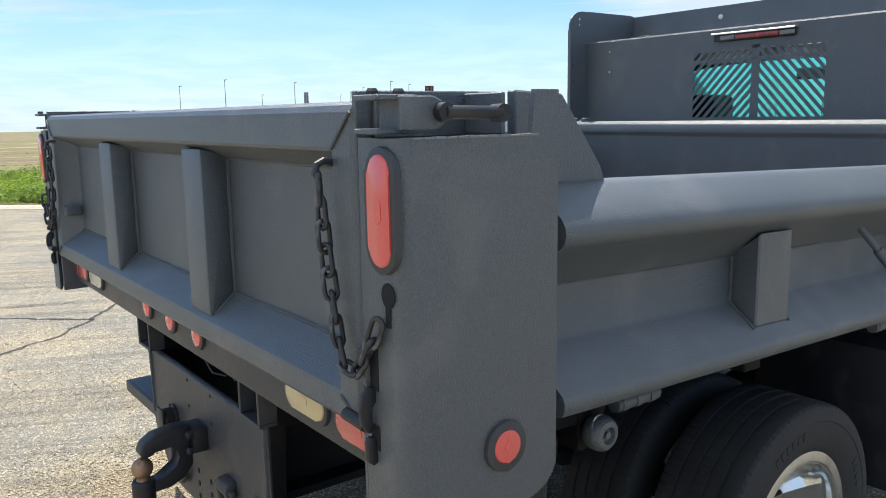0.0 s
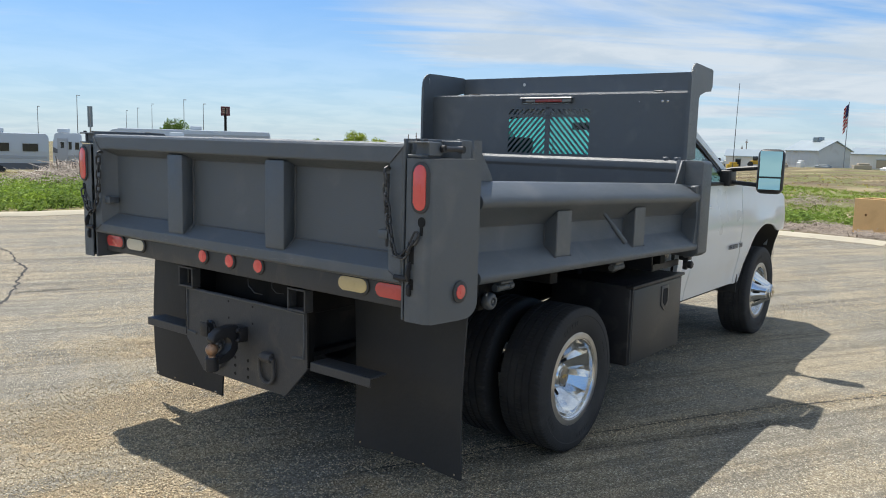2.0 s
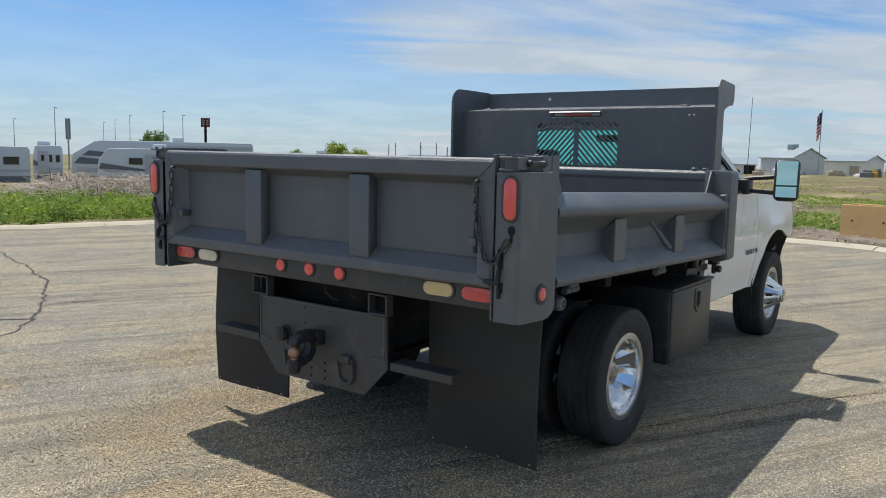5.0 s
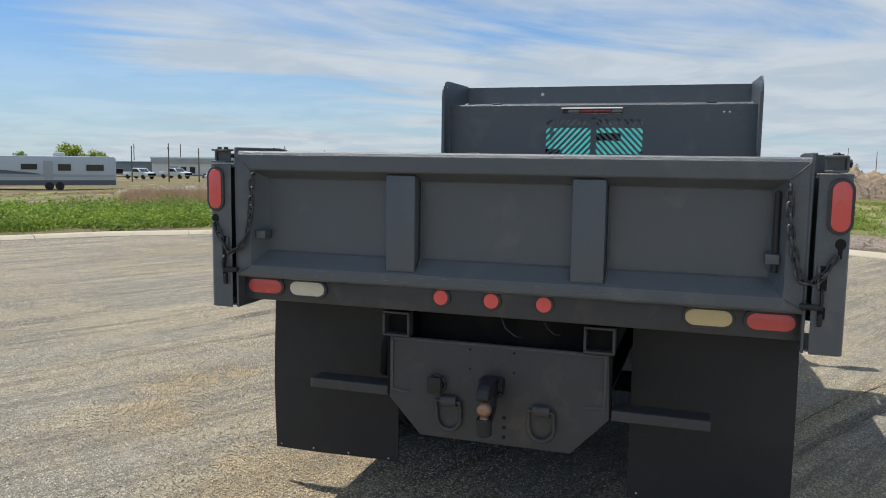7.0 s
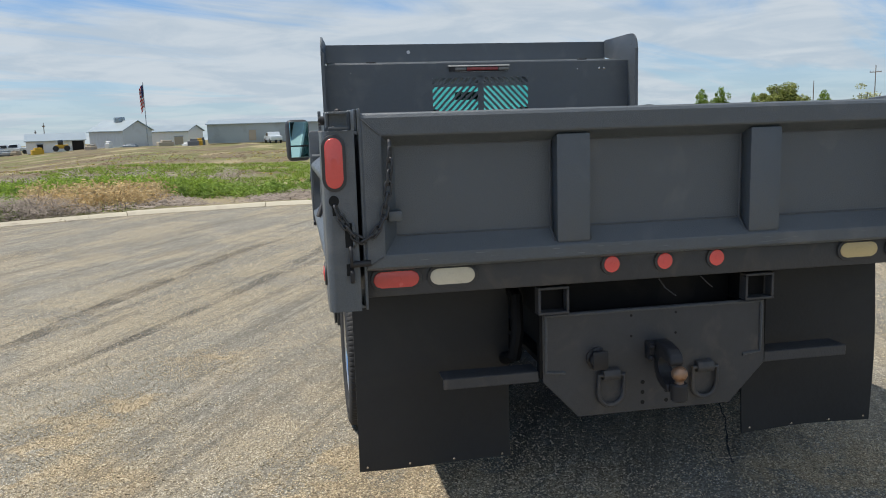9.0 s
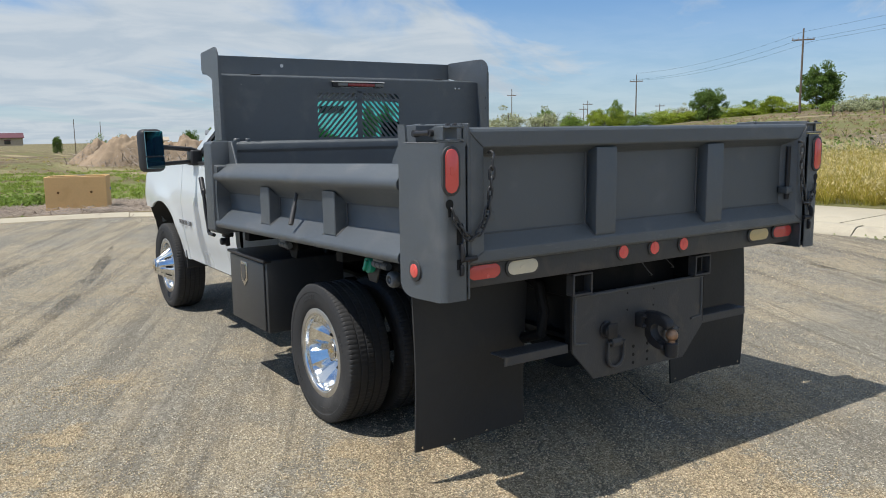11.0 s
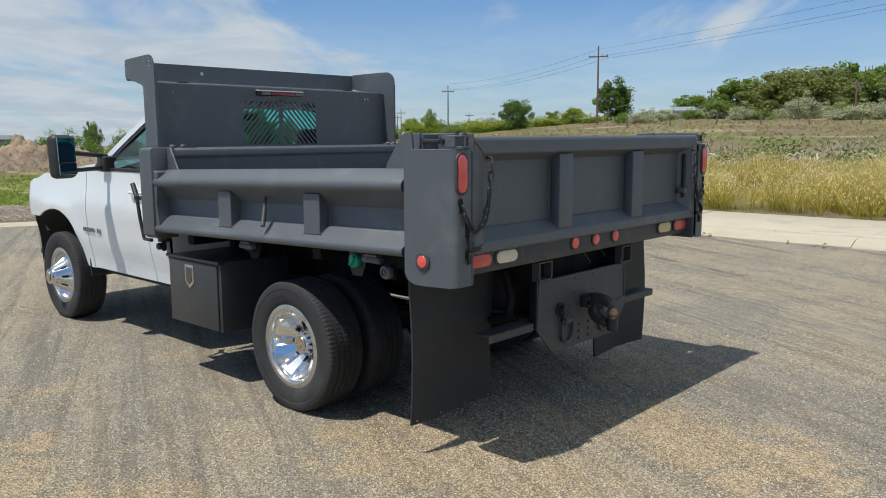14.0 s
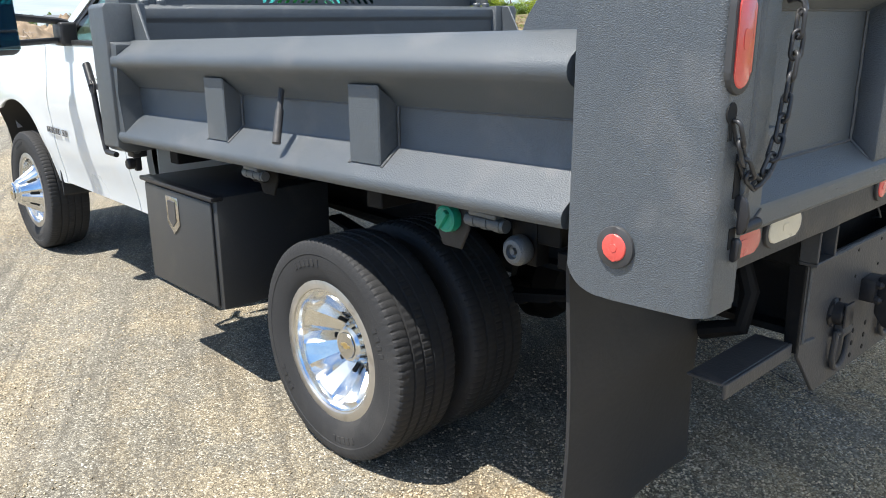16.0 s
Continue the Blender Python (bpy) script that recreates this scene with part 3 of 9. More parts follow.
def tube(bm, pts, r, n=10, caps=True, loop=False, taper=None):
    """A round bar along a polyline."""
    pts = [Vector(p) for p in pts]
    rings = []
    up = None
    k = len(pts)
    for i, p in enumerate(pts):
        if loop:
            d = pts[(i + 1) % k] - pts[i - 1]
        else:
            d = pts[min(i + 1, k - 1)] - pts[max(i - 1, 0)]
        d.normalize()
        if up is None:
            up = d.orthogonal().normalized()
        up = (up - d * up.dot(d)).normalized()
        side = d.cross(up)
        rad = r if taper is None else r + (taper - r) * i / (k - 1)
        rings.append([p + (up * math.cos(t) + side * math.sin(t)) * rad for t in (2 * math.pi * j / n for j in range(n))])
    sweep(bm, rings, True, caps, loop)
    return bm


def rod(bm, p, q, r, n=14, bev=0.0):
    return tube(bm, [p, q], r, n)


def spin(bm, prof, n, axis="y", centre=(0, 0, 0)):
    """A solid of revolution: profile of (radius, height) about an axis."""
    cx, cy, cz = centre
    rings = []
    for r, h in prof:
        ring = []
        for j in range(n):
            t = 2 * math.pi * j / n
            c, s = r * math.cos(t), r * math.sin(t)
            ring.append({"y": (cx + c, cy + h, cz + s), "x": (cx + h, cy + c, cz + s), "z": (cx + c, cy + s, cz + h)}[axis])
        rings.append(ring)
    sweep(bm, rings, True, True)
    return bm


def stadium(length, width, n=8, upright=False):
    """The outline of an oval lamp."""
    r, h = width / 2, (length - width) / 2
    pts = []
    for k in range(n + 1):
        t = -math.pi / 2 + math.pi * k / n
        pts.append((h + r * math.cos(t), r * math.sin(t)))
    for k in range(n + 1):
        t = math.pi / 2 + math.pi * k / n
        pts.append((-h + r * math.cos(t), r * math.sin(t)))
    return [(b, a) for a, b in pts] if upright else pts


def np_mesh(name, V, F, mat, smooth=False):
    """A mesh straight from arrays: V (n, 3), F (m, k)."""
    V, F = np.asarray(V, np.float32), np.asarray(F, np.int32)
    me = bpy.data.meshes.new(name)
    k = F.shape[1]
    me.vertices.add(len(V))
    me.vertices.foreach_set("co", V.ravel())
    me.loops.add(F.size)
    me.loops.foreach_set("vertex_index", F.ravel())
    me.polygons.add(len(F))
    me.polygons.foreach_set("loop_start", np.arange(0, F.size, k, dtype=np.int32))
    me.update(calc_edges=True)
    me.validate()
    if smooth:
        me.polygons.foreach_set("use_smooth", [True] * len(me.polygons))
    me.materials.append(mat)
    return me


def lerp_table(x, table):
    for (a, va), (b, vb) in zip(table, table[1:]):
        if x <= b:
            t = max(0.0, (x - a) / (b - a))
            t = t * t * (3 - 2 * t)
            return va + (vb - va) * t
    return table[-1][1]


def sstep(a, b, x):
    t = min(1.0, max(0.0, (x - a) / (b - a)))
    return t * t * (3 - 2 * t)


# ---- the turning circle: ground, road, kerb, pavement ----
CX, CY = 2.0, 2.0
KERB = [(-180, 26), (-160, 23), (-140, 15.5), (-122, 11.6), (-105, 10.36), (-96, 10.06), (-89, 10.0), (-60, 10.0), (-35, 10.0), (-18, 10.12),
        (-12, 10.34), (-3, 10.31), (8, 10.05), (27, 9.82), (45, 9.65), (55, 9.92), (71, 10.28), (82, 10.2), (92, 11.0), (101, 12.4), (115, 14.6),
        (140, 19), (160, 24), (180, 26)]


def kerb_r(deg):
    return lerp_table((deg + 180) % 360 - 180, KERB)


def polar(deg, r, z=0.0):
    return (CX + r * math.cos(radians(deg)), CY + r * math.sin(radians(deg)), z)


def kerb_high(deg):
    """The kerb stands full height along the pavement and is worn low round the field."""
    return 0.50 + 0.50 * sstep(-38, -50, deg)


def ground_z(x, y):
    dx, dy = x - CX, y - CY
    r, deg = math.hypot(dx, dy), math.degrees(math.atan2(dy, dx))
    d = r - kerb_r(deg)
    if d < 0.30:
        return -0.06
    z = 0.115 * kerb_high(deg) * sstep(0.30, 0.5, d)
    far = max(0.0, d - 4.0)
    rise = sstep(-34, -70, deg) * sstep(-150, -115, deg)
    z += rise * (0.046 * far if far < 100 else 4.6)
    z -= 0.155 * sstep(0.5, 1.6, d) * sstep(-34, -24, deg) * sstep(14, 4, deg)
    z += -0.80 * sstep(12, 46, far) * sstep(8, 22, deg) * sstep(150, 110, deg)
    z -= 0.70 * sstep(7, 40, far) * sstep(30, 48, deg) * sstep(150, 110, deg)
    z -= 1.25 * sstep(36, 112, far) * sstep(12, 26, deg) * sstep(53, 43, deg)
    z -= 0.55 * sstep(22, 100, far) * sstep(-22, -12, deg) * sstep(22, 8, deg)
    z -= 7.0 * sstep(118, 380, far) * sstep(-34, -22, deg) + 2.0 * sstep(48, 118, far) * sstep(-34, -24, deg) * sstep(-4, -12, deg)
    z -= 0.02 * max(0.0, far - 380) * sstep(-34, -22, deg)
    z += 0.10 * (noise.noise(Vector((x * 0.13, y * 0.13, 3.1)))) * sstep(1.5, 7, d) + 0.03 * noise.noise(Vector((x * 0.9, y * 0.9, 7.7))) * sstep(0.5, 2, d)
    return z


def build_ground():
    degs = [i * 2.0 for i in range(180)]
    offs = [0.28, 0.40, 0.7, 1.1, 1.6, 2.2, 3, 4, 5.2, 6.6, 8.2, 10, 12.5, 15.5, 19, 24, 30, 38, 48, 60, 75, 95, 120, 160, 240, 420, 900, 2200, 4200]
    V, F = [], []
    for o in offs:
        for a in degs:
            x, y, _ = polar(a, kerb_r(a) + o)
            V.append((x, y, ground_z(x, y) if o < 2000 else -40.0))
    n = len(degs)
    for i in range(len(offs) - 1):
        for j in range(n):
            F.append((i * n + j, (i + 1) * n + j, (i + 1) * n + (j + 1) % n, i * n + (j + 1) % n))
    me = np_mesh("ground", V, F, FIELD, True)
    ob = new("ground", me)
    tagged(ob, "weedy bare field of tan soil and dry patches round the lot", "ground", kind="structure")


build_ground()


def build_road():
    degs = [i * 2.0 for i in range(180)]
    fr = [0.0, 0.15, 0.3, 0.45, 0.6, 0.75, 0.88, 1.0]
    V, F = [(CX, CY, 0.0)], []
    for f in fr[1:]:
        for a in degs:
            V.append(polar(a, kerb_r(a) * f + (0.03 if f == 1 else 0)))
    n = len(degs)
    bm = bmesh.new()
    vs = [bm.verts.new(v) for v in V]
    for j in range(n):
        bm.faces.new((vs[0], vs[1 + j], vs[1 + (j + 1) % n]))
    for i in range(len(fr) - 2):
        for j in range(n):
            a, b = 1 + i * n, 1 + (i + 1) * n
            bm.faces.new((vs[a + j], vs[b + j], vs[b + (j + 1) % n], vs[a + (j + 1) % n]))
    # skirt: the slab has thickness
    rim = [vs[1 + (len(fr) - 2) * n + j] for j in range(n)]
    low = [bm.verts.new((v.co.x, v.co.y, -0.10)) for v in rim]
    for j in range(n):
        bm.faces.new((rim[j], low[j], low[(j + 1) % n], rim[(j + 1) % n]))
    ob = part("road", bm, ASPHALT)
    tagged(ob, "sunlit worn chip-seal asphalt with tan stone and dark tyre smears", "road", kind="structure")
    return ob


road = build_road()


def build_cracks():
    rng = random.Random(5)
    lines = [((-1.9, 3.35), (-0.785, 4.05)), ((-0.785, 4.05), (-0.2, 4.87)), ((-0.2, 4.87), (0.62, 6.35)), ((0.62, 6.35), (1.5, 9.6)),
             ((-0.5, 4.35), (-1.3, 5.1)), ((-0.9, -0.50), (0.27, -1.04)), ((0.27, -1.04), (1.47, -1.66)), ((1.47, -1.66), (2.41, -2.25)), ((2.41, -2.25), (3.40, -2.79)), ((3.40, -2.79), (5.3, -3.85)), ((2.6, 5.55), (3.78, 4.90)), ((3.78, 4.90), (5.33, 3.95)), ((5.33, 3.95), (7.66, 2.55))]
    bm = bmesh.new()
    for k, (a, b) in enumerate(lines):
        thin = 0.35 if k > 4 else 1.0
        a, b = Vector((*a, 0)), Vector((*b, 0))
        d = (b - a)
        side = Vector((-d.y, d.x, 0)).normalized()
        n = max(8, int(d.length / 0.05))
        prev = None
        off = 0.0
        for i in range(n + 1):
            f = i / n
            off = 0.75 * off + rng.uniform(-0.022, 0.022) * thin
            w = rng.uniform(0.005, 0.018) * thin
            c = a + d * f + side * (off * math.sin(math.pi * f) ** 0.3 if 0 < f < 1 else 0)
            cur = [bm.verts.new((c.x + side.x * s, c.y + side.y * s, 0.004)) for s in (-w, w)]
            if prev:
                bm.faces.new((prev[0], prev[1], cur[1], cur[0]))
            prev = cur
    ob = part("road_crack", bm, CRACK, road)


build_cracks()


def build_kerb():
    prof = [(-0.02, -0.08), (0.0, 0.012), (0.035, 0.035), (0.10, 0.095), (0.15, 0.118), (0.20, 0.126), (0.34, 0.128), (0.36, 0.118), (0.36, -0.08)]
    kerb = thing("kerb", (0, 0, 0), "pale worn rolled concrete kerb in jointed lengths", "kerb", kind="structure")
    a = -128.0
    rng = random.Random(9)
    while a < 128:
        step = math.degrees(2.6 / kerb_r(a))
        gap = math.degrees(0.006 / kerb_r(a))
        bm = bmesh.new()
        rings = []
        dz = rng.uniform(-0.010, 0.010)
        for i in range(13):
            t = a + gap + (step - 2 * gap) * i / 12
            r = kerb_r(t)
            w = 0.010 * noise.noise(Vector((t, 1.0, 0))) + 0.012 * noise.noise(Vector((t * 0.31, 4.0, 0)))
            k = kerb_high(t)
            rings.append([polar(t, r + d * (0.78 + 0.22 * k) + w * (1 if d < 0.3 else -1.5), z * (k if z > 0 else 1) + (dz if z > 0.02 else 0)) for d, z in prof])
        sweep(bm, rings, True, True)
        part("kerb_length", bm, CONCRETE, kerb, angle=50)
        a += step
    pave = thing("pavement", (0, 0, 0), "pale broad concrete pavement slabs behind the kerb", "pavement", kind="structure")
    a = -126.0
    while a < -52:
        step = math.degrees(1.9 / 11.0)
        gap = math.degrees(0.007 / 11.0)
        bm = bmesh.new()
        rings = []
        dz = rng.uniform(-0.005, 0.005)
        for i in range(5):
            t = a + gap + (step - 2 * gap) * i / 4
            r = kerb_r(t)
            rings.append([polar(t, r + d, z) for d, z in ((0.372, -0.05), (0.372, 0.118 + dz), (0.384, 0.128 + dz), (2.55, 0.150 + dz), (2.565, 0.140 + dz), (2.565, -0.05))])
        sweep(bm, rings, True, True)
        part("slab", bm, CONCRETE, pave, angle=50)
        a += step


build_kerb()


def build_marks():
    """Old tyre marks that cross the lot in pairs."""
    rng = random.Random(23)
    for (ax, ay), (bx, by), w in (((1.3, 3.7), (8.6, 1.1), 0.20), ((1.2, 3.05), (8.2, 0.55), 0.14),
                                  ((-4.5, 6.2), (2.0, 4.1), 0.12), ((-5.5, -1.0), (-2.0, -3.4), 0.14), ((3.0, -4.0), (10.0, -6.2), 0.14), ((2.2, -4.6), (9.0, -7.0), 0.12),
                                  ((3.2, -2.6), (10.8, -3.9), 0.12), ((-1.0, -0.44), (5.3, -3.88), 0.10), ((-1.0, -4.6), (4.5, -7.4), 0.12)):
        a, b = Vector((ax, ay, 0)), Vector((bx, by, 0))
        side = Vector((-(b - a).y, (b - a).x, 0)).normalized()
        bow = rng.uniform(-0.25, 0.25)
        bm = bmesh.new()
        prev = None
        for i in range(41):
            f = i / 40
            c = a.lerp(b, f) + side * (bow * 4 * f * (1 - f))
            h = w / 2 * min(1.0, 6 * f + 0.05, 6 * (1 - f) + 0.05) * rng.uniform(0.85, 1.1)
            cur = [bm.verts.new((c.x + side.x * q, c.y + side.y * q, 0.0025)) for q in (-h, h)]
            if prev:
                bm.faces.new((prev[0], prev[1], cur[1], cur[0]))
            prev = cur
        part("tyre_mark", bm, SMEAR, road, "dark worn tyre mark")


build_marks()


def build_chips():
    """Loose chips of stone that lie on the seal coat, thicker in drifts."""
    r = np.random.RandomState(17)
    n = 210000
    x, y = r.uniform(-6.2, 7.5, n), r.uniform(-7.0, 8.0, n)
    c, s = math.cos(radians(-24)), math.sin(radians(-24))
    u, v = (x * c + y * s) * 0.12, (-x * s + y * c) * 1.1
    drift = np.array([noise.noise(Vector((a, b, 4.0))) for a, b in zip(u, v)]) + 0.6 * np.array([noise.noise(Vector((a * 0.9, b * 0.9, 9.0))) for a, b in zip(x, y)])
    keep = drift + 0.5 * r.rand(n) > 0.28
    x, y = x[keep], y[keep]
    # thicker where gravel has been shed
    for cx, cy, rad, amt in DRIFTS:
        m = int(14000 * rad * rad * amt / 0.12)
        x, y = np.concatenate([x, cx + rad * 0.6 * r.normal(size=m)]), np.concatenate([y, cy + rad * 0.6 * r.normal(size=m)])
    # grit gathered along the paving joint
    f = r.rand(5200)
    x = np.concatenate([x, -0.9 + 6.2 * f + 0.03 * r.normal(size=5200)])
    y = np.concatenate([y, -0.46 - 3.39 * f + 0.05 + 0.045 * r.normal(size=5200)])
    # and washed up against the kerb
    a = np.radians(-32 + 142 * r.rand(9000))
    q = np.array([kerb_r(d) for d in np.degrees(a)]) - 0.20 * r.rand(9000) ** 2.2 + 0.02
    x, y = np.concatenate([x, CX + q * np.cos(a)]), np.concatenate([y, CY + q * np.sin(a)])
    n = len(x)
    k = 0.0026 + 0.0030 * r.rand(n)
    t = r.rand(n) * 2 * np.pi
    dirs = np.array([(1, 0, 0), (-0.1, 1, 0.2), (-1, 0.1, -0.1), (0.1, -1, 0.1), (0.1, 0.1, 1), (0, 0, -1.0)])
    stretch = np.stack([0.8 + 0.7 * r.rand(n), 0.8 + 0.5 * r.rand(n), 0.55 + 0.4 * r.rand(n)], 1)
    P = dirs[None] * stretch[:, None] * k[:, None, None]
    ca, sa = np.cos(t)[:, None], np.sin(t)[:, None]
    P = np.stack([P[..., 0] * ca - P[..., 1] * sa, P[..., 0] * sa + P[..., 1] * ca, P[..., 2]], 2)
    P += np.stack([x, y, 0.35 * k], 1)[:, None]
    F = np.array([(0, 1, 4), (1, 2, 4), (2, 3, 4), (3, 0, 4), (1, 0, 5), (2, 1, 5), (3, 2, 5), (0, 3, 5)])
    F = (np.arange(n)[:, None, None] * 6 + F[None]).reshape(-1, 3)
    ob = new("stone_chips", np_mesh("stone_chips", P.reshape(-1, 3), F, CHIPS))
    tagged(ob, "loose tan and grey stone chips on the asphalt", "gravel", kind="stuff")


build_chips()

# ---- the dump truck ----
truck = thing("dump_truck", (0, 0.010, 0), "white single-cab dually truck with dark grey steel dump bed", "truck", rz=0.25)
SHEAR = Matrix(((1, 0, 0, 0), (0, 1, 0, 0), (-0.027, 0, 1, -0.027), (0, 0, 0, 1)))   # the bed sits slightly nose-down


def seam(bm, pts, r=0.0045):
    """A bead of weld along a line."""
    rng = random.Random(len(bm.verts) + 3)
    out = []
    for a, b in zip(pts, pts[1:]):
        a, b = Vector(a), Vector(b)
        n = max(2, int((b - a).length / 0.03))
        out += [a.lerp(b, i / n) + Vector([rng.uniform(-0.0012, 0.0012) for _ in range(3)]) for i in range(n)]
    out.append(Vector(pts[-1]))
    tube(bm, out, r, 6)


def oval_lamp(name, centre, facing, length, width, lens, upright, label):
    """An oval or round lamp in a rubber grommet. facing: '-x', '+y' or '-y'."""
    g = bmesh.new()
    l = bmesh.new()
    def outline(ln, w):
        return stadium(ln, w, 10, upright)
    axis = facing[1]
    s = 1 if facing[0] == "+" else -1
    cx, cy, cz = centre
    def off(pts):
        return [(p[0] + (cy if axis == "x" else cx), p[1] + cz) for p in pts]
    base = cx if axis == "x" else cy
    rim = 0.030 if axis == "y" else 0.021
    prism(g, off(outline(length + rim, width + rim)), axis, base - s * 0.004, base + s * 0.008, 0.0032, 2)
    prism(l, off(outline(length, width)), axis, base, base + s * 0.011, 0.005, 3)
    gr = part("lamp", g, GROMMET, truck, label)
    part("lens", l, lens, gr)
    bm = bmesh.new()
    if length > 0.1:
        prism(bm, off(outline(length * 0.22, width * 0.30)), axis, base + s * 0.0105, base + s * 0.0122, 0.0008, 1)
    else:
        prism(bm, off(outline(width * 0.30, width * 0.30)), axis, base + s * 0.0105, base + s * 0.0122, 0.0008, 1)
    part("lens_mark", bm, lens, gr)


# -- bed floor, sides, front bulkhead
bm = bmesh.new()
box(bm, -1.245, 1.45, -1.09, 1.09, 0.985, 1.03, 0.004)
part("bed_floor", bm, BEDIN, truck, "scraped steel bed floor", SHEAR)

SIDE = [(1.098, 1.010), (1.200, 1.005), (1.213, 1.009), (1.220, 1.019), (1.222, 1.033), (1.217, 1.046), (1.128, 1.116), (1.122, 1.126), (1.120, 1.222), (1.127, 1.231),
        (1.190, 1.296), (1.207, 1.306), (1.217, 1.317), (1.221, 1.331), (1.219, 1.345), (1.209, 1.359), (1.180, 1.381), (1.138, 1.407), (1.122, 1.413), (1.070, 1.413), (1.056, 1.408), (1.047, 1.397), (1.045, 1.382), (1.051, 1.367), (1.066, 1.350), (1.094, 1.328), (1.098, 1.316)]
for s in (1, -1):
    bm = bmesh.new()
    prism(bm, [(s * y, z) for y, z in SIDE], "x", -0.978, 1.42)
    side = part("bed_side", bm, BED, truck, "ribbed dark grey bed side with a rounded top rail", SHEAR, angle=34)
    for x0 in (-0.275, 0.548):
        rib = bmesh.new()
        prism(rib, [(s * y, z) for y, z in ((1.10, 1.100), (1.132, 1.108), (1.176, 1.074), (1.188, 1.072), (1.188, 1.288), (1.13, 1.232), (1.10, 1.232))],
              "x", x0 - 0.066, x0 + 0.066, 0.004, 1)
        part("side_rib", rib, BED, side, m=SHEAR)
        w = bmesh.new()
        for dx in (-0.072, 0.072):
            seam(w, [(x0 + dx, s * 1.124, 1.228), (x0 + dx, s * 1.124, 1.120), (x0 + dx, s * 1.188, 1.070)])
        part("weld", w, WELD, side, m=SHEAR)["kind"] = "stuff"
    w = bmesh.new()
    seam(w, [(-0.98, s * 1.122, 1.225), (1.40, s * 1.122, 1.225)], 0.003)
    part("weld", w, WELD, side, m=SHEAR)["kind"] = "stuff"
    # raised gusset between the tail post and the rail
    bm = bmesh.new()
    prism(bm, [(-1.0, 1.405), (-0.765, 1.405), (-0.78, 1.44), (-0.885, 1.572), (-1.0, 1.575)], "y", s * 1.095, s * 1.118, 0.003, 1)
    part("rail_gusset", bm, BED, truck, m=SHEAR)
    # front stake post with its gusset
    bm = bmesh.new()
    prism(bm, [(s * 1.05, 0.96), (s * 1.19, 0.96), (s * 1.226, 0.985), (s * 1.226, 1.545), (s * 1.21, 1.56), (s * 1.05, 1.56)], "x", 1.335, 1.49, 0.006, 2)
    part("front_post", bm, BED, truck, "dark grey front corner post", SHEAR)
    bm = bmesh.new()
    prism(bm, [(1.20, 1.41), (1.336, 1.41), (1.336, 1.555), (1.285, 1.555)], "y", s * 1.100, s * 1.111, 0.002, 1)
    part("rail_gusset", bm, BED, truck, m=SHEAR)
    bm = bmesh.new()
    prism(bm, [(1.27, 1.005), (1.336, 1.005), (1.336, 1.41), (1.27, 1.40), (1.315, 1.20)], "y", s * 1.11, s * 1.212, 0.004, 1)
    part("post_web", bm, BED, truck, m=SHEAR)

bm = bmesh.new()
prism(bm, [(1.37, 1.0), (1.45, 1.0), (1.45, 1.540), (1.442, 1.557), (1.385, 1.557), (1.362, 1.540), (1.358, 1.50), (1.372, 1.482)], "y", -1.085, 1.085, 0.004, 2)
part("front_bulkhead", bm, BED, truck, "dark bulkhead with a rolled top bar", SHEAR)
for y in (0.955, 1.03, -0.955, -1.03):
    bm = bmesh.new()
    spin(bm, [(0.0, 0), (0.020, 0), (0.022, 0.004), (0.022, 0.05), (0.018, 0.056), (0.0, 0.056)], 16, "z", (1.40, y, 1.520))
    part("stake_socket", bm, BED, truck, m=SHEAR)

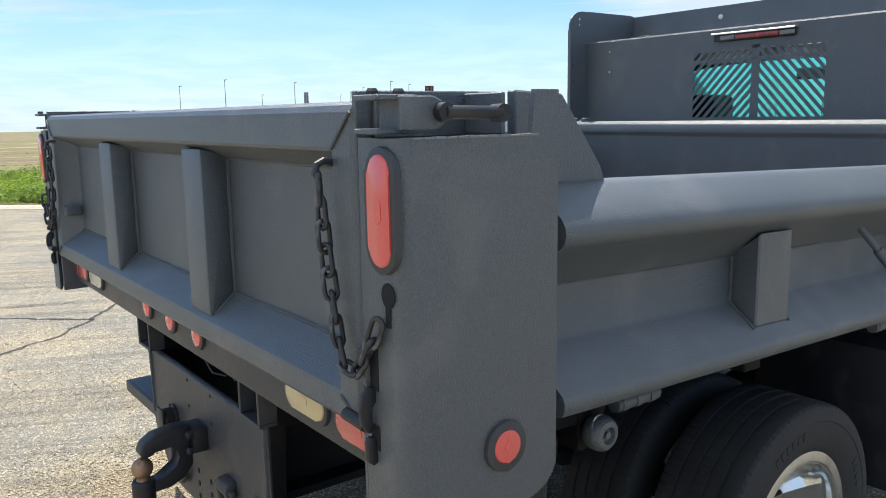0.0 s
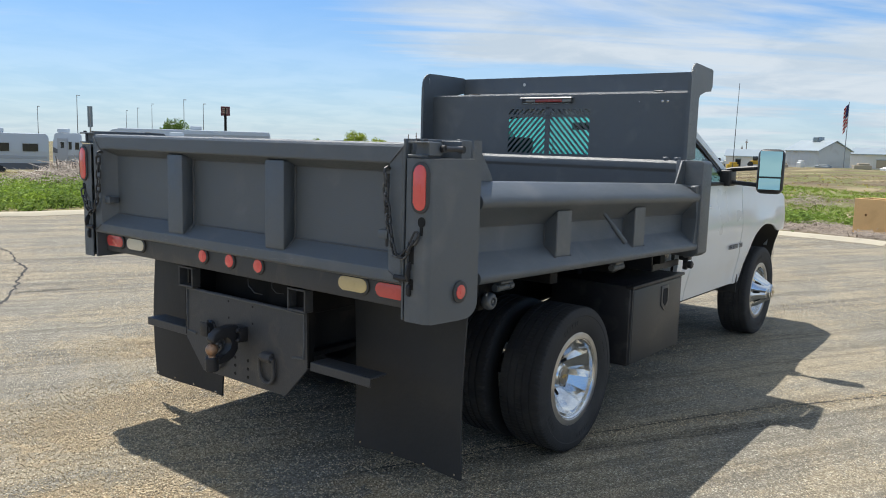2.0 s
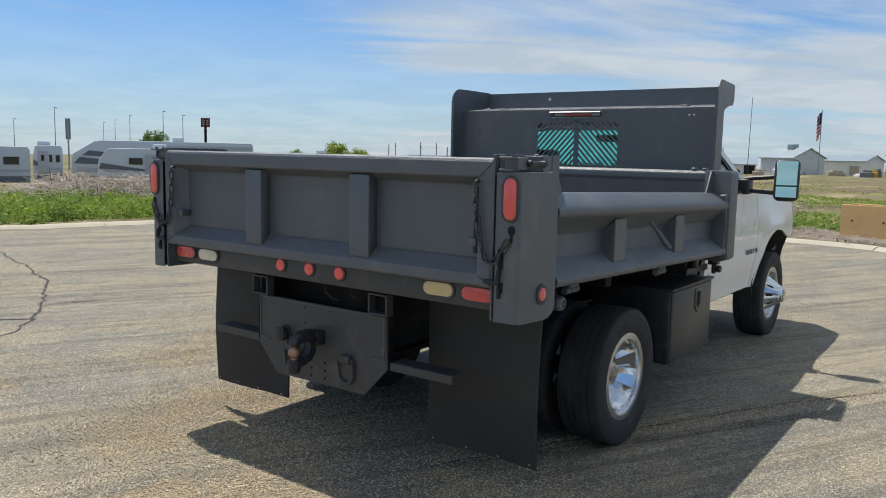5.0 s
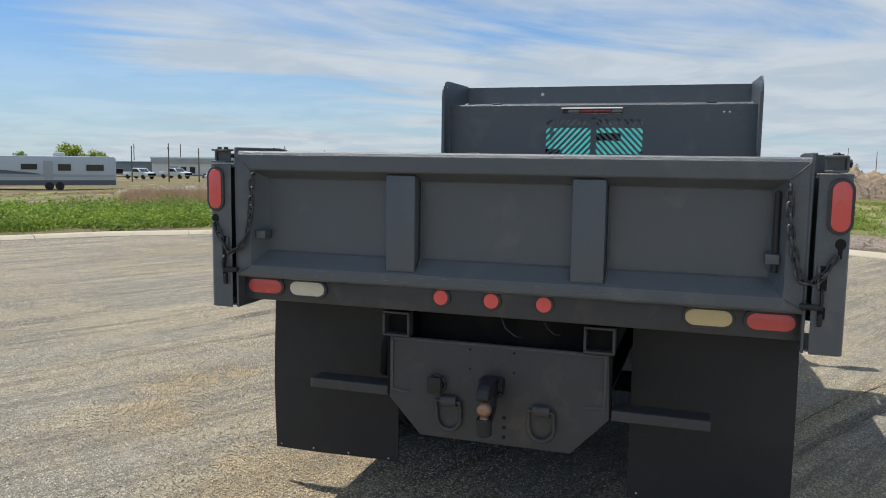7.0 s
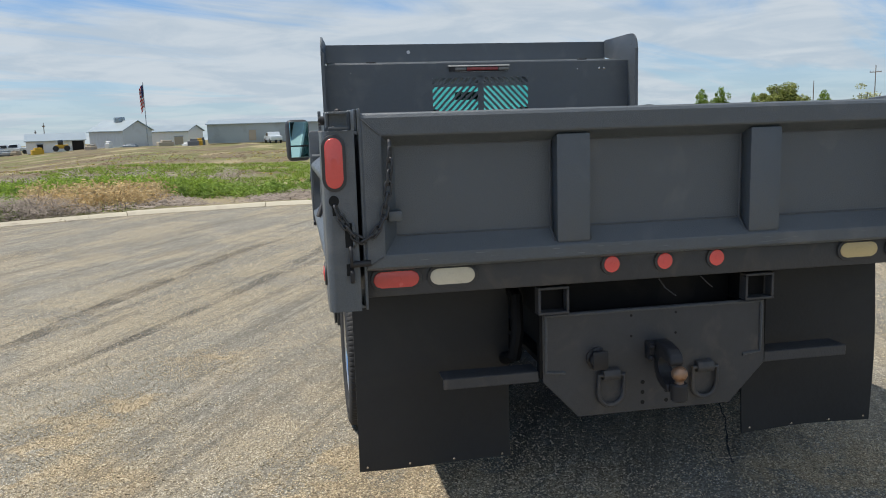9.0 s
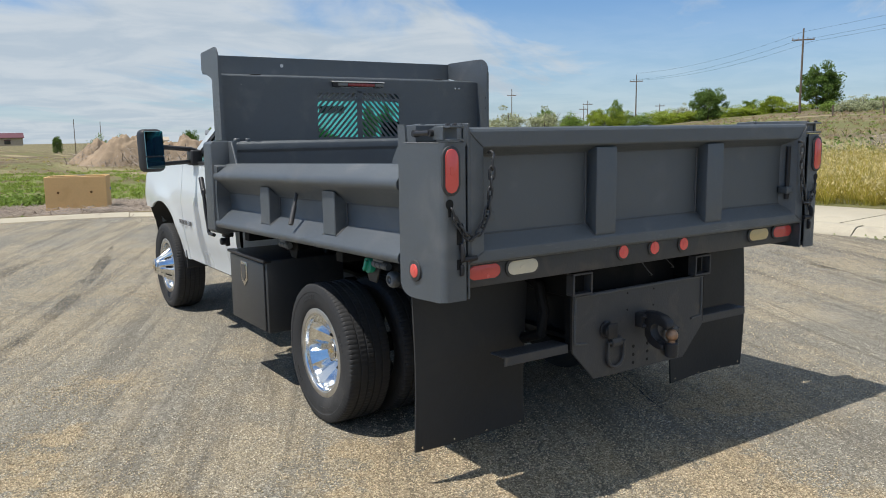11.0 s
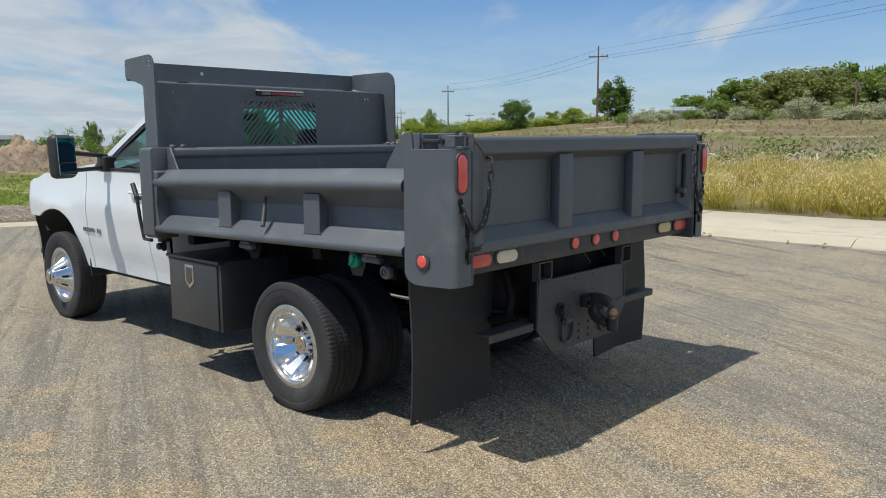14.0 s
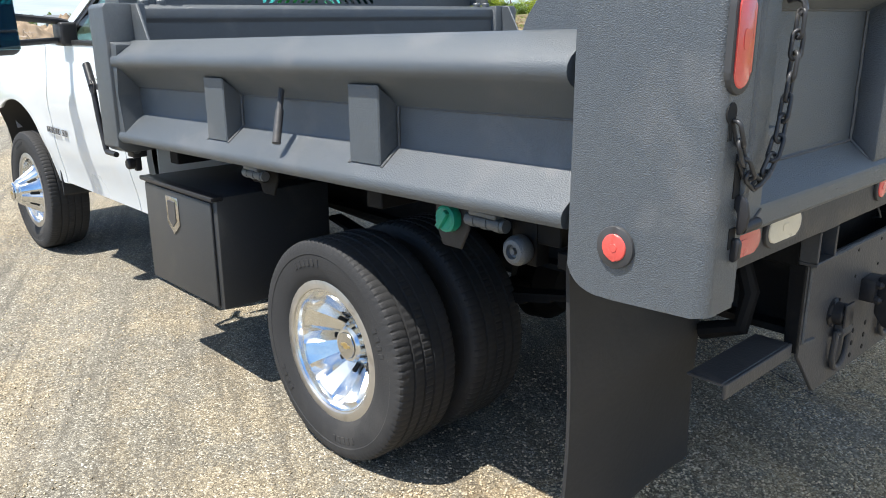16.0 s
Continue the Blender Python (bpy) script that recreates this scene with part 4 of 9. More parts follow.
# -- tail posts
for s in (1, -1):
    bm = bmesh.new()
    # wrapped plate: rear face, rounded corner, side face
    path = [(-1.3140, 1.116), (-1.3160, 1.120), (-1.3160, 1.124), (-1.3160, 1.192)]
    for k in range(9):
        t = math.pi / 2 * k / 8
        path.append((-1.3160 + 0.026 * (1 - math.cos(t)), 1.196 + 0.026 * math.sin(t)))
    path += [(-1.286, 1.222), (-1.120, 1.222)]
    for k in range(13):
        path.append((-1.102 + 0.0085 * k, 1.222))
    def lower(x):
        return 0.888 + (0.060 * (1 - math.sqrt(max(0.0, 1 - ((x + 1.08) / 0.081) ** 2))) if x > -1.08 else 0.0) + 0.012 * sstep(-1.25, -1.3090, x)
    def upper(x):
        return 1.502 if x < -1.055 else 1.572
    outer = []
    th = 0.010
    for i, (x, y) in enumerate(path):
        a, b = Vector(path[max(i - 1, 0)]), Vector(path[min(i + 1, len(path) - 1)])
        d = (b - a).normalized()
        nrm = Vector((d.y, -d.x))
        outer.append((x, y, nrm))
    cols = []
    for x, y, nrm in outer:
        col = []
        for z in (lower(x), upper(x)):
            col.append((Vector((x, s * y, z)), Vector((x + nrm.x * th, s * (y + nrm.y * th), z))))
        cols.append(col)
    rings = [[c[0][0], c[1][0], c[1][1], c[0][1]] for c in cols]
    sweep(bm, rings, True, True)
    post = part("tail_post", bm, BED, truck, "rounded dark grey tail post with coarse coating", angle=40)
    # inner plates that close the post into a box
    bm = bmesh.new()
    prism(bm, [(-1.3060, 0.90), (-1.01, 0.90), (-1.01, 1.572), (-1.3090, 1.572)], "y", s * 1.092, s * 1.102, 0.002, 1)
    part("inner_plate", bm, BED, post)
    bm = bmesh.new()
    box(bm, -1.3040, -1.062, min(s * 1.104, s * 1.211), max(s * 1.104, s * 1.211), 1.488, 1.500, 0.002, 1)
    part("top_cap", bm, BED, post)
    bm = bmesh.new()
    box(bm, -1.018, -1.008, min(s * 1.1025, s * 1.2115), max(s * 1.1025, s * 1.2115), 0.960, 1.486, 0.002, 1)
    part("front_plate", bm, BED, post)
    bm = bmesh.new()
    box(bm, -1.2990, -1.02, min(s * 1.104, s * 1.208), max(s * 1.104, s * 1.208), 0.905, 0.915, 0.002, 1)
    part("bottom_cap", bm, BED, post)
    bm = bmesh.new()
    for k in range(12):
        x = -1.2890 + k * 0.0205
        box(bm, x, x + 0.019, min(s * 1.213, s * 1.2235), max(s * 1.213, s * 1.2235), 1.4995, 1.5025 + 0.0006 * (k % 3), 0.0005, 1)
    part("scuffed_edge", bm, SCRATCH, post, "paint rubbed thin along the edge")
    # tail lamp, side lamp, keyhole
    oval_lamp("lamp", (-1.3160, s * 1.186, 1.398), "-x", 0.166, 0.058, RED, True, "red oval tail lamp in a rubber grommet")
    oval_lamp("lamp", (-1.118, s * 1.222, 1.000), "+y" if s > 0 else "-y", 0.056, 0.056, RED, False, "round red side marker lamp")
    bm = bmesh.new()
    prism(bm, [(s * 1.192 + 0.017 * math.cos(t) , 1.274 + 0.019 * math.sin(t)) for t in (2 * math.pi * k / 18 for k in range(18))], "x", -1.3175, -1.3150)
    prism(bm, [(s * 1.192 - 0.006, 1.226), (s * 1.192 + 0.006, 1.226), (s * 1.192 + 0.007, 1.265), (s * 1.192 - 0.007, 1.265)], "x", -1.3177, -1.3150)
    part("keyhole", bm, DARKHOLE, post, "black keyhole slot for the chain")
    # slots with the tailgate's lower hook
    for z0, z1 in ((1.118, 1.200), (1.022, 1.062)):
        bm = bmesh.new()
        box(bm, -1.3175, -1.3150, s * 1.148 - 0.011, s * 1.148 + 0.013, z0, z1, 0.0004, 1)
        part("hook_slot", bm, DARKHOLE, post)
    bm = bmesh.new()
    prism(bm, [(-1.3130, 1.196), (-1.3230, 1.200), (-1.3270, 1.190), (-1.3270, 1.128), (-1.3200, 1.118), (-1.3130, 1.116)], "y", s * 1.128, s * 1.137, 0.003, 2)
    part("guide_bar", bm, BED, post)
    bm = bmesh.new()
    prism(bm, [(-1.3150, 1.122), (-1.3270, 1.126), (-1.3400, 1.112), (-1.3450, 1.088), (-1.3420, 1.066), (-1.3330, 1.052), (-1.3240, 1.050), (-1.3270, 1.068), (-1.3260, 1.092), (-1.3150, 1.098)],
          "y", s * 1.140, s * 1.150, 0.003, 2)
    part("hook", bm, BLACKST, post, "black lower tailgate hook")
    bm = bmesh.new()
    prism(bm, [(-1.3150, 1.040), (-1.3260, 1.044), (-1.3330, 1.034), (-1.3320, 1.004), (-1.3230, 0.996), (-1.3150, 1.000)], "y", s * 1.136, s * 1.150, 0.003, 2)
    part("hook_tab", bm, BLACKST, post)
    bm = bmesh.new()
    rod(bm, (-1.3300, s * 1.142, 1.062), (-1.3300, s * 1.080, 1.064), 0.0105, 14)
    part("hinge_pin", bm, BLACKST, post)
    # upper latch: clevis, tongue, pin handle
    bm = bmesh.new()
    y0 = s * 1.165
    for z0 in (1.508, 1.556):
        box(bm, -1.3310, -1.262, y0 - 0.032, y0 + 0.032, z0, z0 + 0.008, 0.0015, 1)
    box(bm, -1.2790, -1.288, y0 - 0.030, y0 + 0.030, 1.508, 1.562, 0.002, 1)
    latch = part("latch", bm, BED, truck, "welded upper tailgate latch")
    bm = bmesh.new()
    prism(bm, [(-1.296, 1.512), (-1.235, 1.512), (-1.218, 1.522), (-1.212, 1.538), (-1.222, 1.555), (-1.238, 1.562), (-1.296, 1.562)], "y", s * 1.196, s * 1.206, 0.002, 1)
    part("tongue", bm, BED, latch)
    bm = bmesh.new()
    tube(bm, [(-1.226, s * 1.196, 1.538), (-1.226, s * 1.222, 1.538)], 0.014, 14)
    tube(bm, [(-1.226, s * 1.216, 1.538), (-1.120, s * 1.216, 1.536)], 0.0105, 12)
    tube(bm, [(-1.118, s * 1.200, 1.536), (-1.118, s * 1.224, 1.536)], 0.014, 14)
    part("pin_handle", bm, BLACKST, latch, "worn black pin handle")
    for bx in (-1.3170, -1.272):
        bm = bmesh.new()
        spin(bm, [(0, 0), (0.010, 0), (0.010, 0.005), (0.007, 0.009), (0, 0.009)], 6, "z", (bx, y0, 1.564))
        part("bolt", bm, BLACKST, latch)
    bm = bmesh.new()
    box(bm, -1.2790, -1.075, min(s * 1.103, s * 1.112), max(s * 1.103, s * 1.112), 1.50, 1.572, 0.002, 1)
    box(bm, -1.108, -1.098, min(s * 1.112, s * 1.205), max(s * 1.112, s * 1.205), 1.503, 1.568, 0.002, 1)
    part("latch_web", bm, BED, latch)

# -- tailgate: folded frame round a recessed skin
TG_OUT = (1.100, 1.031, 1.557)          # half width, bottom, top
TG_IN = (0.985, 1.138, 1.448)
tg_x, tg_skin = -1.3120, -1.240
bm = bmesh.new()
def ring(hw, z0, z1, x, top=0.0):
    return [(x, -hw, z0), (x, hw, z0), (x, hw, z1), (x, -hw, z1)]
rings = [ring(TG_OUT[0], TG_OUT[1], TG_OUT[2], -1.225), ring(TG_OUT[0], TG_OUT[1], TG_OUT[2], -1.2970),
         ring(TG_OUT[0] - 0.004, TG_OUT[1] + 0.004, TG_OUT[2] - 0.006, -1.3070), ring(TG_OUT[0] - 0.012, TG_OUT[1] + 0.012, TG_OUT[2] - 0.016, tg_x),
         ring(1.035, 1.076, 1.486, tg_x), ring(1.028, 1.084, 1.480, tg_x + 0.003), ring(TG_IN[0], TG_IN[1], TG_IN[2], tg_skin - 0.004), ring(TG_IN[0] - 0.006, TG_IN[1] + 0.006, TG_IN[2] - 0.004, tg_skin)]
vr = sweep(bm, rings, True, False)
bm.faces.new(vr[-1])
bm.faces.new(vr[0][::-1])
tailgate = part("tailgate", bm, BED, truck, "dark grey steel tailgate with two broad ribs, scratched and dented", angle=24)
for y in (0.362, -0.367):
    bm = bmesh.new()
    prism(bm, [(tg_skin + 0.004, 1.120), (tg_x + 0.012, 1.088), (tg_x + 0.008, 1.10), (tg_x + 0.008, 1.470), (tg_skin + 0.004, 1.458)], "y", y - 0.061, y + 0.061, 0.006, 2)
    part("gate_rib", bm, BED, tailgate)
    w = bmesh.new()
    for dy in (-0.066, 0.066):
        seam(w, [(tg_skin - 0.002, y + dy, 1.445), (tg_skin - 0.002, y + dy, 1.142), (tg_x + 0.02, y + dy, 1.095)], 0.005)
    part("weld", w, WELD, tailgate)["kind"] = "stuff"
w = bmesh.new()
seam(w, [(tg_skin - 0.003, -0.98, 1.447), (tg_skin - 0.003, 0.98, 1.447)], 0.0035)
seam(w, [(tg_skin - 0.003, -0.98, 1.140), (tg_skin - 0.003, 0.98, 1.140)], 0.0035)
for s in (1, -1):
    seam(w, [(tg_x - 0.001, s * 1.094, 1.541), (tg_x - 0.001, s * 1.032, 1.484)], 0.003)
    seam(w, [(tg_x - 0.001, s * 1.094, 1.044), (tg_x - 0.001, s * 1.034, 1.078)], 0.003)
part("weld", w, WELD, tailgate)["kind"] = "stuff"
# the dent in the top tube
bm = bmesh.new()
prism(bm, [(0.055, 1.5565), (0.072, 1.5600), (0.090, 1.5595), (0.105, 1.5565)], "x", -1.2890, -1.24, 0.001, 1)
part("dent_lip", bm, BED, tailgate)
# scratches
bm = bmesh.new()
rng = random.Random(3)
for k in range(20):
    y, z = rng.uniform(-0.95, 0.95), rng.uniform(1.05, 1.075)
    L = rng.uniform(0.008, 0.035)
    box(bm, tg_x - 0.0011, tg_x + 0.001, y, y + L, z, z + rng.uniform(0.0008, 0.002))
part("scratches", bm, SCRATCH, tailgate, "short faint scratches in the coating")["kind"] = "stuff"
# chains: two hooks, hanging links
def link_mesh():
    bm = bmesh.new()
    pts = []
    for k in range(10):
        t = math.pi * k / 9
        pts.append((0.0100 * math.cos(t), 0, 0.0155 + 0.0100 * math.sin(t)))
    for k in range(10):
        t = math.pi + math.pi * k / 9
        pts.append((0.0100 * math.cos(t), 0, -0.0155 + 0.0100 * math.sin(t)))
    tube(bm, pts, 0.0043, 8, loop=True)
    me = bpy.data.meshes.new("link")
    bm.to_mesh(me)
    bm.free()
    finish(me, CHAINST, 60)
    return me


LINK = link_mesh()
for s, hy in ((1, 1.004), (-1, 1.030)):
    bm = bmesh.new()
    hook = [(tg_x + 0.004, s * hy, 1.462), (tg_x - 0.014, s * hy, 1.466), (tg_x - 0.026, s * hy, 1.460), (tg_x - 0.030, s * hy, 1.446), (tg_x - 0.022, s * hy, 1.436)]
    tube(bm, hook, 0.006, 8)
    chain = part("chain", bm, CHAINST, truck, "black hanging safety chain, links worn bright")
    # hanging curve from the gate's hook down and up to the keyhole
    a, b = Vector((tg_x - 0.024, s * hy, 1.440)), Vector((-1.325, s * 1.190, 1.262))
    ctrl = [a, Vector((-1.334, s * (hy + 0.003), 1.37)), Vector((-1.332, s * (hy + 0.012), 1.29)), Vector((-1.332, s * (hy + 0.032), 1.205)), Vector((-1.332, s * 1.078, 1.150)),
            Vector((-1.332, s * 1.112, 1.140)), Vector((-1.330, s * 1.148, 1.175)), Vector((-1.328, s * 1.176, 1.225)), b]
    def curve(f):
        f *= len(ctrl) - 1
        i = min(int(f), len(ctrl) - 2)
        t = f - i
        p0, p1, p2, p3 = ctrl[max(i - 1, 0)], ctrl[i], ctrl[i + 1], ctrl[min(i + 2, len(ctrl) - 1)]
        return 0.5 * ((2 * p1) + (p2 - p0) * t + (2 * p0 - 5 * p1 + 4 * p2 - p3) * t * t + (3 * p1 - p0 - 3 * p2 + p3) * t ** 3)
    fine = [curve(k / 300) for k in range(301)]
    run, last, n = 0.0, fine[0], 0
    for p, q in zip(fine, fine[1:]):
        run += (q - p).length
        if run >= 0.0365:
            run = 0
            d = (q - last).normalized()
            mid = (q + last) / 2
            last = q
            rot = d.to_track_quat("Z", "Y").to_matrix().to_4x4() @ pose(0, 0, 0, 0, 0, 90 * (n % 2) + (18 if n % 3 else -12))
            lk = new("link", LINK)
            lk.parent = chain
            lk.matrix_basis = Matrix.Translation(mid) @ rot
            n += 1
    # small stop block by the chain
    bm = bmesh.new()
    box(bm, -1.300, -1.245, min(s * 0.965, s * 1.012), max(s * 0.965, s * 1.012), 1.195, 1.230, 0.004, 2)
    part("bracket", bm, BED, tailgate)
    if s > 0:
        continue
    bm = bmesh.new()
    rod(bm, (-1.276, s * 0.998, 1.165), (-1.276, s * 0.998, 1.440), 0.012, 12)
    part("latch_rod", bm, BLACKST, tailgate, "black upright latch rod")

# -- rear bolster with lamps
# beam takes the hitch steel's colour, darker than the tailgate coating
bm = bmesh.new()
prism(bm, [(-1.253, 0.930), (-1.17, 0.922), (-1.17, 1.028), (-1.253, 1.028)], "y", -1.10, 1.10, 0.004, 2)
part("rear_bolster", bm, HITCH, truck, "dark rear cross beam carrying the lamps")
for y in (0.205, 0.0, -0.205):
    oval_lamp("lamp", (-1.254, y, 0.994), "-x", 0.060, 0.060, REDMARK, False, "round red marker lamp")
for y, lens, lab in ((0.990, REDBAR, "red oval stop lamp"), (-1.000, REDBAR, "red oval stop lamp"), (0.792, CREAM, "cream oval reversing lamp"), (-0.795, YELLOWED, "yellowed oval reversing lamp")):
    oval_lamp("lamp", (-1.254, y, 0.990), "-x", 0.160, 0.057, lens, False, lab)

# -- hitch plate, brackets, bars
bm = bmesh.new()
prism(bm, [(-0.447, 0.808), (0.447, 0.808), (0.447, 0.548), (0.310, 0.401), (-0.310, 0.401), (-0.455, 0.553)], "x", -1.192, -1.180, 0.002, 1)
plate = part("hitch_plate", bm, HITCH, truck, "dark steel hitch plate with welded edges and bolt holes")
w = bmesh.new()
seam(w, [(-1.194, -0.44, 0.801), (-1.194, 0.44, 0.801)], 0.006)
seam(w, [(-1.194, 0.435, 0.80), (-1.194, 0.435, 0.585), (-1.194, 0.36, 0.578)], 0.006)
seam(w, [(-1.194, -0.435, 0.80), (-1.194, -0.435, 0.60), (-1.194, -0.36, 0.592)], 0.006)
part("weld", w, WELD, plate)["kind"] = "stuff"
for s in (1, -1):
    bm = bmesh.new()
    prism(bm, [(-1.19, 0.81), (-1.145, 0.81), (-1.155, 0.56), (-1.19, 0.56)], "y", s * 0.447, s * 0.459, 0.002, 1)
    # chassis black here copies the unlit void beside the hitch plate
    part("side_gusset", bm, CHASSIS, plate)
    bm = bmesh.new()      # square tube stub above the plate
    y0, y1 = sorted((s * 0.352, s * 0.470))
    box(bm, -1.22, -1.172, y0, y1, 0.812, 0.822, 0.002, 1)
    box(bm, -1.22, -1.172, y0, y1, 0.905, 0.915, 0.002, 1)
    box(bm, -1.22, -1.172, y0, y0 + 0.010, 0.822, 0.905, 0.002, 1)
    box(bm, -1.22, -1.172, y1 - 0.010, y1, 0.822, 0.905, 0.002, 1)
    part("frame_end", bm, HITCH, truck, "open square tube end of the hoist frame")
    bm = bmesh.new()
    y0, y1 = sorted((s * 0.460, s * 0.822))
    box(bm, -1.180, -1.170, y0, y1, 0.548, 0.588, 0.002, 1)
    box(bm, -1.170, -1.075, y0, y1, 0.580, 0.588, 0.002, 1)
    part("flap_arm", bm, HITCH, truck, "bent steel arm behind the mud flap")
    # D-ring
    bm = bmesh.new()
    yc, zc = s * 0.190 - 0.006, 0.515
    pts = [(-1.205, yc + 0.050 * math.cos(t), zc - 0.022 + 0.052 * math.sin(t)) for t in (math.pi + math.pi * k / 12 for k in range(13))]
    pts = [(-1.208, yc - 0.050, zc + 0.045)] + pts + [(-1.208, yc + 0.050, zc + 0.045)]
    tube(bm, pts, 0.009, 10, loop=True)
    part("d_ring", bm, HITCH, plate, "welded steel D-ring")
    bm = bmesh.new()
    prism(bm, [(-1.192, zc + 0.072), (-1.218, zc + 0.066), (-1.224, zc + 0.045), (-1.218, zc + 0.028), (-1.192, zc + 0.022)], "y", yc - 0.034, yc + 0.034, 0.004, 2)
    part("clip", bm, HITCH, plate)
for y, z in ((0.052, 0.515), (0.052, 0.475), (0.052, 0.435), (-0.045, 0.515), (-0.045, 0.475), (-0.045, 0.435), (0.10, 0.70), (-0.08, 0.70), (0.10, 0.78), (-0.08, 0.78)):
    bm = bmesh.new()
    r = 0.008 if z < 0.6 else 0.005
    prism(bm, [(y + r * math.cos(t), z + r * math.sin(t)) for t in (2 * math.pi * k / 12 for k in range(12))], "x", -1.1935, -1.1905)
    part("bolt_hole", bm, DARKHOLE, plate)
# trailer socket
bm = bmesh.new()
spin(bm, [(0, 0), (0.042, 0), (0.042, -0.006), (0.033, -0.010), (0.033, -0.034), (0.026, -0.040), (0, -0.040)], 20, "x", (-1.192, 0.238, 0.625))
sock = part("trailer_socket", bm, BLACKST, truck, "round trailer socket with a hinged cap")
bm = bmesh.new()
box(bm, -1.240, -1.231, 0.208, 0.268, 0.592, 0.662, 0.006, 2)
part("cap", bm, BLACKST, sock)
for k in range(6):
    t = 2 * math.pi * k / 6
    bm = bmesh.new()
    spin(bm, [(0, 0), (0.006, 0), (0.006, -0.006), (0, -0.007)], 6, "x", (-1.197, 0.238 + 0.038 * math.cos(t), 0.625 + 0.038 * math.sin(t)))
    part("bolt", bm, BLACKST, sock)
# ball mount
bm = bmesh.new()
box(bm, -1.235, -1.19, -0.045, 0.045, 0.610, 0.680, 0.006, 2)
for dy in (-0.038, 0.038):
    for dz in (0.622, 0.668):
        spin(bm, [(0, 0), (0.012, 0), (0.012, -0.012), (0.006, -0.02), (0, -0.02)], 6, "x", (-1.235, dy, dz))
mount = part("ball_mount", bm, BLACKST, truck, "black drop ball mount bolted to the plate")
bm = bmesh.new()
prism(bm, [(-1.230, 0.690), (-1.275, 0.694), (-1.335, 0.684), (-1.366, 0.664), (-1.376, 0.636), (-1.362, 0.622), (-1.338, 0.628), (-1.322, 0.646), (-1.290, 0.650), (-1.268, 0.634), (-1.260, 0.606),
           (-1.272, 0.576), (-1.300, 0.558), (-1.345, 0.552), (-1.345, 0.520), (-1.300, 0.522), (-1.255, 0.540), (-1.230, 0.575)], "y", -0.026, 0.026, 0.009, 3)
part("jaw", bm, BLACKST, mount)
bm = bmesh.new()
spin(bm, [(0, -0.036), (0.027, -0.036), (0.031, -0.031), (0.031, 0.024), (0.027, 0.030), (0, 0.030)], 24, "z", (-1.368, -0.010, 0.532))
part("ball_seat", bm, BLACKST, mount)
bm = bmesh.new()
spin(bm, [(0, -0.030), (0.019, -0.030), (0.016, -0.024)] + [(0.0290 * math.cos(t), 0.006 + 0.0290 * math.sin(t)) for t in (radians(-55 + 145 * k / 12) for k in range(12))] + [(0, 0.0350)], 24, "z", (-1.368, -0.010, 0.590))
part("ball", bm, BALL, mount, "rust-tinted hitch ball")

# -- mud flaps
for s in (1, -1):
    bm = bmesh.new()
    cols = []
    for i in range(11):
        y = 0.512 + 0.618 * i / 10
        cols.append([])
        for k in range(9):
            z = 0.158 + 0.75 * k / 8
            bow = 0.012 * math.sin(i * 0.5 + s) * (1 - k / 8) + 0.010 * math.sin(k * 0.6 + i * 0.25)
            cols[-1].append((bow, y, z))
    front = [[bm.verts.new((-0.944 + b, s * y, z)) for b, y, z in c] for c in cols]
    rear = [[bm.verts.new((-0.934 + b, s * y, z)) for b, y, z in c] for c in cols]
    for g in (front, rear):
        for i in range(10):
            for k in range(8):
                bm.faces.new((g[i][k], g[i + 1][k], g[i + 1][k + 1], g[i][k + 1]))
    edge_f = [front[i][0] for i in range(11)] + [front[10][k] for k in range(1, 9)] + [front[i][8] for i in range(9, -1, -1)] + [front[0][k] for k in range(7, 0, -1)]
    edge_r = [rear[i][0] for i in range(11)] + [rear[10][k] for k in range(1, 9)] + [rear[i][8] for i in range(9, -1, -1)] + [rear[0][k] for k in range(7, 0, -1)]
    for i in range(len(edge_f)):
        j = (i + 1) % len(edge_f)
        bm.faces.new((edge_f[i], edge_f[j], edge_r[j], edge_r[i]))
    flap = part("mud_flap", bm, FLAP, truck, "large plain black rubber mud flap")
    for y in (0.55, 0.75, 0.93, 1.10):
        bm = bmesh.new()
        spin(bm, [(0, 0), (0.006, 0), (0.005, -0.005), (0, -0.006)], 8, "x", (-0.946, s * y, 0.178))
        part("rivet", bm, BRIGHT, flap)
    bm = bmesh.new()
    y0, y1 = sorted((s * 0.50, s * 1.13))
    box(bm, -0.93, -0.90, y0, y1, 0.885, 0.925, 0.003, 1)
    part("hanger", bm, CHASSIS, flap)

# -- headboard with a slotted window
HBX = 1.552
HB = Matrix.Translation((0, 0.021, 0))
def rect_x(bm, y0, y1, z0, z1, x0=HBX, x1=HBX + 0.006):
    box(bm, x0, x1, y0, y1, z0, z1)


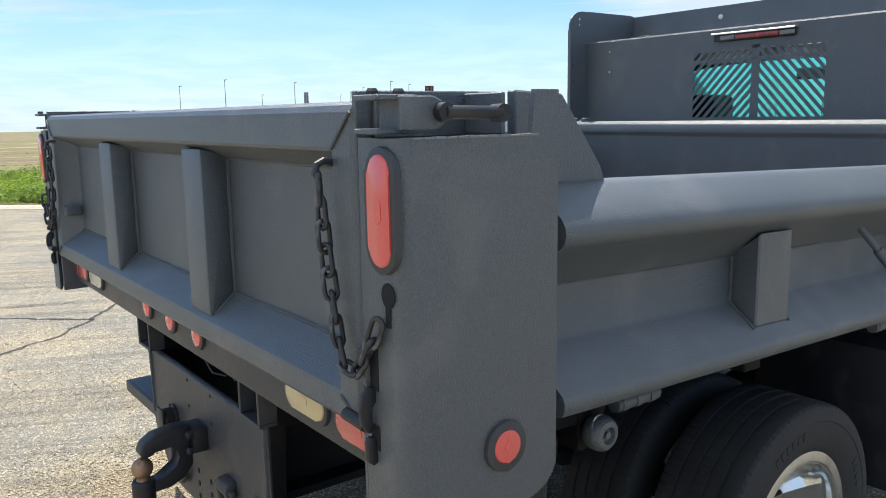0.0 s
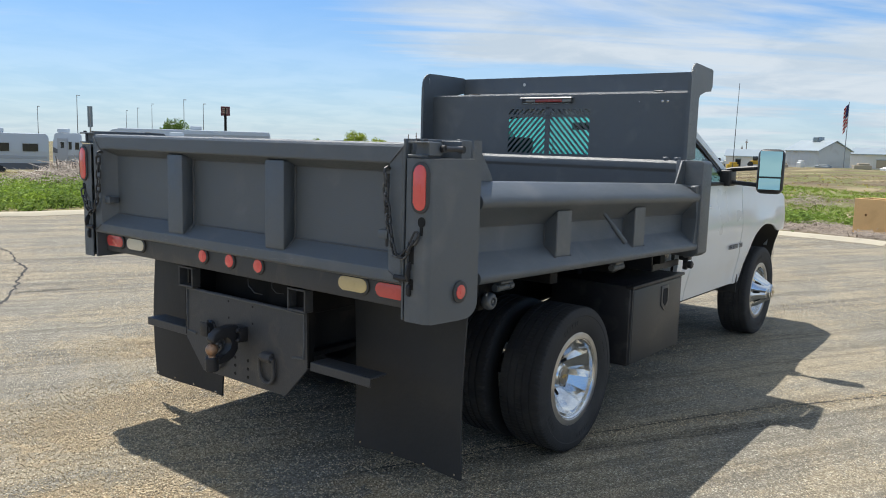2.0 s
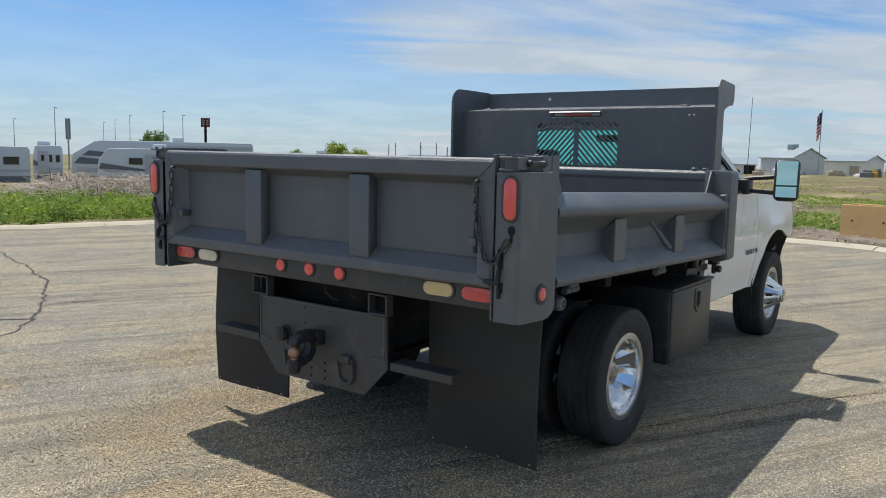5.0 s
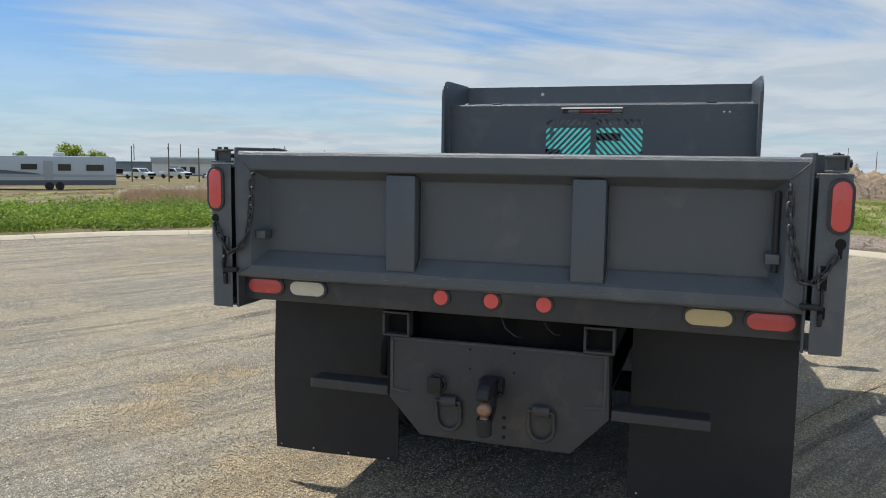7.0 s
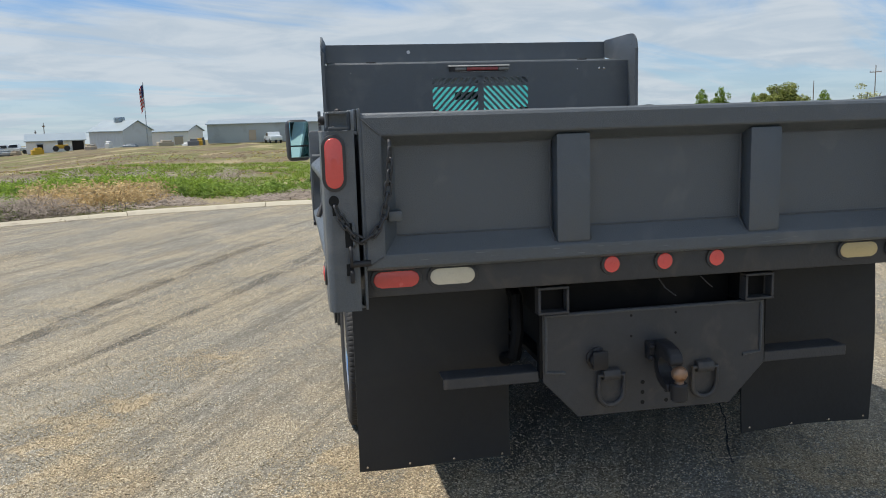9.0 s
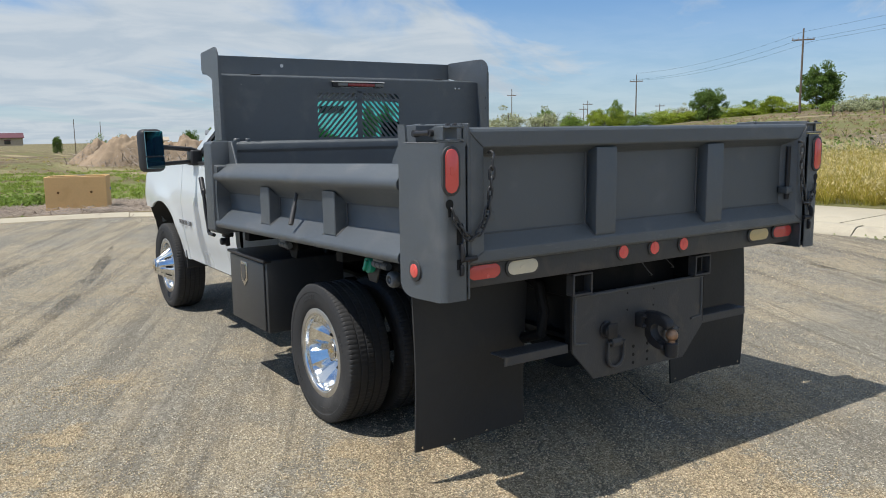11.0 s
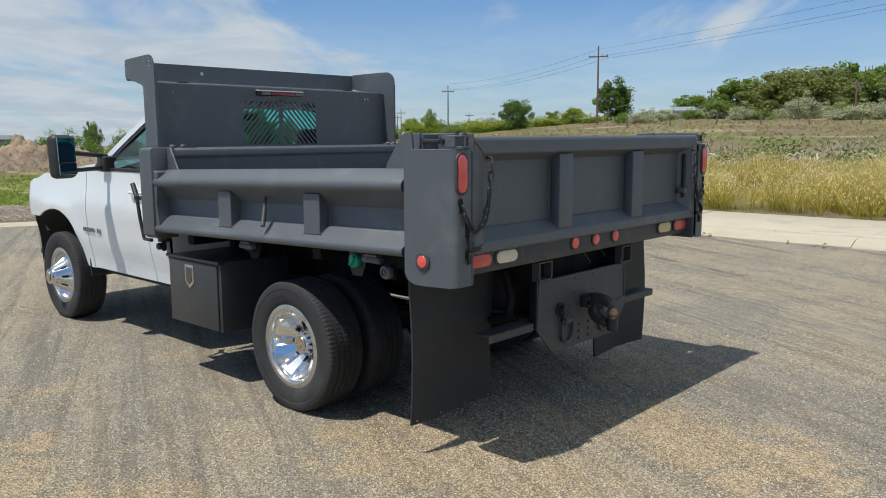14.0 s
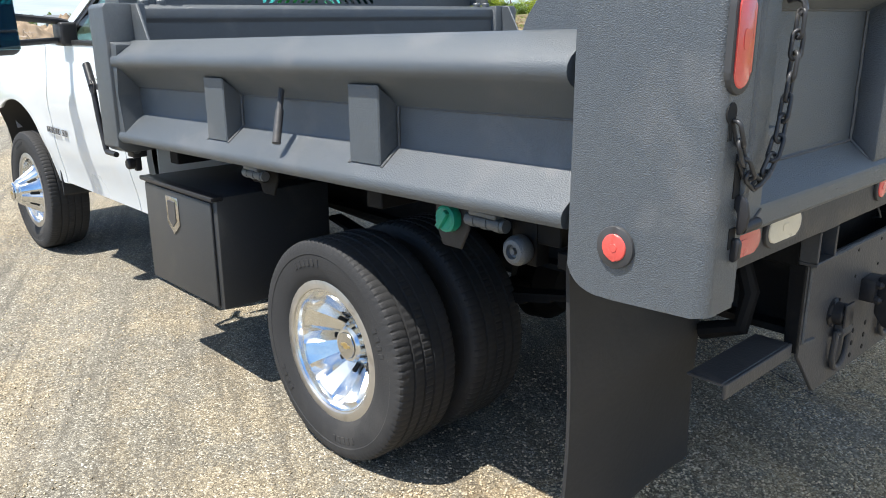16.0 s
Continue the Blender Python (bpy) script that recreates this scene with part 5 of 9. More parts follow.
def holed_panel(ys, zs, holes, x0, x1):
    """One upright sheet with rectangular openings; holes are (column, row) cells of the grid."""
    bm = bmesh.new()
    grid = [[[bm.verts.new((x, y, z)) for z in zs] for y in ys] for x in (x0, x1)]
    solid = {(i, k) for i in range(len(ys) - 1) for k in range(len(zs) - 1)} - set(holes)
    for i, k in solid:
        for g in grid:
            bm.faces.new((g[i][k], g[i + 1][k], g[i + 1][k + 1], g[i][k + 1]))
        for di, dk, a, b in ((-1, 0, (i, k), (i, k + 1)), (1, 0, (i + 1, k), (i + 1, k + 1)), (0, -1, (i, k), (i + 1, k)), (0, 1, (i, k + 1), (i + 1, k + 1))):
            if (i + di, k + dk) not in solid:
                bm.faces.new((grid[0][a[0]][a[1]], grid[0][b[0]][b[1]], grid[1][b[0]][b[1]], grid[1][a[0]][a[1]]))
    bmesh.ops.delete(bm, geom=[v for v in bm.verts if not v.link_faces], context="VERTS")
    return bm


W0, W1, Z0, Z1 = -0.335, 0.345, 1.500, 1.842
L0, L1, LZ0, LZ1 = -0.185, 0.222, 1.866, 1.906
bm = holed_panel([-1.075, W0, L0, L1, W1, 1.075], [0.99, Z0, Z1, LZ0, LZ1, 1.925], [(1, 1), (2, 1), (3, 1), (2, 3)], HBX, HBX + 0.006)
head = part("headboard", bm, BED, truck, "tall dark grey headboard with a slotted window", m=HB)
bm = bmesh.new()
prism(bm, [(HBX, 1.925), (HBX + 0.004, 1.933), (1.90, 1.962), (1.915, 1.968), (1.919, 1.978), (1.922, 2.092), (1.928, 2.092), (1.928, 1.970), (1.918, 1.956), (HBX + 0.008, 1.924)], "y", -1.046, 1.046)
part("cab_shield", bm, BED, head, "forward ledge and lip over the cab", m=HB)
# bright discs stand for holes in the sheet with sky behind
for y, z, r in ((-0.862, 1.872, 0.009), (-0.898, 1.872, 0.009), (0.90, 1.87, 0.005), (-0.70, 1.87, 0.005), (0.90, 1.76, 0.005)):
    bm = bmesh.new()
    spin(bm, [(0, -0.003), (r * 0.6, -0.0025), (r, 0.0), (r, 0.008), (0, 0.008)], 12, "x", (HBX, y, z))
    part("rivet", bm, BRIGHT, head, m=HB)
# white disc in place of a round hole that shows the sky
bm = bmesh.new()
spin(bm, [(0, -0.003), (0.008, -0.003), (0.013, -0.001), (0.013, 0.004), (0, 0.004)], 16, "x", (1.9195, 0.452, 2.035))
part("round_plug", bm, FLAGWHITE, head, "small white disc for a round sky-lit hole", m=HB)
for y in (0.75, -0.78):
    bm = bmesh.new()
    box(bm, 1.66, 1.70, y - 0.035, y + 0.035, 1.945, 1.951, 0.003, 1)
    part("ledge_slot", bm, BLACKST, head, m=HB)
# slats: two hands of slanting bars, each with a shorter row above
bm = bmesh.new()
rect_x(bm, -0.015, 0.025, Z0, Z1)
rect_x(bm, W0, W1, 1.772, 1.786)
rect_x(bm, W0, W1, Z0, Z0 + 0.006)
rect_x(bm, W0, W1, 1.826, Z1)
grille = part("window_grille", bm, BED, head, "frame of the slotted window", m=HB)


def clip_bar(y0, y1, z0, z1, slope, c, w):
    """The part of a slanting band inside a rectangle, as a polygon."""
    poly = [(y0, z0), (y1, z0), (y1, z1), (y0, z1)]
    for sign in (1, -1):
        out = []
        f = lambda p: sign * (p[1] - slope * p[0] - c) + w
        for a, b in zip(poly, poly[1:] + poly[:1]):
            fa, fb = f(a), f(b)
            if fa >= 0:
                out.append(a)
            if fa * fb < 0:
                t = fa / (fa - fb)
                out.append((a[0] + (b[0] - a[0]) * t, a[1] + (b[1] - a[1]) * t))
        poly = out
        if len(poly) < 3:
            return []
    return poly


for y0, y1, slope in ((0.025, W1, -1.05), (W0, -0.015, 1.05)):
    for z0, z1 in ((Z0 + 0.006, 1.772), (1.786, 1.826)):
        c = z0 - max(slope * y0, slope * y1) - 0.01
        while c < z1 - min(slope * y0, slope * y1):
            poly = clip_bar(y0, y1, z0, z1, slope, c, 0.0108)
            if len(poly) >= 3:
                bm = bmesh.new()
                prism(bm, poly, "x", HBX + 0.0005, HBX + 0.0055)
                part("slat", bm, BED, grille, m=HB)
            c += 0.046
# stop lamp bar under the ledge
bm = bmesh.new()
box(bm, HBX - 0.016, HBX + 0.03, L0 - 0.004, L1 + 0.004, 1.868, 1.902, 0.004, 2)
stop = part("stop_lamp_bar", bm, BLACKST, truck, "stop lamp bar with a bright hood, red lens between clear ends", m=HB)
bm = bmesh.new()
prism(bm, [(HBX - 0.03, 1.899), (HBX + 0.004, 1.902), (HBX + 0.004, 1.911), (HBX - 0.026, 1.908)], "y", L0 - 0.012, L1 + 0.012, 0.002, 1)
part("hood", bm, RIMDULL, stop, m=HB)
for y0, y1, mt, nm in ((-0.095, 0.125, LENSDARK, "lens"), (-0.172, -0.100, LENSGREY, "clear_lens"), (0.130, 0.208, LENSGREY, "clear_lens")):
    bm = bmesh.new()
    box(bm, HBX - 0.022, HBX - 0.012, y0, y1, 1.873, 1.895, 0.003, 2)
    part(nm, bm, mt, stop)
# ears
EAR = [(1.430, 1.50), (1.620, 1.50), (1.622, 1.895), (1.650, 1.915), (1.720, 1.932), (1.905, 1.972), (1.928, 1.985), (1.926, 2.092), (1.900, 2.100), (1.580, 2.106)]
for k in range(7):
    t = radians(95 + 85 * k / 6)
    EAR.append((1.520 + 0.090 * math.cos(t), 2.016 + 0.090 * math.sin(t)))
for s in (1, -1):
    bm = bmesh.new()
    prism(bm, EAR, "y", s * 1.090, s * 1.098)
    # the plate turns in towards the cab
    bmesh.ops.transform(bm, matrix=Matrix(((1, 0, 0, 0), (-0.096 * s, 1, 0, 0.096 * 1.43 * s), (0, 0, 1, 0), (0, 0, 0, 1))), verts=bm.verts)
    ear = part("side_ear", bm, BED, head, "rounded upright side plate with a forward horn", m=HB)
    bm = bmesh.new()
    prism(bm, [(1.426, 1.40), (1.432, 1.40), (1.432, 2.0), (1.426, 2.0)], "y", s * 1.078, s * 1.099)
    part("ear_flange", bm, BED, ear, m=HB)
    # ear holes too are bright discs, coloured like the sky through them
    for z in (2.062, 2.03, 1.80, 1.72):
        bm = bmesh.new()
        x = 1.50 if z > 1.9 else 1.455
        spin(bm, [(0, 0.0065), (0.006, 0.0065), (0.006, -0.0065), (0, -0.0065)], 10, "y", (x, s * (1.094 - 0.096 * (x - 1.43)), z))
        part("rivet", bm, BRIGHT, ear, m=HB)

# -- side levers, hinges and fittings under the bed sides
for s in (1, -1):
    bm = bmesh.new()
    # lever hanging out of a slot below the top rail, thicker towards its grip
    a, b = (Vector((0.180, 1.150, 1.226)), Vector((0.122, 1.216, 1.070))) if s > 0 else (Vector((0.190, -1.150, 1.226)), Vector((0.270, -1.238, 1.078)))
    k = a.lerp(b, 0.45)
    tube(bm, [tuple(a + Vector((0, -s * 0.022, 0.012))), tuple(a), tuple(k)], 0.0095, 10)
    tube(bm, [tuple(a.lerp(b, 0.40)), tuple(a.lerp(b, 0.48)), tuple(a.lerp(b, 0.96)), tuple(b)], 0.0135, 12)
    part("side_lever", bm, HITCH if s > 0 else BED, truck, "hanging steel latch lever")
    bm = bmesh.new()
    y0, y1 = sorted((s * 1.10, s * 1.1235))
    box(bm, 0.165, 0.255, y0, y1, 1.190, 1.214, 0.003, 1)
    part("lever_slot", bm, DARKHOLE, truck, "dark slot behind the lever")
    for x0 in (-0.68, 0.41, 1.43):
        bm = bmesh.new()
        w = 0.065 if x0 < 1 else 0.05
        rod(bm, (x0 - w, s * 1.13, 0.962 - 0.027 * (x0 + 1)), (x0 + w, s * 1.13, 0.962 - 0.027 * (x0 + 1)), 0.0165, 14)
        box(bm, x0 - w * 0.7, x0 + w * 0.7, min(s * 1.06, s * 1.15), max(s * 1.06, s * 1.15), 0.978 - 0.027 * (x0 + 1), 0.990 - 0.027 * (x0 + 1), 0.002, 1)
        for k in (-1, 0, 1):
            rod(bm, (x0 + k * w * 0.66 - 0.010, s * 1.13, 0.962 - 0.027 * (x0 + 1)), (x0 + k * w * 0.66 + 0.010, s * 1.13, 0.962 - 0.027 * (x0 + 1)), 0.0185, 14)
        part("side_hinge", bm, BED, truck, "knuckled side hinge")
    # rubber stop by the tail post
    bm = bmesh.new()
    spin(bm, [(0.012, 0.0), (0.030, 0.0), (0.035, s * 0.006), (0.037, s * 0.016), (0.037, s * 0.028), (0.034, s * 0.038), (0.028, s * 0.044), (0.018, s * 0.046), (0.015, s * 0.036), (0.008, s * 0.034), (0.007, s * 0.044), (0.0, s * 0.044)], 26, "y", (-0.780, s * 1.105, 0.903))
    stop_b = part("bumper_roller", bm, BED, truck, "round grey roller end")
    bm = bmesh.new()
    box(bm, -0.815, -0.735, min(s * 1.05, s * 1.10), max(s * 1.05, s * 1.10), 0.86, 1.0, 0.006, 2)
    part("bracket", bm, CHASSIS, stop_b)
    for x0, capped in ((-0.505, True), (0.415, False)) if s > 0 else ():
        bm = bmesh.new()
        prism(bm, [(x0 - 0.06, 0.995), (x0 + 0.06, 0.995), (x0 + 0.065, 0.905), (x0 + 0.035, 0.845), (x0 - 0.035, 0.845), (x0 - 0.065, 0.905)], "y", s * 1.072, s * 1.082, 0.003, 1)
        part("hanger_plate", bm, CHASSIS if not capped else BLACKST, truck, "six-sided black steel hanger plate")
        if capped:
            bm = bmesh.new()
            spin(bm, [(0, 0), (0.036, 0), (0.038, 0.006), (0.036, 0.026), (0.030, 0.030), (0, 0.030)], 22, "y", (x0 - 0.003, 1.083, 0.928))
            cap = part("filler_cap", bm, GREEN, truck, "green plastic filler cap")
            bm = bmesh.new()
            box(bm, -0.028, 0.028, -0.004, 0.012, -0.008, 0.008, 0.003, 2, m=pose(x0 - 0.003, 1.114, 0.928, 0, 55, 0))
            part("grip", bm, GREEN, cap)
# long lever at the front post, driver's side
bm = bmesh.new()
tube(bm, [(1.640, 1.206, 1.247), (1.634, 1.206, 1.240), (1.568, 1.216, 1.160)], 0.017, 12)
tube(bm, [(1.570, 1.216, 1.165), (1.545, 1.216, 1.03), (1.512, 1.212, 0.895), (1.502, 1.212, 0.884), (1.40, 1.214, 0.884)], 0.012, 12)
box(bm, 1.475, 1.560, 1.19, 1.212, 1.145, 1.17, 0.003, 1)
tube(bm, [(1.562 + 0.028 * math.cos(t), 1.222, 1.155 + 0.028 * math.sin(t)) for t in (2 * math.pi * k / 14 for k in range(14))], 0.0035, 6, loop=True)
part("front_lever", bm, BLACKST, truck, "long black release lever with a ring pin")

# -- tool boxes
for s in (1, -1):
    bm = bmesh.new()
    y0, y1 = sorted((s * 0.62, s * 1.128))
    back, low = (0.715, 0.345) if s > 0 else (0.605, 0.330)          # the passenger's box is the longer one
    box(bm, back, 1.345, y0, y1, low, 0.790, 0.006, 2)
    # body colour carries the light: paler on the lit side, blacker when shaded
    tb = part("tool_box", bm, BOXLIT if s > 0 else BLACKST, truck, "black steel underbody tool box")
    bm = bmesh.new()
    y0, y1 = sorted((s * 1.129, s * 1.140))
    box(bm, back + 0.030, 1.325, y0, y1, low + 0.007, 0.768, 0.005, 2)
    part("box_door", bm, BOXLIT, tb)
    if s < 0:
        bm = bmesh.new()
        box(bm, back + 0.018, back + 0.027, -1.138, -1.127, low + 0.004, 0.770, 0.002, 1)
        box(bm, back + 0.018, 1.335, -1.138, -1.127, 0.7695, 0.7750, 0.002, 1)
        part("door_seal", bm, GROMMET, tb, "worn grey door seal")
    bm = bmesh.new()
    y0, y1 = sorted((s * 1.139, s * 1.146))
    g = 1.22
    def shield(hw, top, shoulder, tip):
        return [(1.065 - hw * g, 0.688 + top * g), (1.065 + hw * g, 0.688 + top * g), (1.065 + hw * g, 0.688 - shoulder * g), (1.065, 0.688 - tip * g), (1.065 - hw * g, 0.688 - shoulder * g)]
    prism(bm, shield(0.043, 0.047, 0.048, 0.082), "y", y0, y1, 0.003, 2)
    # latch is bright metal on the driver's side, darker on the passenger's
    part("latch", bm, BRIGHT if s > 0 else LATCHST, tb, "pentagonal paddle latch")
    bm = bmesh.new()
    y0, y1 = sorted((s * 1.1455, s * 1.149))
    prism(bm, shield(0.027, 0.032, 0.036, 0.058), "y", y0, y1, 0.002, 1)
    part("paddle", bm, LATCHST if s > 0 else DARKHOLE, tb)
    bm = bmesh.new()
    y0, y1 = sorted((s * 1.10, s * 1.150))
    box(bm, back - 0.003, 1.348, y0, y1, 0.776, 0.794, 0.004, 2)
    part("drip_lip", bm, BLACKST, tb)
    for x0 in (0.80, 1.25):
        bm = bmesh.new()
        y0, y1 = sorted((s * 0.62, s * 0.70))
        box(bm, x0 - 0.03, x0 + 0.03, y0, y1, 0.78, 0.90, 0.003, 1)
        part("mount", bm, CHASSIS, tb)

# -- hydraulic pump on its tray above the passenger's tool box
bm = bmesh.new()
box(bm, 1.00, 1.40, -1.075, -0.86, 0.828, 0.838, 0.002, 1)
box(bm, 1.00, 1.40, -1.083, -1.074, 0.828, 0.868, 0.002, 1)
box(bm, 1.00, 1.012, -1.075, -0.86, 0.838, 0.925, 0.002, 1)
tray = part("pump_tray", bm, BLACKST, truck, "black angle-iron tray with the hoist pump")
bm = bmesh.new()
spin(bm, [(0, 0), (0.052, 0), (0.055, 0.006), (0.055, 0.105), (0.048, 0.114), (0, 0.114)], 24, "x", (1.235, -0.985, 0.896))
part("pump_motor", bm, RIMDULL, tray, "dull grey pump motor")
bm = bmesh.new()
box(bm, 1.09, 1.232, -1.05, -0.92, 0.840, 0.940, 0.008, 2)
part("reservoir", bm, BLACKST, tray)
bm = bmesh.new()
tube(bm, [(1.12, -1.02, 0.938), (1.11, -1.05, 0.955), (1.06, -1.06, 0.93), (1.03, -0.95, 0.90)], 0.009, 8)
part("hose", bm, CHASSIS, tray)
# bed stops under the front posts
for s in (1, -1):
    bm = bmesh.new()
    box(bm, 1.385, 1.45, min(s * 1.085, s * 1.150), max(s * 1.085, s * 1.150), 0.862, 0.905, 0.008, 2)
    box(bm, 1.405, 1.432, min(s * 1.105, s * 1.135), max(s * 1.105, s * 1.135), 0.80, 0.865, 0.008, 2)
    spin(bm, [(0, 0), (0.020, 0), (0.024, s * 0.006), (0.024, s * 0.026), (0.018, s * 0.032), (0, s * 0.032)], 18, "y", (1.418, s * 1.136, 0.835))
    part("bed_stop", bm, BLACKST, truck, "black bed stop with a round rubber")

# -- chassis
for s in (1, -1):
    bm = bmesh.new()
    prism(bm, [(s * 0.36, 0.60), (s * 0.44, 0.60), (s * 0.44, 0.62), (s * 0.385, 0.62), (s * 0.385, 0.78), (s * 0.44, 0.78), (s * 0.44, 0.80), (s * 0.36, 0.80)], "x", -1.175, 4.15)
    part("frame_rail", bm, CHASSIS, truck, "black channel frame rail")
    bm = bmesh.new()
    prism(bm, [(s * 0.36, 0.801), (s * 0.46, 0.801), (s * 0.46, 0.984), (s * 0.36, 0.984)], "x", -1.17, 1.42, 0.004, 1)
    part("hoist_rail", bm, CHASSIS, truck, "black long sill under the bed")
    bm = bmesh.new()
    for k in range(5):
        L = 0.72 - 0.11 * k
        pts = [(0.05 + L * f, 0.52 - 0.016 * k + 0.10 * f * f * (L / 0.72)) for f in (-1, -0.5, 0, 0.5, 1)]
        prism(bm, [(x, z) for x, z in pts] + [(x, z - 0.013) for x, z in reversed(pts)], "y", s * 0.52, s * 0.59)
    part("leaf_spring", bm, CHASSIS, truck, "leaf spring pack")
# added black member that closes the bright gap behind the hitch plate
bm = bmesh.new()
box(bm, -1.08, -1.04, -0.36, 0.36, 0.58, 0.94, 0.004, 1)
part("rear_cross_member", bm, CHASSIS, truck, "black cross member added to block light behind the plate")
bm = bmesh.new()
rod(bm, (0.05, -0.75, 0.372), (0.05, 0.75, 0.372), 0.055, 18)
spin(bm, [(0, -0.13), (0.10, -0.11), (0.16, -0.04), (0.17, 0.04), (0.12, 0.11), (0, 0.14)], 22, "x", (0.03, 0.0, 0.375))
part("rear_axle", bm, CHASSIS, truck, "rear axle tube with a round differential")
bm = bmesh.new()
rod(bm, (0.18, 0, 0.40), (2.6, 0, 0.52), 0.045, 16)
part("drive_shaft", bm, CHASSIS, truck)
bm = bmesh.new()
rod(bm, (-0.35, 0.05, 0.62), (0.95, 0.05, 0.88), 0.07, 18)
part("hoist_cylinder", bm, CHASSIS, truck, "hydraulic hoist cylinder")
bm = bmesh.new()
rod(bm, (0.75, -0.56, 0.50), (1.65, -0.56, 0.50), 0.11, 18)
part("muffler", bm, CHASSIS, truck)
for x0 in (-0.85, -0.2, 0.45, 1.1):
    bm = bmesh.new()
    box(bm, x0 - 0.035, x0 + 0.035, -1.10, 1.10, 0.925, 0.985, 0.003, 1, m=SHEAR)
    part("cross_sill", bm, CHASSIS, truck)
bm = bmesh.new()
tube(bm, [(-1.17, -0.02, 0.91), (-1.185, -0.04, 0.875), (-1.18, -0.08, 0.845), (-1.15, -0.10, 0.835)], 0.0028, 6)
tube(bm, [(-1.17, -0.19, 0.91), (-1.185, -0.21, 0.885), (-1.18, -0.235, 0.865), (-1.15, -0.25, 0.86)], 0.0022, 6)
part("lamp_wire", bm, HITCH, truck, "loose grey lamp wires")["kind"] = "stuff"
bm = bmesh.new()
tube(bm, [(-0.9, 0.50, 0.88), (-1.02, 0.50, 0.84), (-1.07, 0.51, 0.72), (-1.06, 0.52, 0.62), (-0.95, 0.53, 0.58)], 0.026, 10)
part("air_hose", bm, CHASSIS, truck, "black bent pipe behind the plate")


# -- wheels
def tyre_bm(radius=0.377, width=0.245, n=384):
    bm = bmesh.new()
    h = width / 2
    half = [(0.222, -h * 0.74), (0.236, -h * 0.86), (0.262, -h * 0.96), (0.300, -h * 0.998), (0.328, -h * 0.992), (0.331, -h * 1.008), (0.346, -h * 0.995), (0.360, -h * 0.972), (0.3690, -h * 0.935),
            (0.3740, -h * 0.885), (radius - 0.0008, -h * 0.82), (radius, -h * 0.70), (radius, -h * 0.54), (radius - 0.008, -h * 0.525), (radius - 0.008, -h * 0.475), (radius, -h * 0.46),
            (radius, -h * 0.20), (radius - 0.008, -h * 0.185), (radius - 0.008, -h * 0.130), (radius, -h * 0.115)]
    prof = half + [(r, -y) for r, y in reversed(half)]
    m = len(prof)
    rings = []
    for j in range(n):
        t = 2 * math.pi * j / n
        ring = []
        for i, (r, y) in enumerate(prof):
            k = min(i, m - 1 - i)
            if 7 <= k <= 10 and j % 4 == 0:
                r -= 0.0035
            if k in (12, 15, 16, 19) and (j + k) % 4 == 0:
                r -= 0.003
            ring.append((r * math.cos(t), y, r * math.sin(t)))
        rings.append(ring)
    sweep(bm, rings, True, False, loop=True)
    return bm


CONE = ((0.076, 0.098), (0.090, 0.076), (0.106, 0.050), (0.122, 0.026), (0.138, 0.004), (0.154, -0.014), (0.170, -0.030), (0.184, -0.040), (0.194, -0.036))


def bowl_bm(out, n=96):
    """A polished eight-spoke wheel face. out: +1 domes outward, -1 is deeply dished."""
    bm = bmesh.new()
    rows = [(0.246, -0.030), (0.246, 0.004), (0.242, 0.009), (0.206, 0.010), (0.200, 0.004), (0.197, -0.012)]
    inner = [0.194, 0.184, 0.170, 0.154, 0.138, 0.122, 0.106, 0.090, 0.076]
    rings = []
    for r, d in rows:
        rings.append([(r * math.cos(2 * math.pi * j / n), d, r * math.sin(2 * math.pi * j / n)) for j in range(n)])
    def tri(f):
        return min(f / 0.18, 1.0)
    for r in inner:
        f = (0.197 - r) / (0.197 - 0.076)
        ring = []
        for j in range(n):
            t = 2 * math.pi * j / n
            a = ((t * 8 / (2 * math.pi)) % 1.0 - 0.5) * math.pi / 4         # angle from the middle of a flat petal
            u = r * math.cos(a) / math.cos(math.pi / 8)
            fu = max(0.0, (0.197 - u) / (0.197 - 0.076))
            crease = max(0.0, (abs(a) - 0.21) / 0.183)
            if out > 0:
                d = lerp_table(r, CONE) - 0.034 * crease * sstep(0.176, 0.140, r) * sstep(0.070, 0.092, r)
            else:
                d = -0.012 - 0.112 * fu ** 0.92 - 0.040 * crease * tri(f)
            ring.append((r * math.cos(t), d, r * math.sin(t)))
        rings.append(ring)
    c = max(v[1] for v in rings[-1])
    hub = [(0.069, c + 0.004), (0.066, c + 0.010), (0.064, c + 0.024), (0.057, c + 0.030), (0.0, c + 0.032)] if out > 0 else [(0.073, c + 0.006), (0.067, c + 0.012), (0.063, c + 0.050), (0.055, c + 0.060), (0.0, c + 0.062)]
    for r, d in hub:
        rings.append([(r * math.cos(2 * math.pi * j / n), d, r * math.sin(2 * math.pi * j / n)) for j in range(n)])
    sweep(bm, rings, True, False)
    return bm, hub[-1][1]


def wheel(name, at, outward, front):
    e = new("wheel")
    e.parent = truck
    e.matrix_basis = pose(*at, 0, 0, 0 if outward > 0 else 180)
    e["label"] = name
    return e


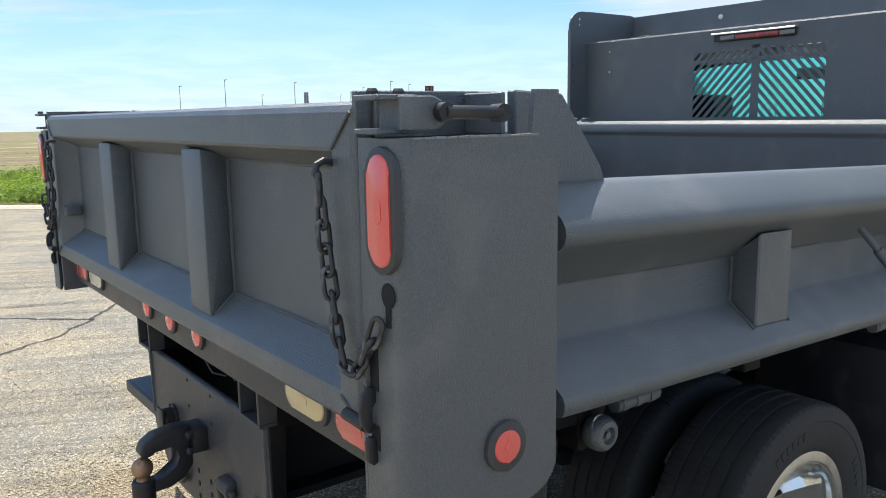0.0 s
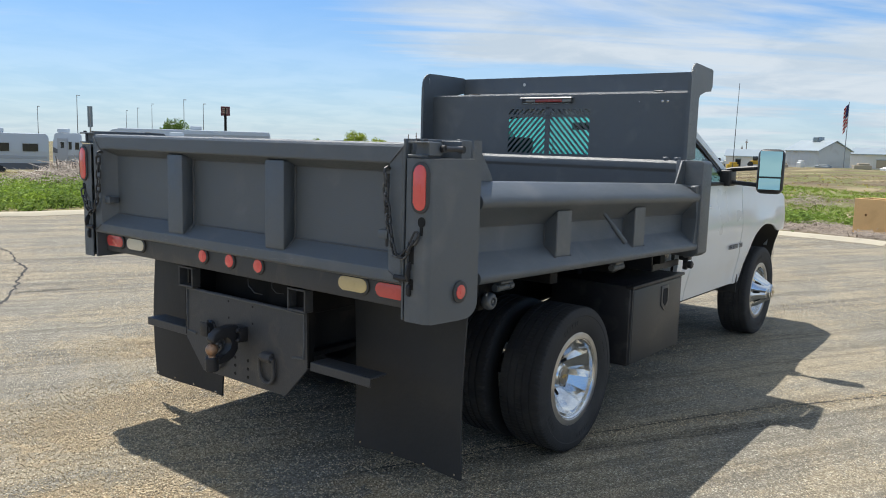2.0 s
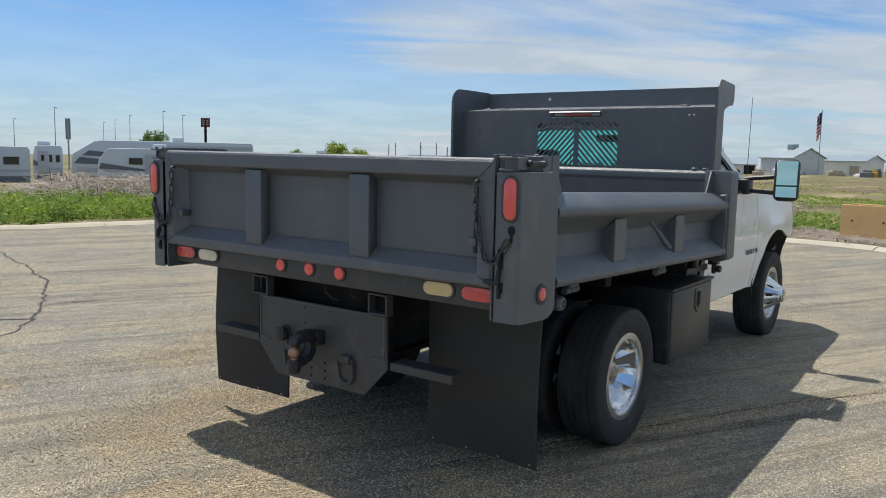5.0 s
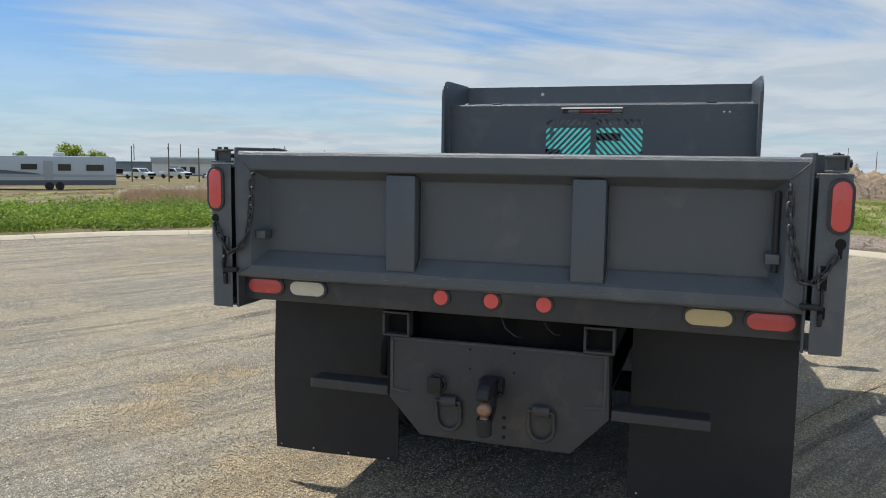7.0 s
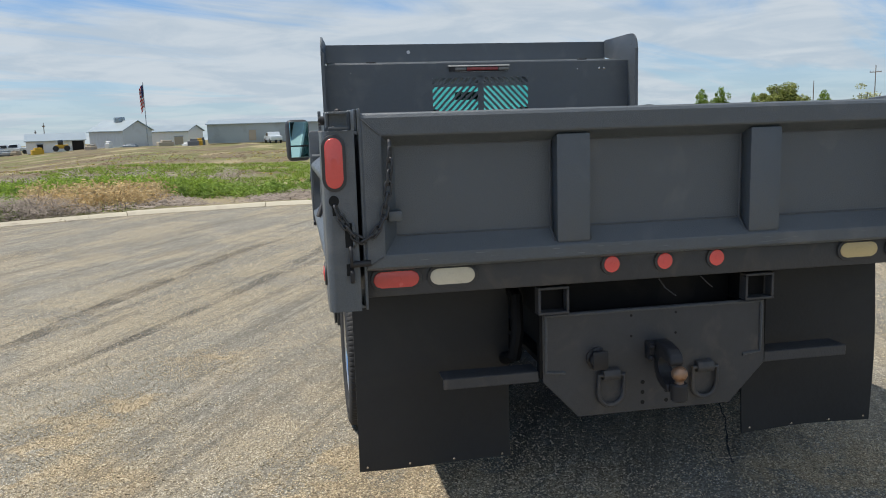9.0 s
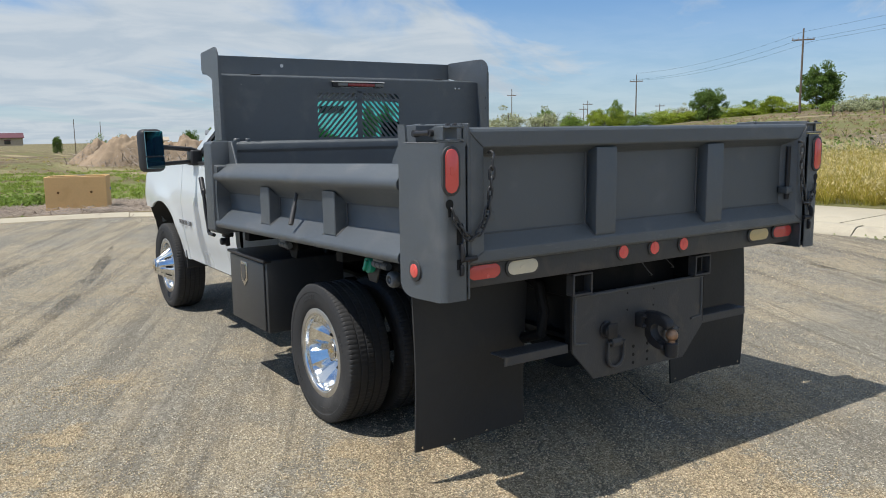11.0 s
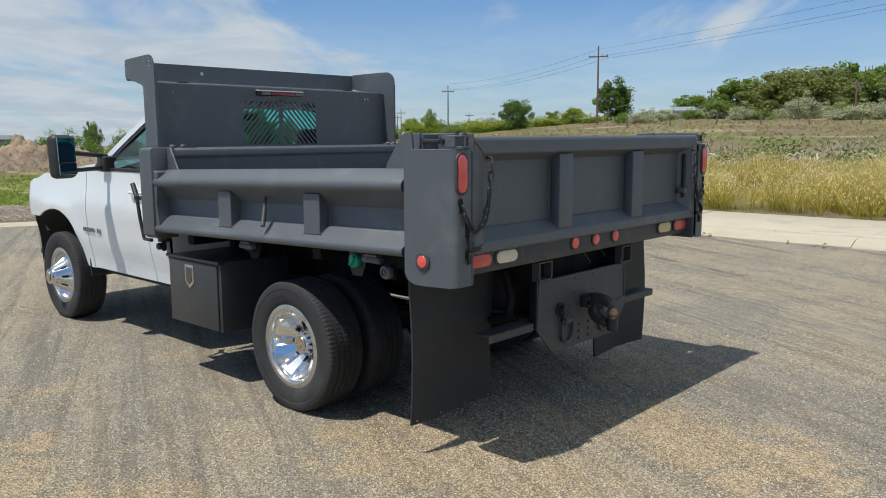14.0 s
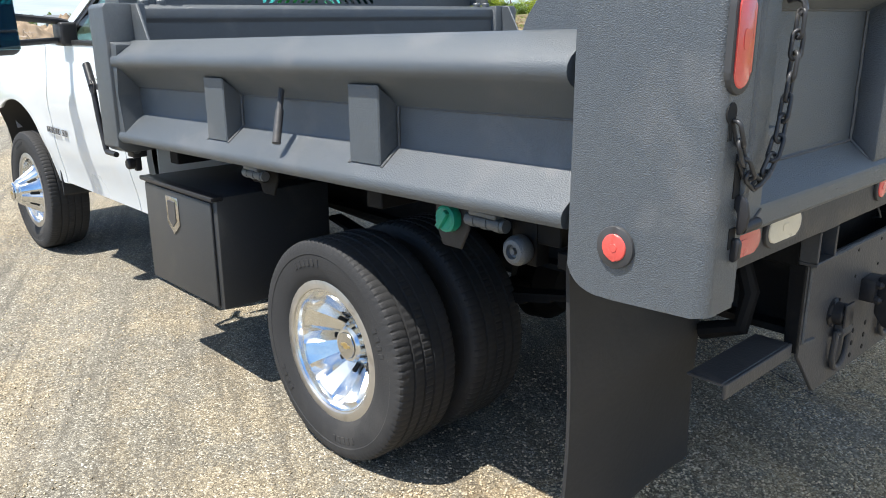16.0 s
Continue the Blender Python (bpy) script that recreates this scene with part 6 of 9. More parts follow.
first = {}
def dress(e, dual, front):
    key = ("front" if front else "rear")
    if "tyre" not in first:
        t = part("tyre", tyre_bm(), RUBBER, e, "black highway tyre", angle=22)
        first["tyre"] = t
    else:
        t = again(first["tyre"], None, e)
    if dual:
        again(first["tyre"], pose(0, -0.318, 0), e, "inner_tyre")
    if key not in first:
        bm, tip = bowl_bm(1 if front else -1)
        r = part("rim", bm, CHROME, e, "chrome eight-spoke wheel cover", m=Matrix.Translation((0, 0.095, 0)), angle=16)
        bm = bmesh.new()
        edge = [(0.214, 0.1090), (0.240, 0.1085), (0.247, 0.1045), (0.247, 0.070), (0.208, 0.070), (0.210, 0.1055)]
        sweep(bm, [[(q * math.cos(t), d, q * math.sin(t)) for q, d in edge] for t in (2 * math.pi * k / 72 for k in range(72))], True, False, loop=True)
        ro = part("rim_edge", bm, RIMDULL, e, "dusty flat rim edge", angle=40)
        bm = bmesh.new()
        spin(bm, [(0, 0), (0.236, 0.0), (0.236, -0.03), (0.0, -0.03)], 40, "y", (0, -0.10, 0))
        d = part("drum", bm, CHASSIS, e)
        bm = bmesh.new()
        for k in range(8):
            t8 = 2 * math.pi * k / 8
            rr = 0.105 if front else 0.092
            box(bm, -(0.028 if front else 0.018), 0.028 if front else 0.018, -0.004, 0.004, -0.010, 0.010, 0.003, 1,
                m=pose(rr * math.cos(t8), (lerp_table(rr, CONE) - 0.023 if front else tip - 0.040) + 0.095, rr * math.sin(t8), 0, -math.degrees(t8), 0) @ pose(0, 0, 0, 0, 0, -58 if front else 42))
        h = part("hand_holes", bm, DARKHOLE, e)
        h["kind"] = "stuff"
        bm = bmesh.new()
        spin(bm, [(0, 0), (0.046, 0), (0.044, 0.003), (0, 0.0035)], 28, "y", (0, tip + 0.0955, 0))
        c = part("hub_cap", bm, BRIGHT, e, "round hub cap")
        bm = bmesh.new()
        box(bm, -0.024, 0.024, tip + 0.098, tip + 0.1005, -0.005, 0.005, 0.001, 1)
        box(bm, -0.009, 0.009, tip + 0.098, tip + 0.101, -0.011, 0.011, 0.001, 1)
        g = part("emblem", bm, GOLD, e, "plain gold emblem")
        bm = bmesh.new()
        for k in range(8):
            t8 = 2 * math.pi * k / 8 + 0.2
            spin(bm, [(0, 0), (0.012, 0), (0.011, 0.012), (0.006, 0.018), (0, 0.019)], 6, "y", (0.066 * math.cos(t8), tip + 0.044, 0.066 * math.sin(t8)))
        b = part("lug_nuts", bm, CHROME, e)
        b["kind"] = "stuff"
        # raised sidewall marks, too worn to read
        bm = bmesh.new()
        for c0, cnt in ((60, 6), (150, 4), (245, 5), (318, 4)):
            for k in range(cnt):
                t = radians(c0 + k * 5.0)
                box(bm, -0.007, 0.007, 0.1205, 0.1240, -0.011, 0.011, 0.0006, 1, m=pose(0.303 * math.cos(t), 0, 0.303 * math.sin(t), 0, -math.degrees(t) + 90, 0))
        s = part("sidewall_lettering", bm, RUBBER, e)
        s["kind"] = "stuff"
        first[key] = (r, d, h, c, g, b, s, ro)
    else:
        for o in first[key]:
            q = again(o, None, e)
            if "kind" in o:
                q["kind"] = o["kind"]


RX, FX = 0.05, 3.50
for s in (1, -1):
    dress(wheel("dual rear wheel with a deep chrome cover", (RX, s * 1.002, 0.377), s, False), True, False)
    dress(wheel("front wheel with a domed chrome cover", (FX, s * 0.872, 0.377), s, True), False, True)

# -- cab
def half_width(x, z):
    w = 0.985
    w -= 0.045 * sstep(0.80, 0.50, z)                      # tuck under
    w -= 0.020 * sstep(1.05, 1.33, z)                      # in towards the belt
    w += 0.012 * math.exp(-((z - 0.98) / 0.10) ** 2)       # shoulder crease
    w -= 0.20 * sstep(4.05, 4.42, x)                       # nose
    d = math.hypot(x - FX, z - 0.40)
    w += 0.012 * math.exp(-((d - 0.56) / 0.09) ** 2) * sstep(2.75, 3.05, x)    # arch flare
    return w


ARCH_R, ARCH_W = 0.555, 0.475
def arch(x):
    q = 1 - ((x - FX) / (ARCH_W if x < FX else ARCH_W + 0.16)) ** 2
    return 0.40 + ARCH_R * q ** 0.42 if q > 0 else 0.0


def side_panel(name, x0, x1, top, floor, s, label, mat=WHITE, nx=40):
    """A pressed body panel as a skin with a folded edge."""
    bm = bmesh.new()
    xs = [x0 + (x1 - x0) * i / nx for i in range(nx + 1)]
    cols = []
    for x in xs:
        zb = max(floor(x), arch(x))
        zt = top(x)
        col = [(x, s * (half_width(x, zb) - 0.022), zb + 0.006), (x, s * (half_width(x, zb) - 0.006), zb)]
        for k in range(15):
            z = zb + (zt - zb) * (k / 14)
            col.append((x, s * half_width(x, z), max(z, zb + 0.004)))
        cols.append(col)
    a = [(p[0] + 0.004, p[1] - s * 0.03, p[2]) for p in cols[0]]
    b = [(p[0] - 0.004, p[1] - s * 0.03, p[2]) for p in cols[-1]]
    sweep(bm, [a] + cols + [b], False, False)
    return part(name, bm, mat, truck, label, angle=30)


def fender_top(x):
    return lerp_table(x, [(2.90, 1.292), (3.3, 1.285), (3.7, 1.258), (3.95, 1.205), (4.2, 1.11), (4.42, 1.00)])


def belt(x):
    return 1.318


for s in (1, -1):
    side_panel("front_fender", 2.905, 4.40, fender_top, lambda x: 0.50 if x < 3.5 else 0.872, s, "white front fender over a dark wheel arch", nx=60)
    side_panel("door", 1.885, 2.897, belt, lambda x: 0.505, s, "white cab door with a shut line")
    side_panel("cab_corner", 1.64, 1.878, belt, lambda x: 0.505, s, "white rear cab corner", nx=10)
    # wheel well
    bm = bmesh.new()
    ri = []
    for t in (math.pi * k / 24 for k in range(25)):
        x, z = FX + (0.735 if t < math.pi / 2 else 0.53) * math.copysign(abs(math.cos(t)) ** 0.7, math.cos(t)), 0.42 + 0.56 * math.sin(t) ** 0.7
        w = half_width(x, 0.75) - 0.030
        ri.append([(x, s * w, z), (x, s * 0.50, z), (x + 0.012 * math.cos(t), s * 0.50, z + 0.012), (x + 0.012 * math.cos(t), s * w, z + 0.012)])
    sweep(bm, ri, True, True)
    part("wheel_well", bm, CABIN, truck, "black wheel well liner")
    # upper door frame and pillars
    bm = bmesh.new()
    P = [(2.80, 0.935, 1.318), (2.60, 0.905, 1.432), (2.40, 0.872, 1.552), (2.20, 0.835, 1.672), (2.05, 0.805, 1.758), (1.93, 0.780, 1.812), (1.78, 0.765, 1.835), (1.66, 0.762, 1.832)]
    ri = []
    for i, (x, y, z) in enumerate(P):
        ri.append([(x + 0.028, s * (y - 0.035), z + 0.030), (x, s * (y + 0.012), z + 0.012), (x - 0.014, s * (y + 0.014), z - 0.030), (x - 0.010, s * (y - 0.03), z - 0.030)])
    sweep(bm, ri, True, True)
    part("a_pillar", bm, WHITE, truck, "white windscreen pillar running into the roof rail", angle=50)
    bm = bmesh.new()
    ri = [[(p[0] - 0.028, s * (p[1] + 0.006), p[2] - 0.026), (p[0] - 0.044, s * (p[1] + 0.010), p[2] - 0.046), (p[0] - 0.044, s * (p[1] - 0.02), p[2] - 0.046), (p[0] - 0.028, s * (p[1] - 0.02), p[2] - 0.026)] for p in P]
    sweep(bm, ri, True, True)
    part("window_seal", bm, PLASTIC, truck, "black window seal", angle=50)
    bm = bmesh.new()
    prism(bm, [(1.655, 1.31), (1.865, 1.31), (1.845, 1.83), (1.660, 1.845)], "y", s * 0.80, s * 0.83, 0.004, 1)
    bmesh.ops.transform(bm, matrix=Matrix(((1, 0, 0, 0), (0, 1, -0.30 * s, 0.395 * s + 0.125 * s), (0, 0, 1, 0), (0, 0, 0, 1))), verts=bm.verts)
    part("b_pillar", bm, WHITE, truck, "white rear pillar")
    bm = bmesh.new()
    q = [(1.86, 0.938, 1.322), (2.72, 0.938, 1.322), (2.42, 0.868, 1.525), (2.06, 0.792, 1.735), (1.86, 0.775, 1.790)]
    f = [bm.verts.new((x, s * y, z)) for x, y, z in q]
    g = [bm.verts.new((x, s * (y - 0.005), z)) for x, y, z in q]
    bm.faces.new(f); bm.faces.new(g[::-1])
    for i in range(5):
        bm.faces.new((f[i], f[(i + 1) % 5], g[(i + 1) % 5], g[i]))
    glass = part("side_window", bm, GLASS, truck, "tinted side window", angle=5)
    glass.visible_shadow = False
    bm = bmesh.new()
    box(bm, 1.87, 2.80, min(s * 0.928, s * 0.972), max(s * 0.928, s * 0.972), 1.306, 1.330, 0.005, 2)
    part("belt_moulding", bm, PLASTIC, truck, "black belt moulding")
    # sail panel and towing mirror
    bm = bmesh.new()
    prism(bm, [(2.82, 1.315), (2.50, 1.315), (2.505, 1.36), (2.60, 1.43)], "y", s * 0.925, s * 0.958, 0.005, 2)
    part("mirror_sail", bm, PLASTIC, truck, "black mirror mount in the window corner")
    bm = bmesh.new()
    box(bm, 2.47, 2.60, min(s * 0.93, s * 1.015), max(s * 0.93, s * 1.015), 1.300, 1.420, 0.014, 3)
    tube(bm, [(2.53, s * 0.96, 1.415), (2.53, s * 1.00, 1.425), (2.52, s * 1.23, 1.448)], 0.018, 10)
    tube(bm, [(2.53, s * 0.99, 1.330), (2.52, s * 1.23, 1.318)], 0.016, 10)
    mir = part("towing_mirror", bm, PLASTIC, truck, "tall black towing mirror on two arms")
    bm = bmesh.new()
    box(bm, 2.484, 2.600, min(s * 1.196, s * 1.378), max(s * 1.196, s * 1.378), 1.262, 1.585, 0.042, 5)
    turn = Matrix.Translation((2.50, s * 1.29, 1.42)) @ pose(0, 0, 0, 0, 3 if s > 0 else 5, 15 if s > 0 else 12) @ Matrix.Translation((-2.50, -s * 1.29, -1.42))
    part("housing", bm, PLASTIC, mir, m=turn)
    for z0, z1 in ((1.382, 1.566), (1.288, 1.372)):
        bm = bmesh.new()
        box(bm, 2.480, 2.4855, min(s * 1.213, s * 1.362), max(s * 1.213, s * 1.362), z0, z1, 0.002, 1)
        part("mirror_pane", bm, MIRROR, mir, "mirror glass", m=turn)
    # door handle
    bm = bmesh.new()
    tube(bm, [(1.95, s * 0.985, 1.155), (1.97, s * 1.012, 1.158), (2.10, s * 1.012, 1.160), (2.12, s * 0.985, 1.158)], 0.012, 10)
    part("door_handle", bm, WHITE, truck)
    # model badge: worn lettering in plain bars
    bm = bmesh.new()
    x0 = 2.958 if s > 0 else 2.612
    box(bm, x0, x0 + 0.014, min(s * 0.992, s * 0.999), max(s * 0.992, s * 0.999), 0.808, 0.842, 0.003, 1)
    for k in range(8):
        if k != 5:
            xk = 2.935 - 0.037 * k if s > 0 else 2.650 + 0.037 * k
            y0, y1 = min(s * 0.992, s * 0.9985), max(s * 0.992, s * 0.9985)
            box(bm, xk - 0.013, xk + 0.013, y0, y1, 0.807, 0.814, 0.0012, 1)
            box(bm, xk - 0.013, xk + 0.013, y0, y1, 0.835, 0.842, 0.0012, 1)
            box(bm, xk - (0.013 if k % 2 else 0.003), xk + (0.013 if k % 3 else 0.003), y0, y1, 0.815, 0.834, 0.0012, 1)
    part("badge", bm, BADGE, truck, "dark raised lettering on the lower door")["kind"] = "stuff"
    # black liner ahead of the wheel, and the bright bumper that wraps round to it
    bm = bmesh.new()
    w = half_width(4.27, 0.75) - 0.006
    box(bm, 4.222, 4.30, min(s * 0.50, s * w), max(s * 0.50, s * w), 0.475, 0.93, 0.012, 2)
    part("arch_liner", bm, CABIN, truck, "black liner ahead of the wheel")
    bm = bmesh.new()
    ri = []
    for z, d in ((0.462, -0.055), (0.475, -0.030), (0.53, -0.004), (0.62, 0.008), (0.71, 0.004), (0.72, -0.010), (0.735, -0.010), (0.745, 0.0), (0.83, -0.008), (0.862, -0.022), (0.868, -0.045)):
        w = half_width(4.27, 0.75) + d
        ri.append([(4.245, s * (w - 0.016), z), (4.252, s * (w - 0.003), z), (4.285, s * w, z), (4.325, s * (w - 0.018), z), (4.36, s * (w - 0.06), z), (4.375, s * (w - 0.13), z), (4.36, s * (w - 0.14), z), (4.33, s * (w - 0.07), z)])
    sweep(bm, ri, True, True)
    part("bumper_end", bm, CHROME, truck, "bright bumper end wrapping round ahead of the wheel", angle=40)
    # rocker and cab mount
    bm = bmesh.new()
    box(bm, 1.66, 2.90, min(s * 0.70, s * 0.85), max(s * 0.70, s * 0.85), 0.45, 0.53, 0.01, 2)
    part("rocker", bm, CABIN, truck)
# -- front bumper
bm = bmesh.new()
ri = []
for z, lift in ((0.46, 0.0), (0.50, 0.02), (0.62, 0.03), (0.70, 0.015), (0.71, -0.01)):
    ri.append([(4.36 + lift - 0.07 * abs(t) ** 3.2, 0.80 * t, z) for t in (-1, -0.9, -0.75, -0.5, -0.25, 0, 0.25, 0.5, 0.75, 0.9, 1)])
sweep(bm, ri, False, False)
part("front_bumper", bm, BRIGHT, truck, "bright front bumper")
# hood, cowl, nose
bm = bmesh.new()
ri = []
for x in [2.82 + 1.58 * i / 24 for i in range(25)]:
    zt = fender_top(max(x, 2.91))
    row = []
    for t in [-1 + 2 * k / 16 for k in range(17)]:
        hw = half_width(x, zt) - 0.012
        bulge = 0.055 * (1 - t * t) + 0.035 * sstep(0.80, 0.55, abs(t))
        row.append((x, hw * t, zt + bulge - 0.05 * sstep(4.25, 4.42, x)))
    ri.append(row)
sweep(bm, ri, False, False)
part("hood", bm, WHITE, truck, "white domed hood", angle=50)
bm = bmesh.new()
ri = []
for z in (0.70, 0.82, 0.92, 0.99, 1.02):
    ri.append([(4.39 - 0.22 * abs(t) ** 3 - (0.03 if z > 1.0 else 0), (half_width(4.39, z) + 0.05) * t, z) for t in (-1, -0.8, -0.5, 0, 0.5, 0.8, 1)])
sweep(bm, ri, False, False)
part("nose", bm, WHITE, truck, "plain white nose panel")
# roof
bm = bmesh.new()
ri = []
for x, z, w in ((1.645, 1.835, 0.765), (1.70, 1.852, 0.775), (1.85, 1.862, 0.785), (1.97, 1.852, 0.795), (2.05, 1.825, 0.805)):
    ri.append([(x, w * t, z - 0.035 * t * t * t * t - 0.008 * t * t) for t in [-1 + 2 * k / 12 for k in range(13)]])
top = [[Vector(p) for p in r] for r in ri]
sweep(bm, top, False, False)
part("roof", bm, WHITE, truck, "white cab roof", angle=50)
bm = bmesh.new()
sweep(bm, [[(x, y, z - 0.03) for x, y, z in r] for r in top], False, False)
part("headliner", bm, CABIN, truck)
# windscreen, rear wall with its window
bm = bmesh.new()
ri = []
for f in (0, 0.25, 0.5, 0.75, 1):
    x0, z0, w = 2.83 - 0.78 * f, 1.325 + 0.50 * f, 0.905 - 0.10 * f
    ri.append([(x0 - 0.10 * t * t, w * t, z0) for t in (-1, -0.6, -0.2, 0.2, 0.6, 1)])
sweep(bm, ri, False, False)
ws = part("windscreen", bm, SHIELDGLASS, truck, "raked green-tinted windscreen", angle=60)
ws.visible_shadow = False
bm = bmesh.new()
for y0, y1, z0, z1 in ((-0.93, 0.93, 0.52, 1.36), (-0.78, -0.66, 1.36, 1.83), (0.66, 0.78, 1.36, 1.83), (-0.66, 0.66, 1.77, 1.83)):
    box(bm, 1.640, 1.652, y0, y1, z0, z1)
part("cab_back", bm, WHITE, truck, "white rear cab wall")
bm = bmesh.new()
box(bm, 1.643, 1.648, -0.66, 0.66, 1.36, 1.77)
rg = part("rear_window", bm, REARGLASS, truck, "green-tinted rear window behind the headboard slots", angle=5)
rg.visible_shadow = False
# inside
bm = bmesh.new()
box(bm, 1.655, 2.95, -0.932, 0.932, 0.525, 0.60, 0.01)
part("cab_floor", bm, CABIN, truck)
bm = bmesh.new()
prism(bm, [(2.50, 1.20), (2.48, 1.10), (2.52, 0.70), (2.90, 0.60), (2.95, 1.31), (2.62, 1.315)], "y", -0.90, 0.90, 0.02, 2)
part("dashboard", bm, CABIN, truck, "dark dashboard")
for y in (0.42, -0.42):
    bm = bmesh.new()
    prism(bm, [(1.80, 0.72), (2.32, 0.76), (2.34, 0.88), (1.96, 0.90), (1.84, 1.40), (1.72, 1.40), (1.72, 0.9)], "y", y - 0.25, y + 0.25, 0.04, 3)
    st = part("seat", bm, SEAT, truck, "grey cloth seat")
    bm = bmesh.new()
    box(bm, 1.70, 1.80, y - 0.14, y + 0.14, 1.44, 1.62, 0.035, 3)
    tube(bm, [(1.76, y - 0.06, 1.38), (1.76, y - 0.06, 1.46)], 0.008, 8)
    tube(bm, [(1.76, y + 0.06, 1.38), (1.76, y + 0.06, 1.46)], 0.008, 8)
    part("headrest", bm, SEAT, st)
bm = bmesh.new()
cw = Vector((2.36, 0.40, 1.24))
tube(bm, [cw + Vector((0.19 * math.cos(t) * 0.35, 0.19 * math.sin(t), 0.19 * math.cos(t) * 0.93)) for t in (2 * math.pi * k / 28 for k in range(28))], 0.014, 8, loop=True)
tube(bm, [cw + Vector((0, -0.18, 0)), cw + Vector((0.03, 0, -0.02)), cw + Vector((0, 0.18, 0))], 0.014, 8)
tube(bm, [cw, cw + Vector((0.25, 0, -0.10))], 0.025, 8)
part("steering_wheel", bm, CABIN, truck, "black steering wheel")
bm = bmesh.new()
box(bm, 2.06, 2.085, -0.11, 0.11, 1.69, 1.75, 0.01, 2)
part("inner_mirror", bm, PLASTIC, truck)
# aerial
bm = bmesh.new()
spin(bm, [(0, 0), (0.016, 0), (0.012, 0.02), (0.006, 0.04), (0, 0.04)], 12, "z", (3.02, -0.84, 1.315))
tube(bm, [(3.02, -0.84, 1.34), (3.03, -0.84, 1.70), (3.045, -0.84, 2.10)], 0.0032, 6, taper=0.0018)
part("aerial", bm, PLASTIC, truck, "thin black whip aerial")

# ---- the field and what stands beyond it ----
EYE_A, EYE_B, EYE_C = (-3.9, -3.3), (-3.9, 1.2), (-3.6, 3.7)


def far_at(eye, deg, dist):
    return eye[0] + dist * math.cos(radians(deg)), eye[1] + dist * math.sin(radians(deg))


def el_z(deg, dist):
    return 1.56 + dist * math.tan(radians(deg))


# -- small leaves and blades as arrays
def blades(n, place, height, width, lean, seed):
    """Bent grass blades: place(rng, n) gives x, y; returns vertices and triangles."""
    r = np.random.RandomState(seed)
    x, y = place(r, n)
    z = np.array([ground_z(a, b) for a, b in zip(x, y)]) - 0.01
    h = height(r, n, x, y)
    w = width * (0.6 + 0.8 * r.rand(n))
    t = r.rand(n) * 2 * np.pi
    dx, dy = np.cos(t), np.sin(t)
    k = lean * (0.3 + r.rand(n)) * h
    b = np.stack([x, y, z], 1)
    side = np.stack([-dy, dx, 0 * x], 1) * w[:, None] / 2
    fwd = np.stack([dx, dy, 0 * x], 1)
    up = np.array([0, 0, 1.0])
    mid = b + fwd * (k * 0.35)[:, None] + up * (h * 0.62)[:, None]
    tip = b + fwd * k[:, None] + up * h[:, None]
    V = np.stack([b - side, b + side, mid + side * 0.8, mid - side * 0.8, tip], 1).reshape(-1, 3)
    o = np.arange(n)[:, None] * 5
    F = np.concatenate([o + np.array([[0, 1, 2]]), o + np.array([[0, 2, 3]]), o + np.array([[3, 2, 4]])])
    return V, F


def leaves(P, size, seed, flat=0.5):
    """Diamond leaves at points P, turned at random."""
    r = np.random.RandomState(seed)
    n = len(P)
    a = r.normal(size=(n, 3)); a[:, 2] *= 1 - flat
    a /= np.linalg.norm(a, axis=1)[:, None]
    c = r.normal(size=(n, 3))
    b = np.cross(a, c); b /= np.linalg.norm(b, axis=1)[:, None]
    s = (size * (0.6 + 0.8 * r.rand(n)))[:, None]
    V = np.stack([P - a * s, P + b * s * 0.45, P + a * s, P - b * s * 0.45], 1).reshape(-1, 3)
    F = np.arange(n)[:, None] * 4 + np.array([[0, 1, 2, 3]])
    return V, F


def stuff(name, V, F, mat, label, category):
    ob = new(name, np_mesh(name, V, F, mat))
    return tagged(ob, label, category, kind="stuff")


def ring_place(a0, a1, d0, d1, power=1.0, patchy=0.0, seed=0):
    """Scatter over a sector outside the kerb, by angle and distance from it."""
    def f(r, n):
        xs, ys = [], []
        while sum(len(q) for q in xs) < n:
            m = n * 2
            a = a0 + (a1 - a0) * r.rand(m)
            d = d0 + (d1 - d0) * r.rand(m) ** power
            rad = np.array([kerb_r(t) for t in a]) + d
            x, y = CX + rad * np.cos(np.radians(a)), CY + rad * np.sin(np.radians(a))
            if patchy:
                v = np.array([noise.noise(Vector((p * 0.45, q * 0.45, 11.0 + seed))) for p, q in zip(x, y)])
                keep = v + 0.35 * r.rand(m) > patchy
                x, y = x[keep], y[keep]
            xs.append(x); ys.append(y)
        return np.concatenate(xs)[:n], np.concatenate(ys)[:n]
    return f


def hgt(lo, hi):
    return lambda r, n, x, y: lo + (hi - lo) * r.rand(n) * (0.75 + 0.5 * np.array([noise.noise(Vector((a * 0.5, b * 0.5, 2.0))) for a, b in zip(x, y)]))


def weed_clumps(n, place, size, height, seed, per=54):
    """Low leafy clumps: mounds of small leaves on short stems."""
    r = np.random.RandomState(seed)
    x, y = place(r, n)
    P = []
    for a, b in zip(x, y):
        s = size * (0.5 + r.rand())
        h = height * (0.5 + 0.9 * r.rand())
        q = r.normal(size=(per, 3))
        q /= np.linalg.norm(q, axis=1)[:, None]
        q *= (0.45 + 0.55 * r.rand(per))[:, None]
        q[:, 2] = np.abs(q[:, 2]) * h
        q[:, :2] *= s
        P.append(q + np.array([a, b, ground_z(a, b)]))
    return np.concatenate(P)


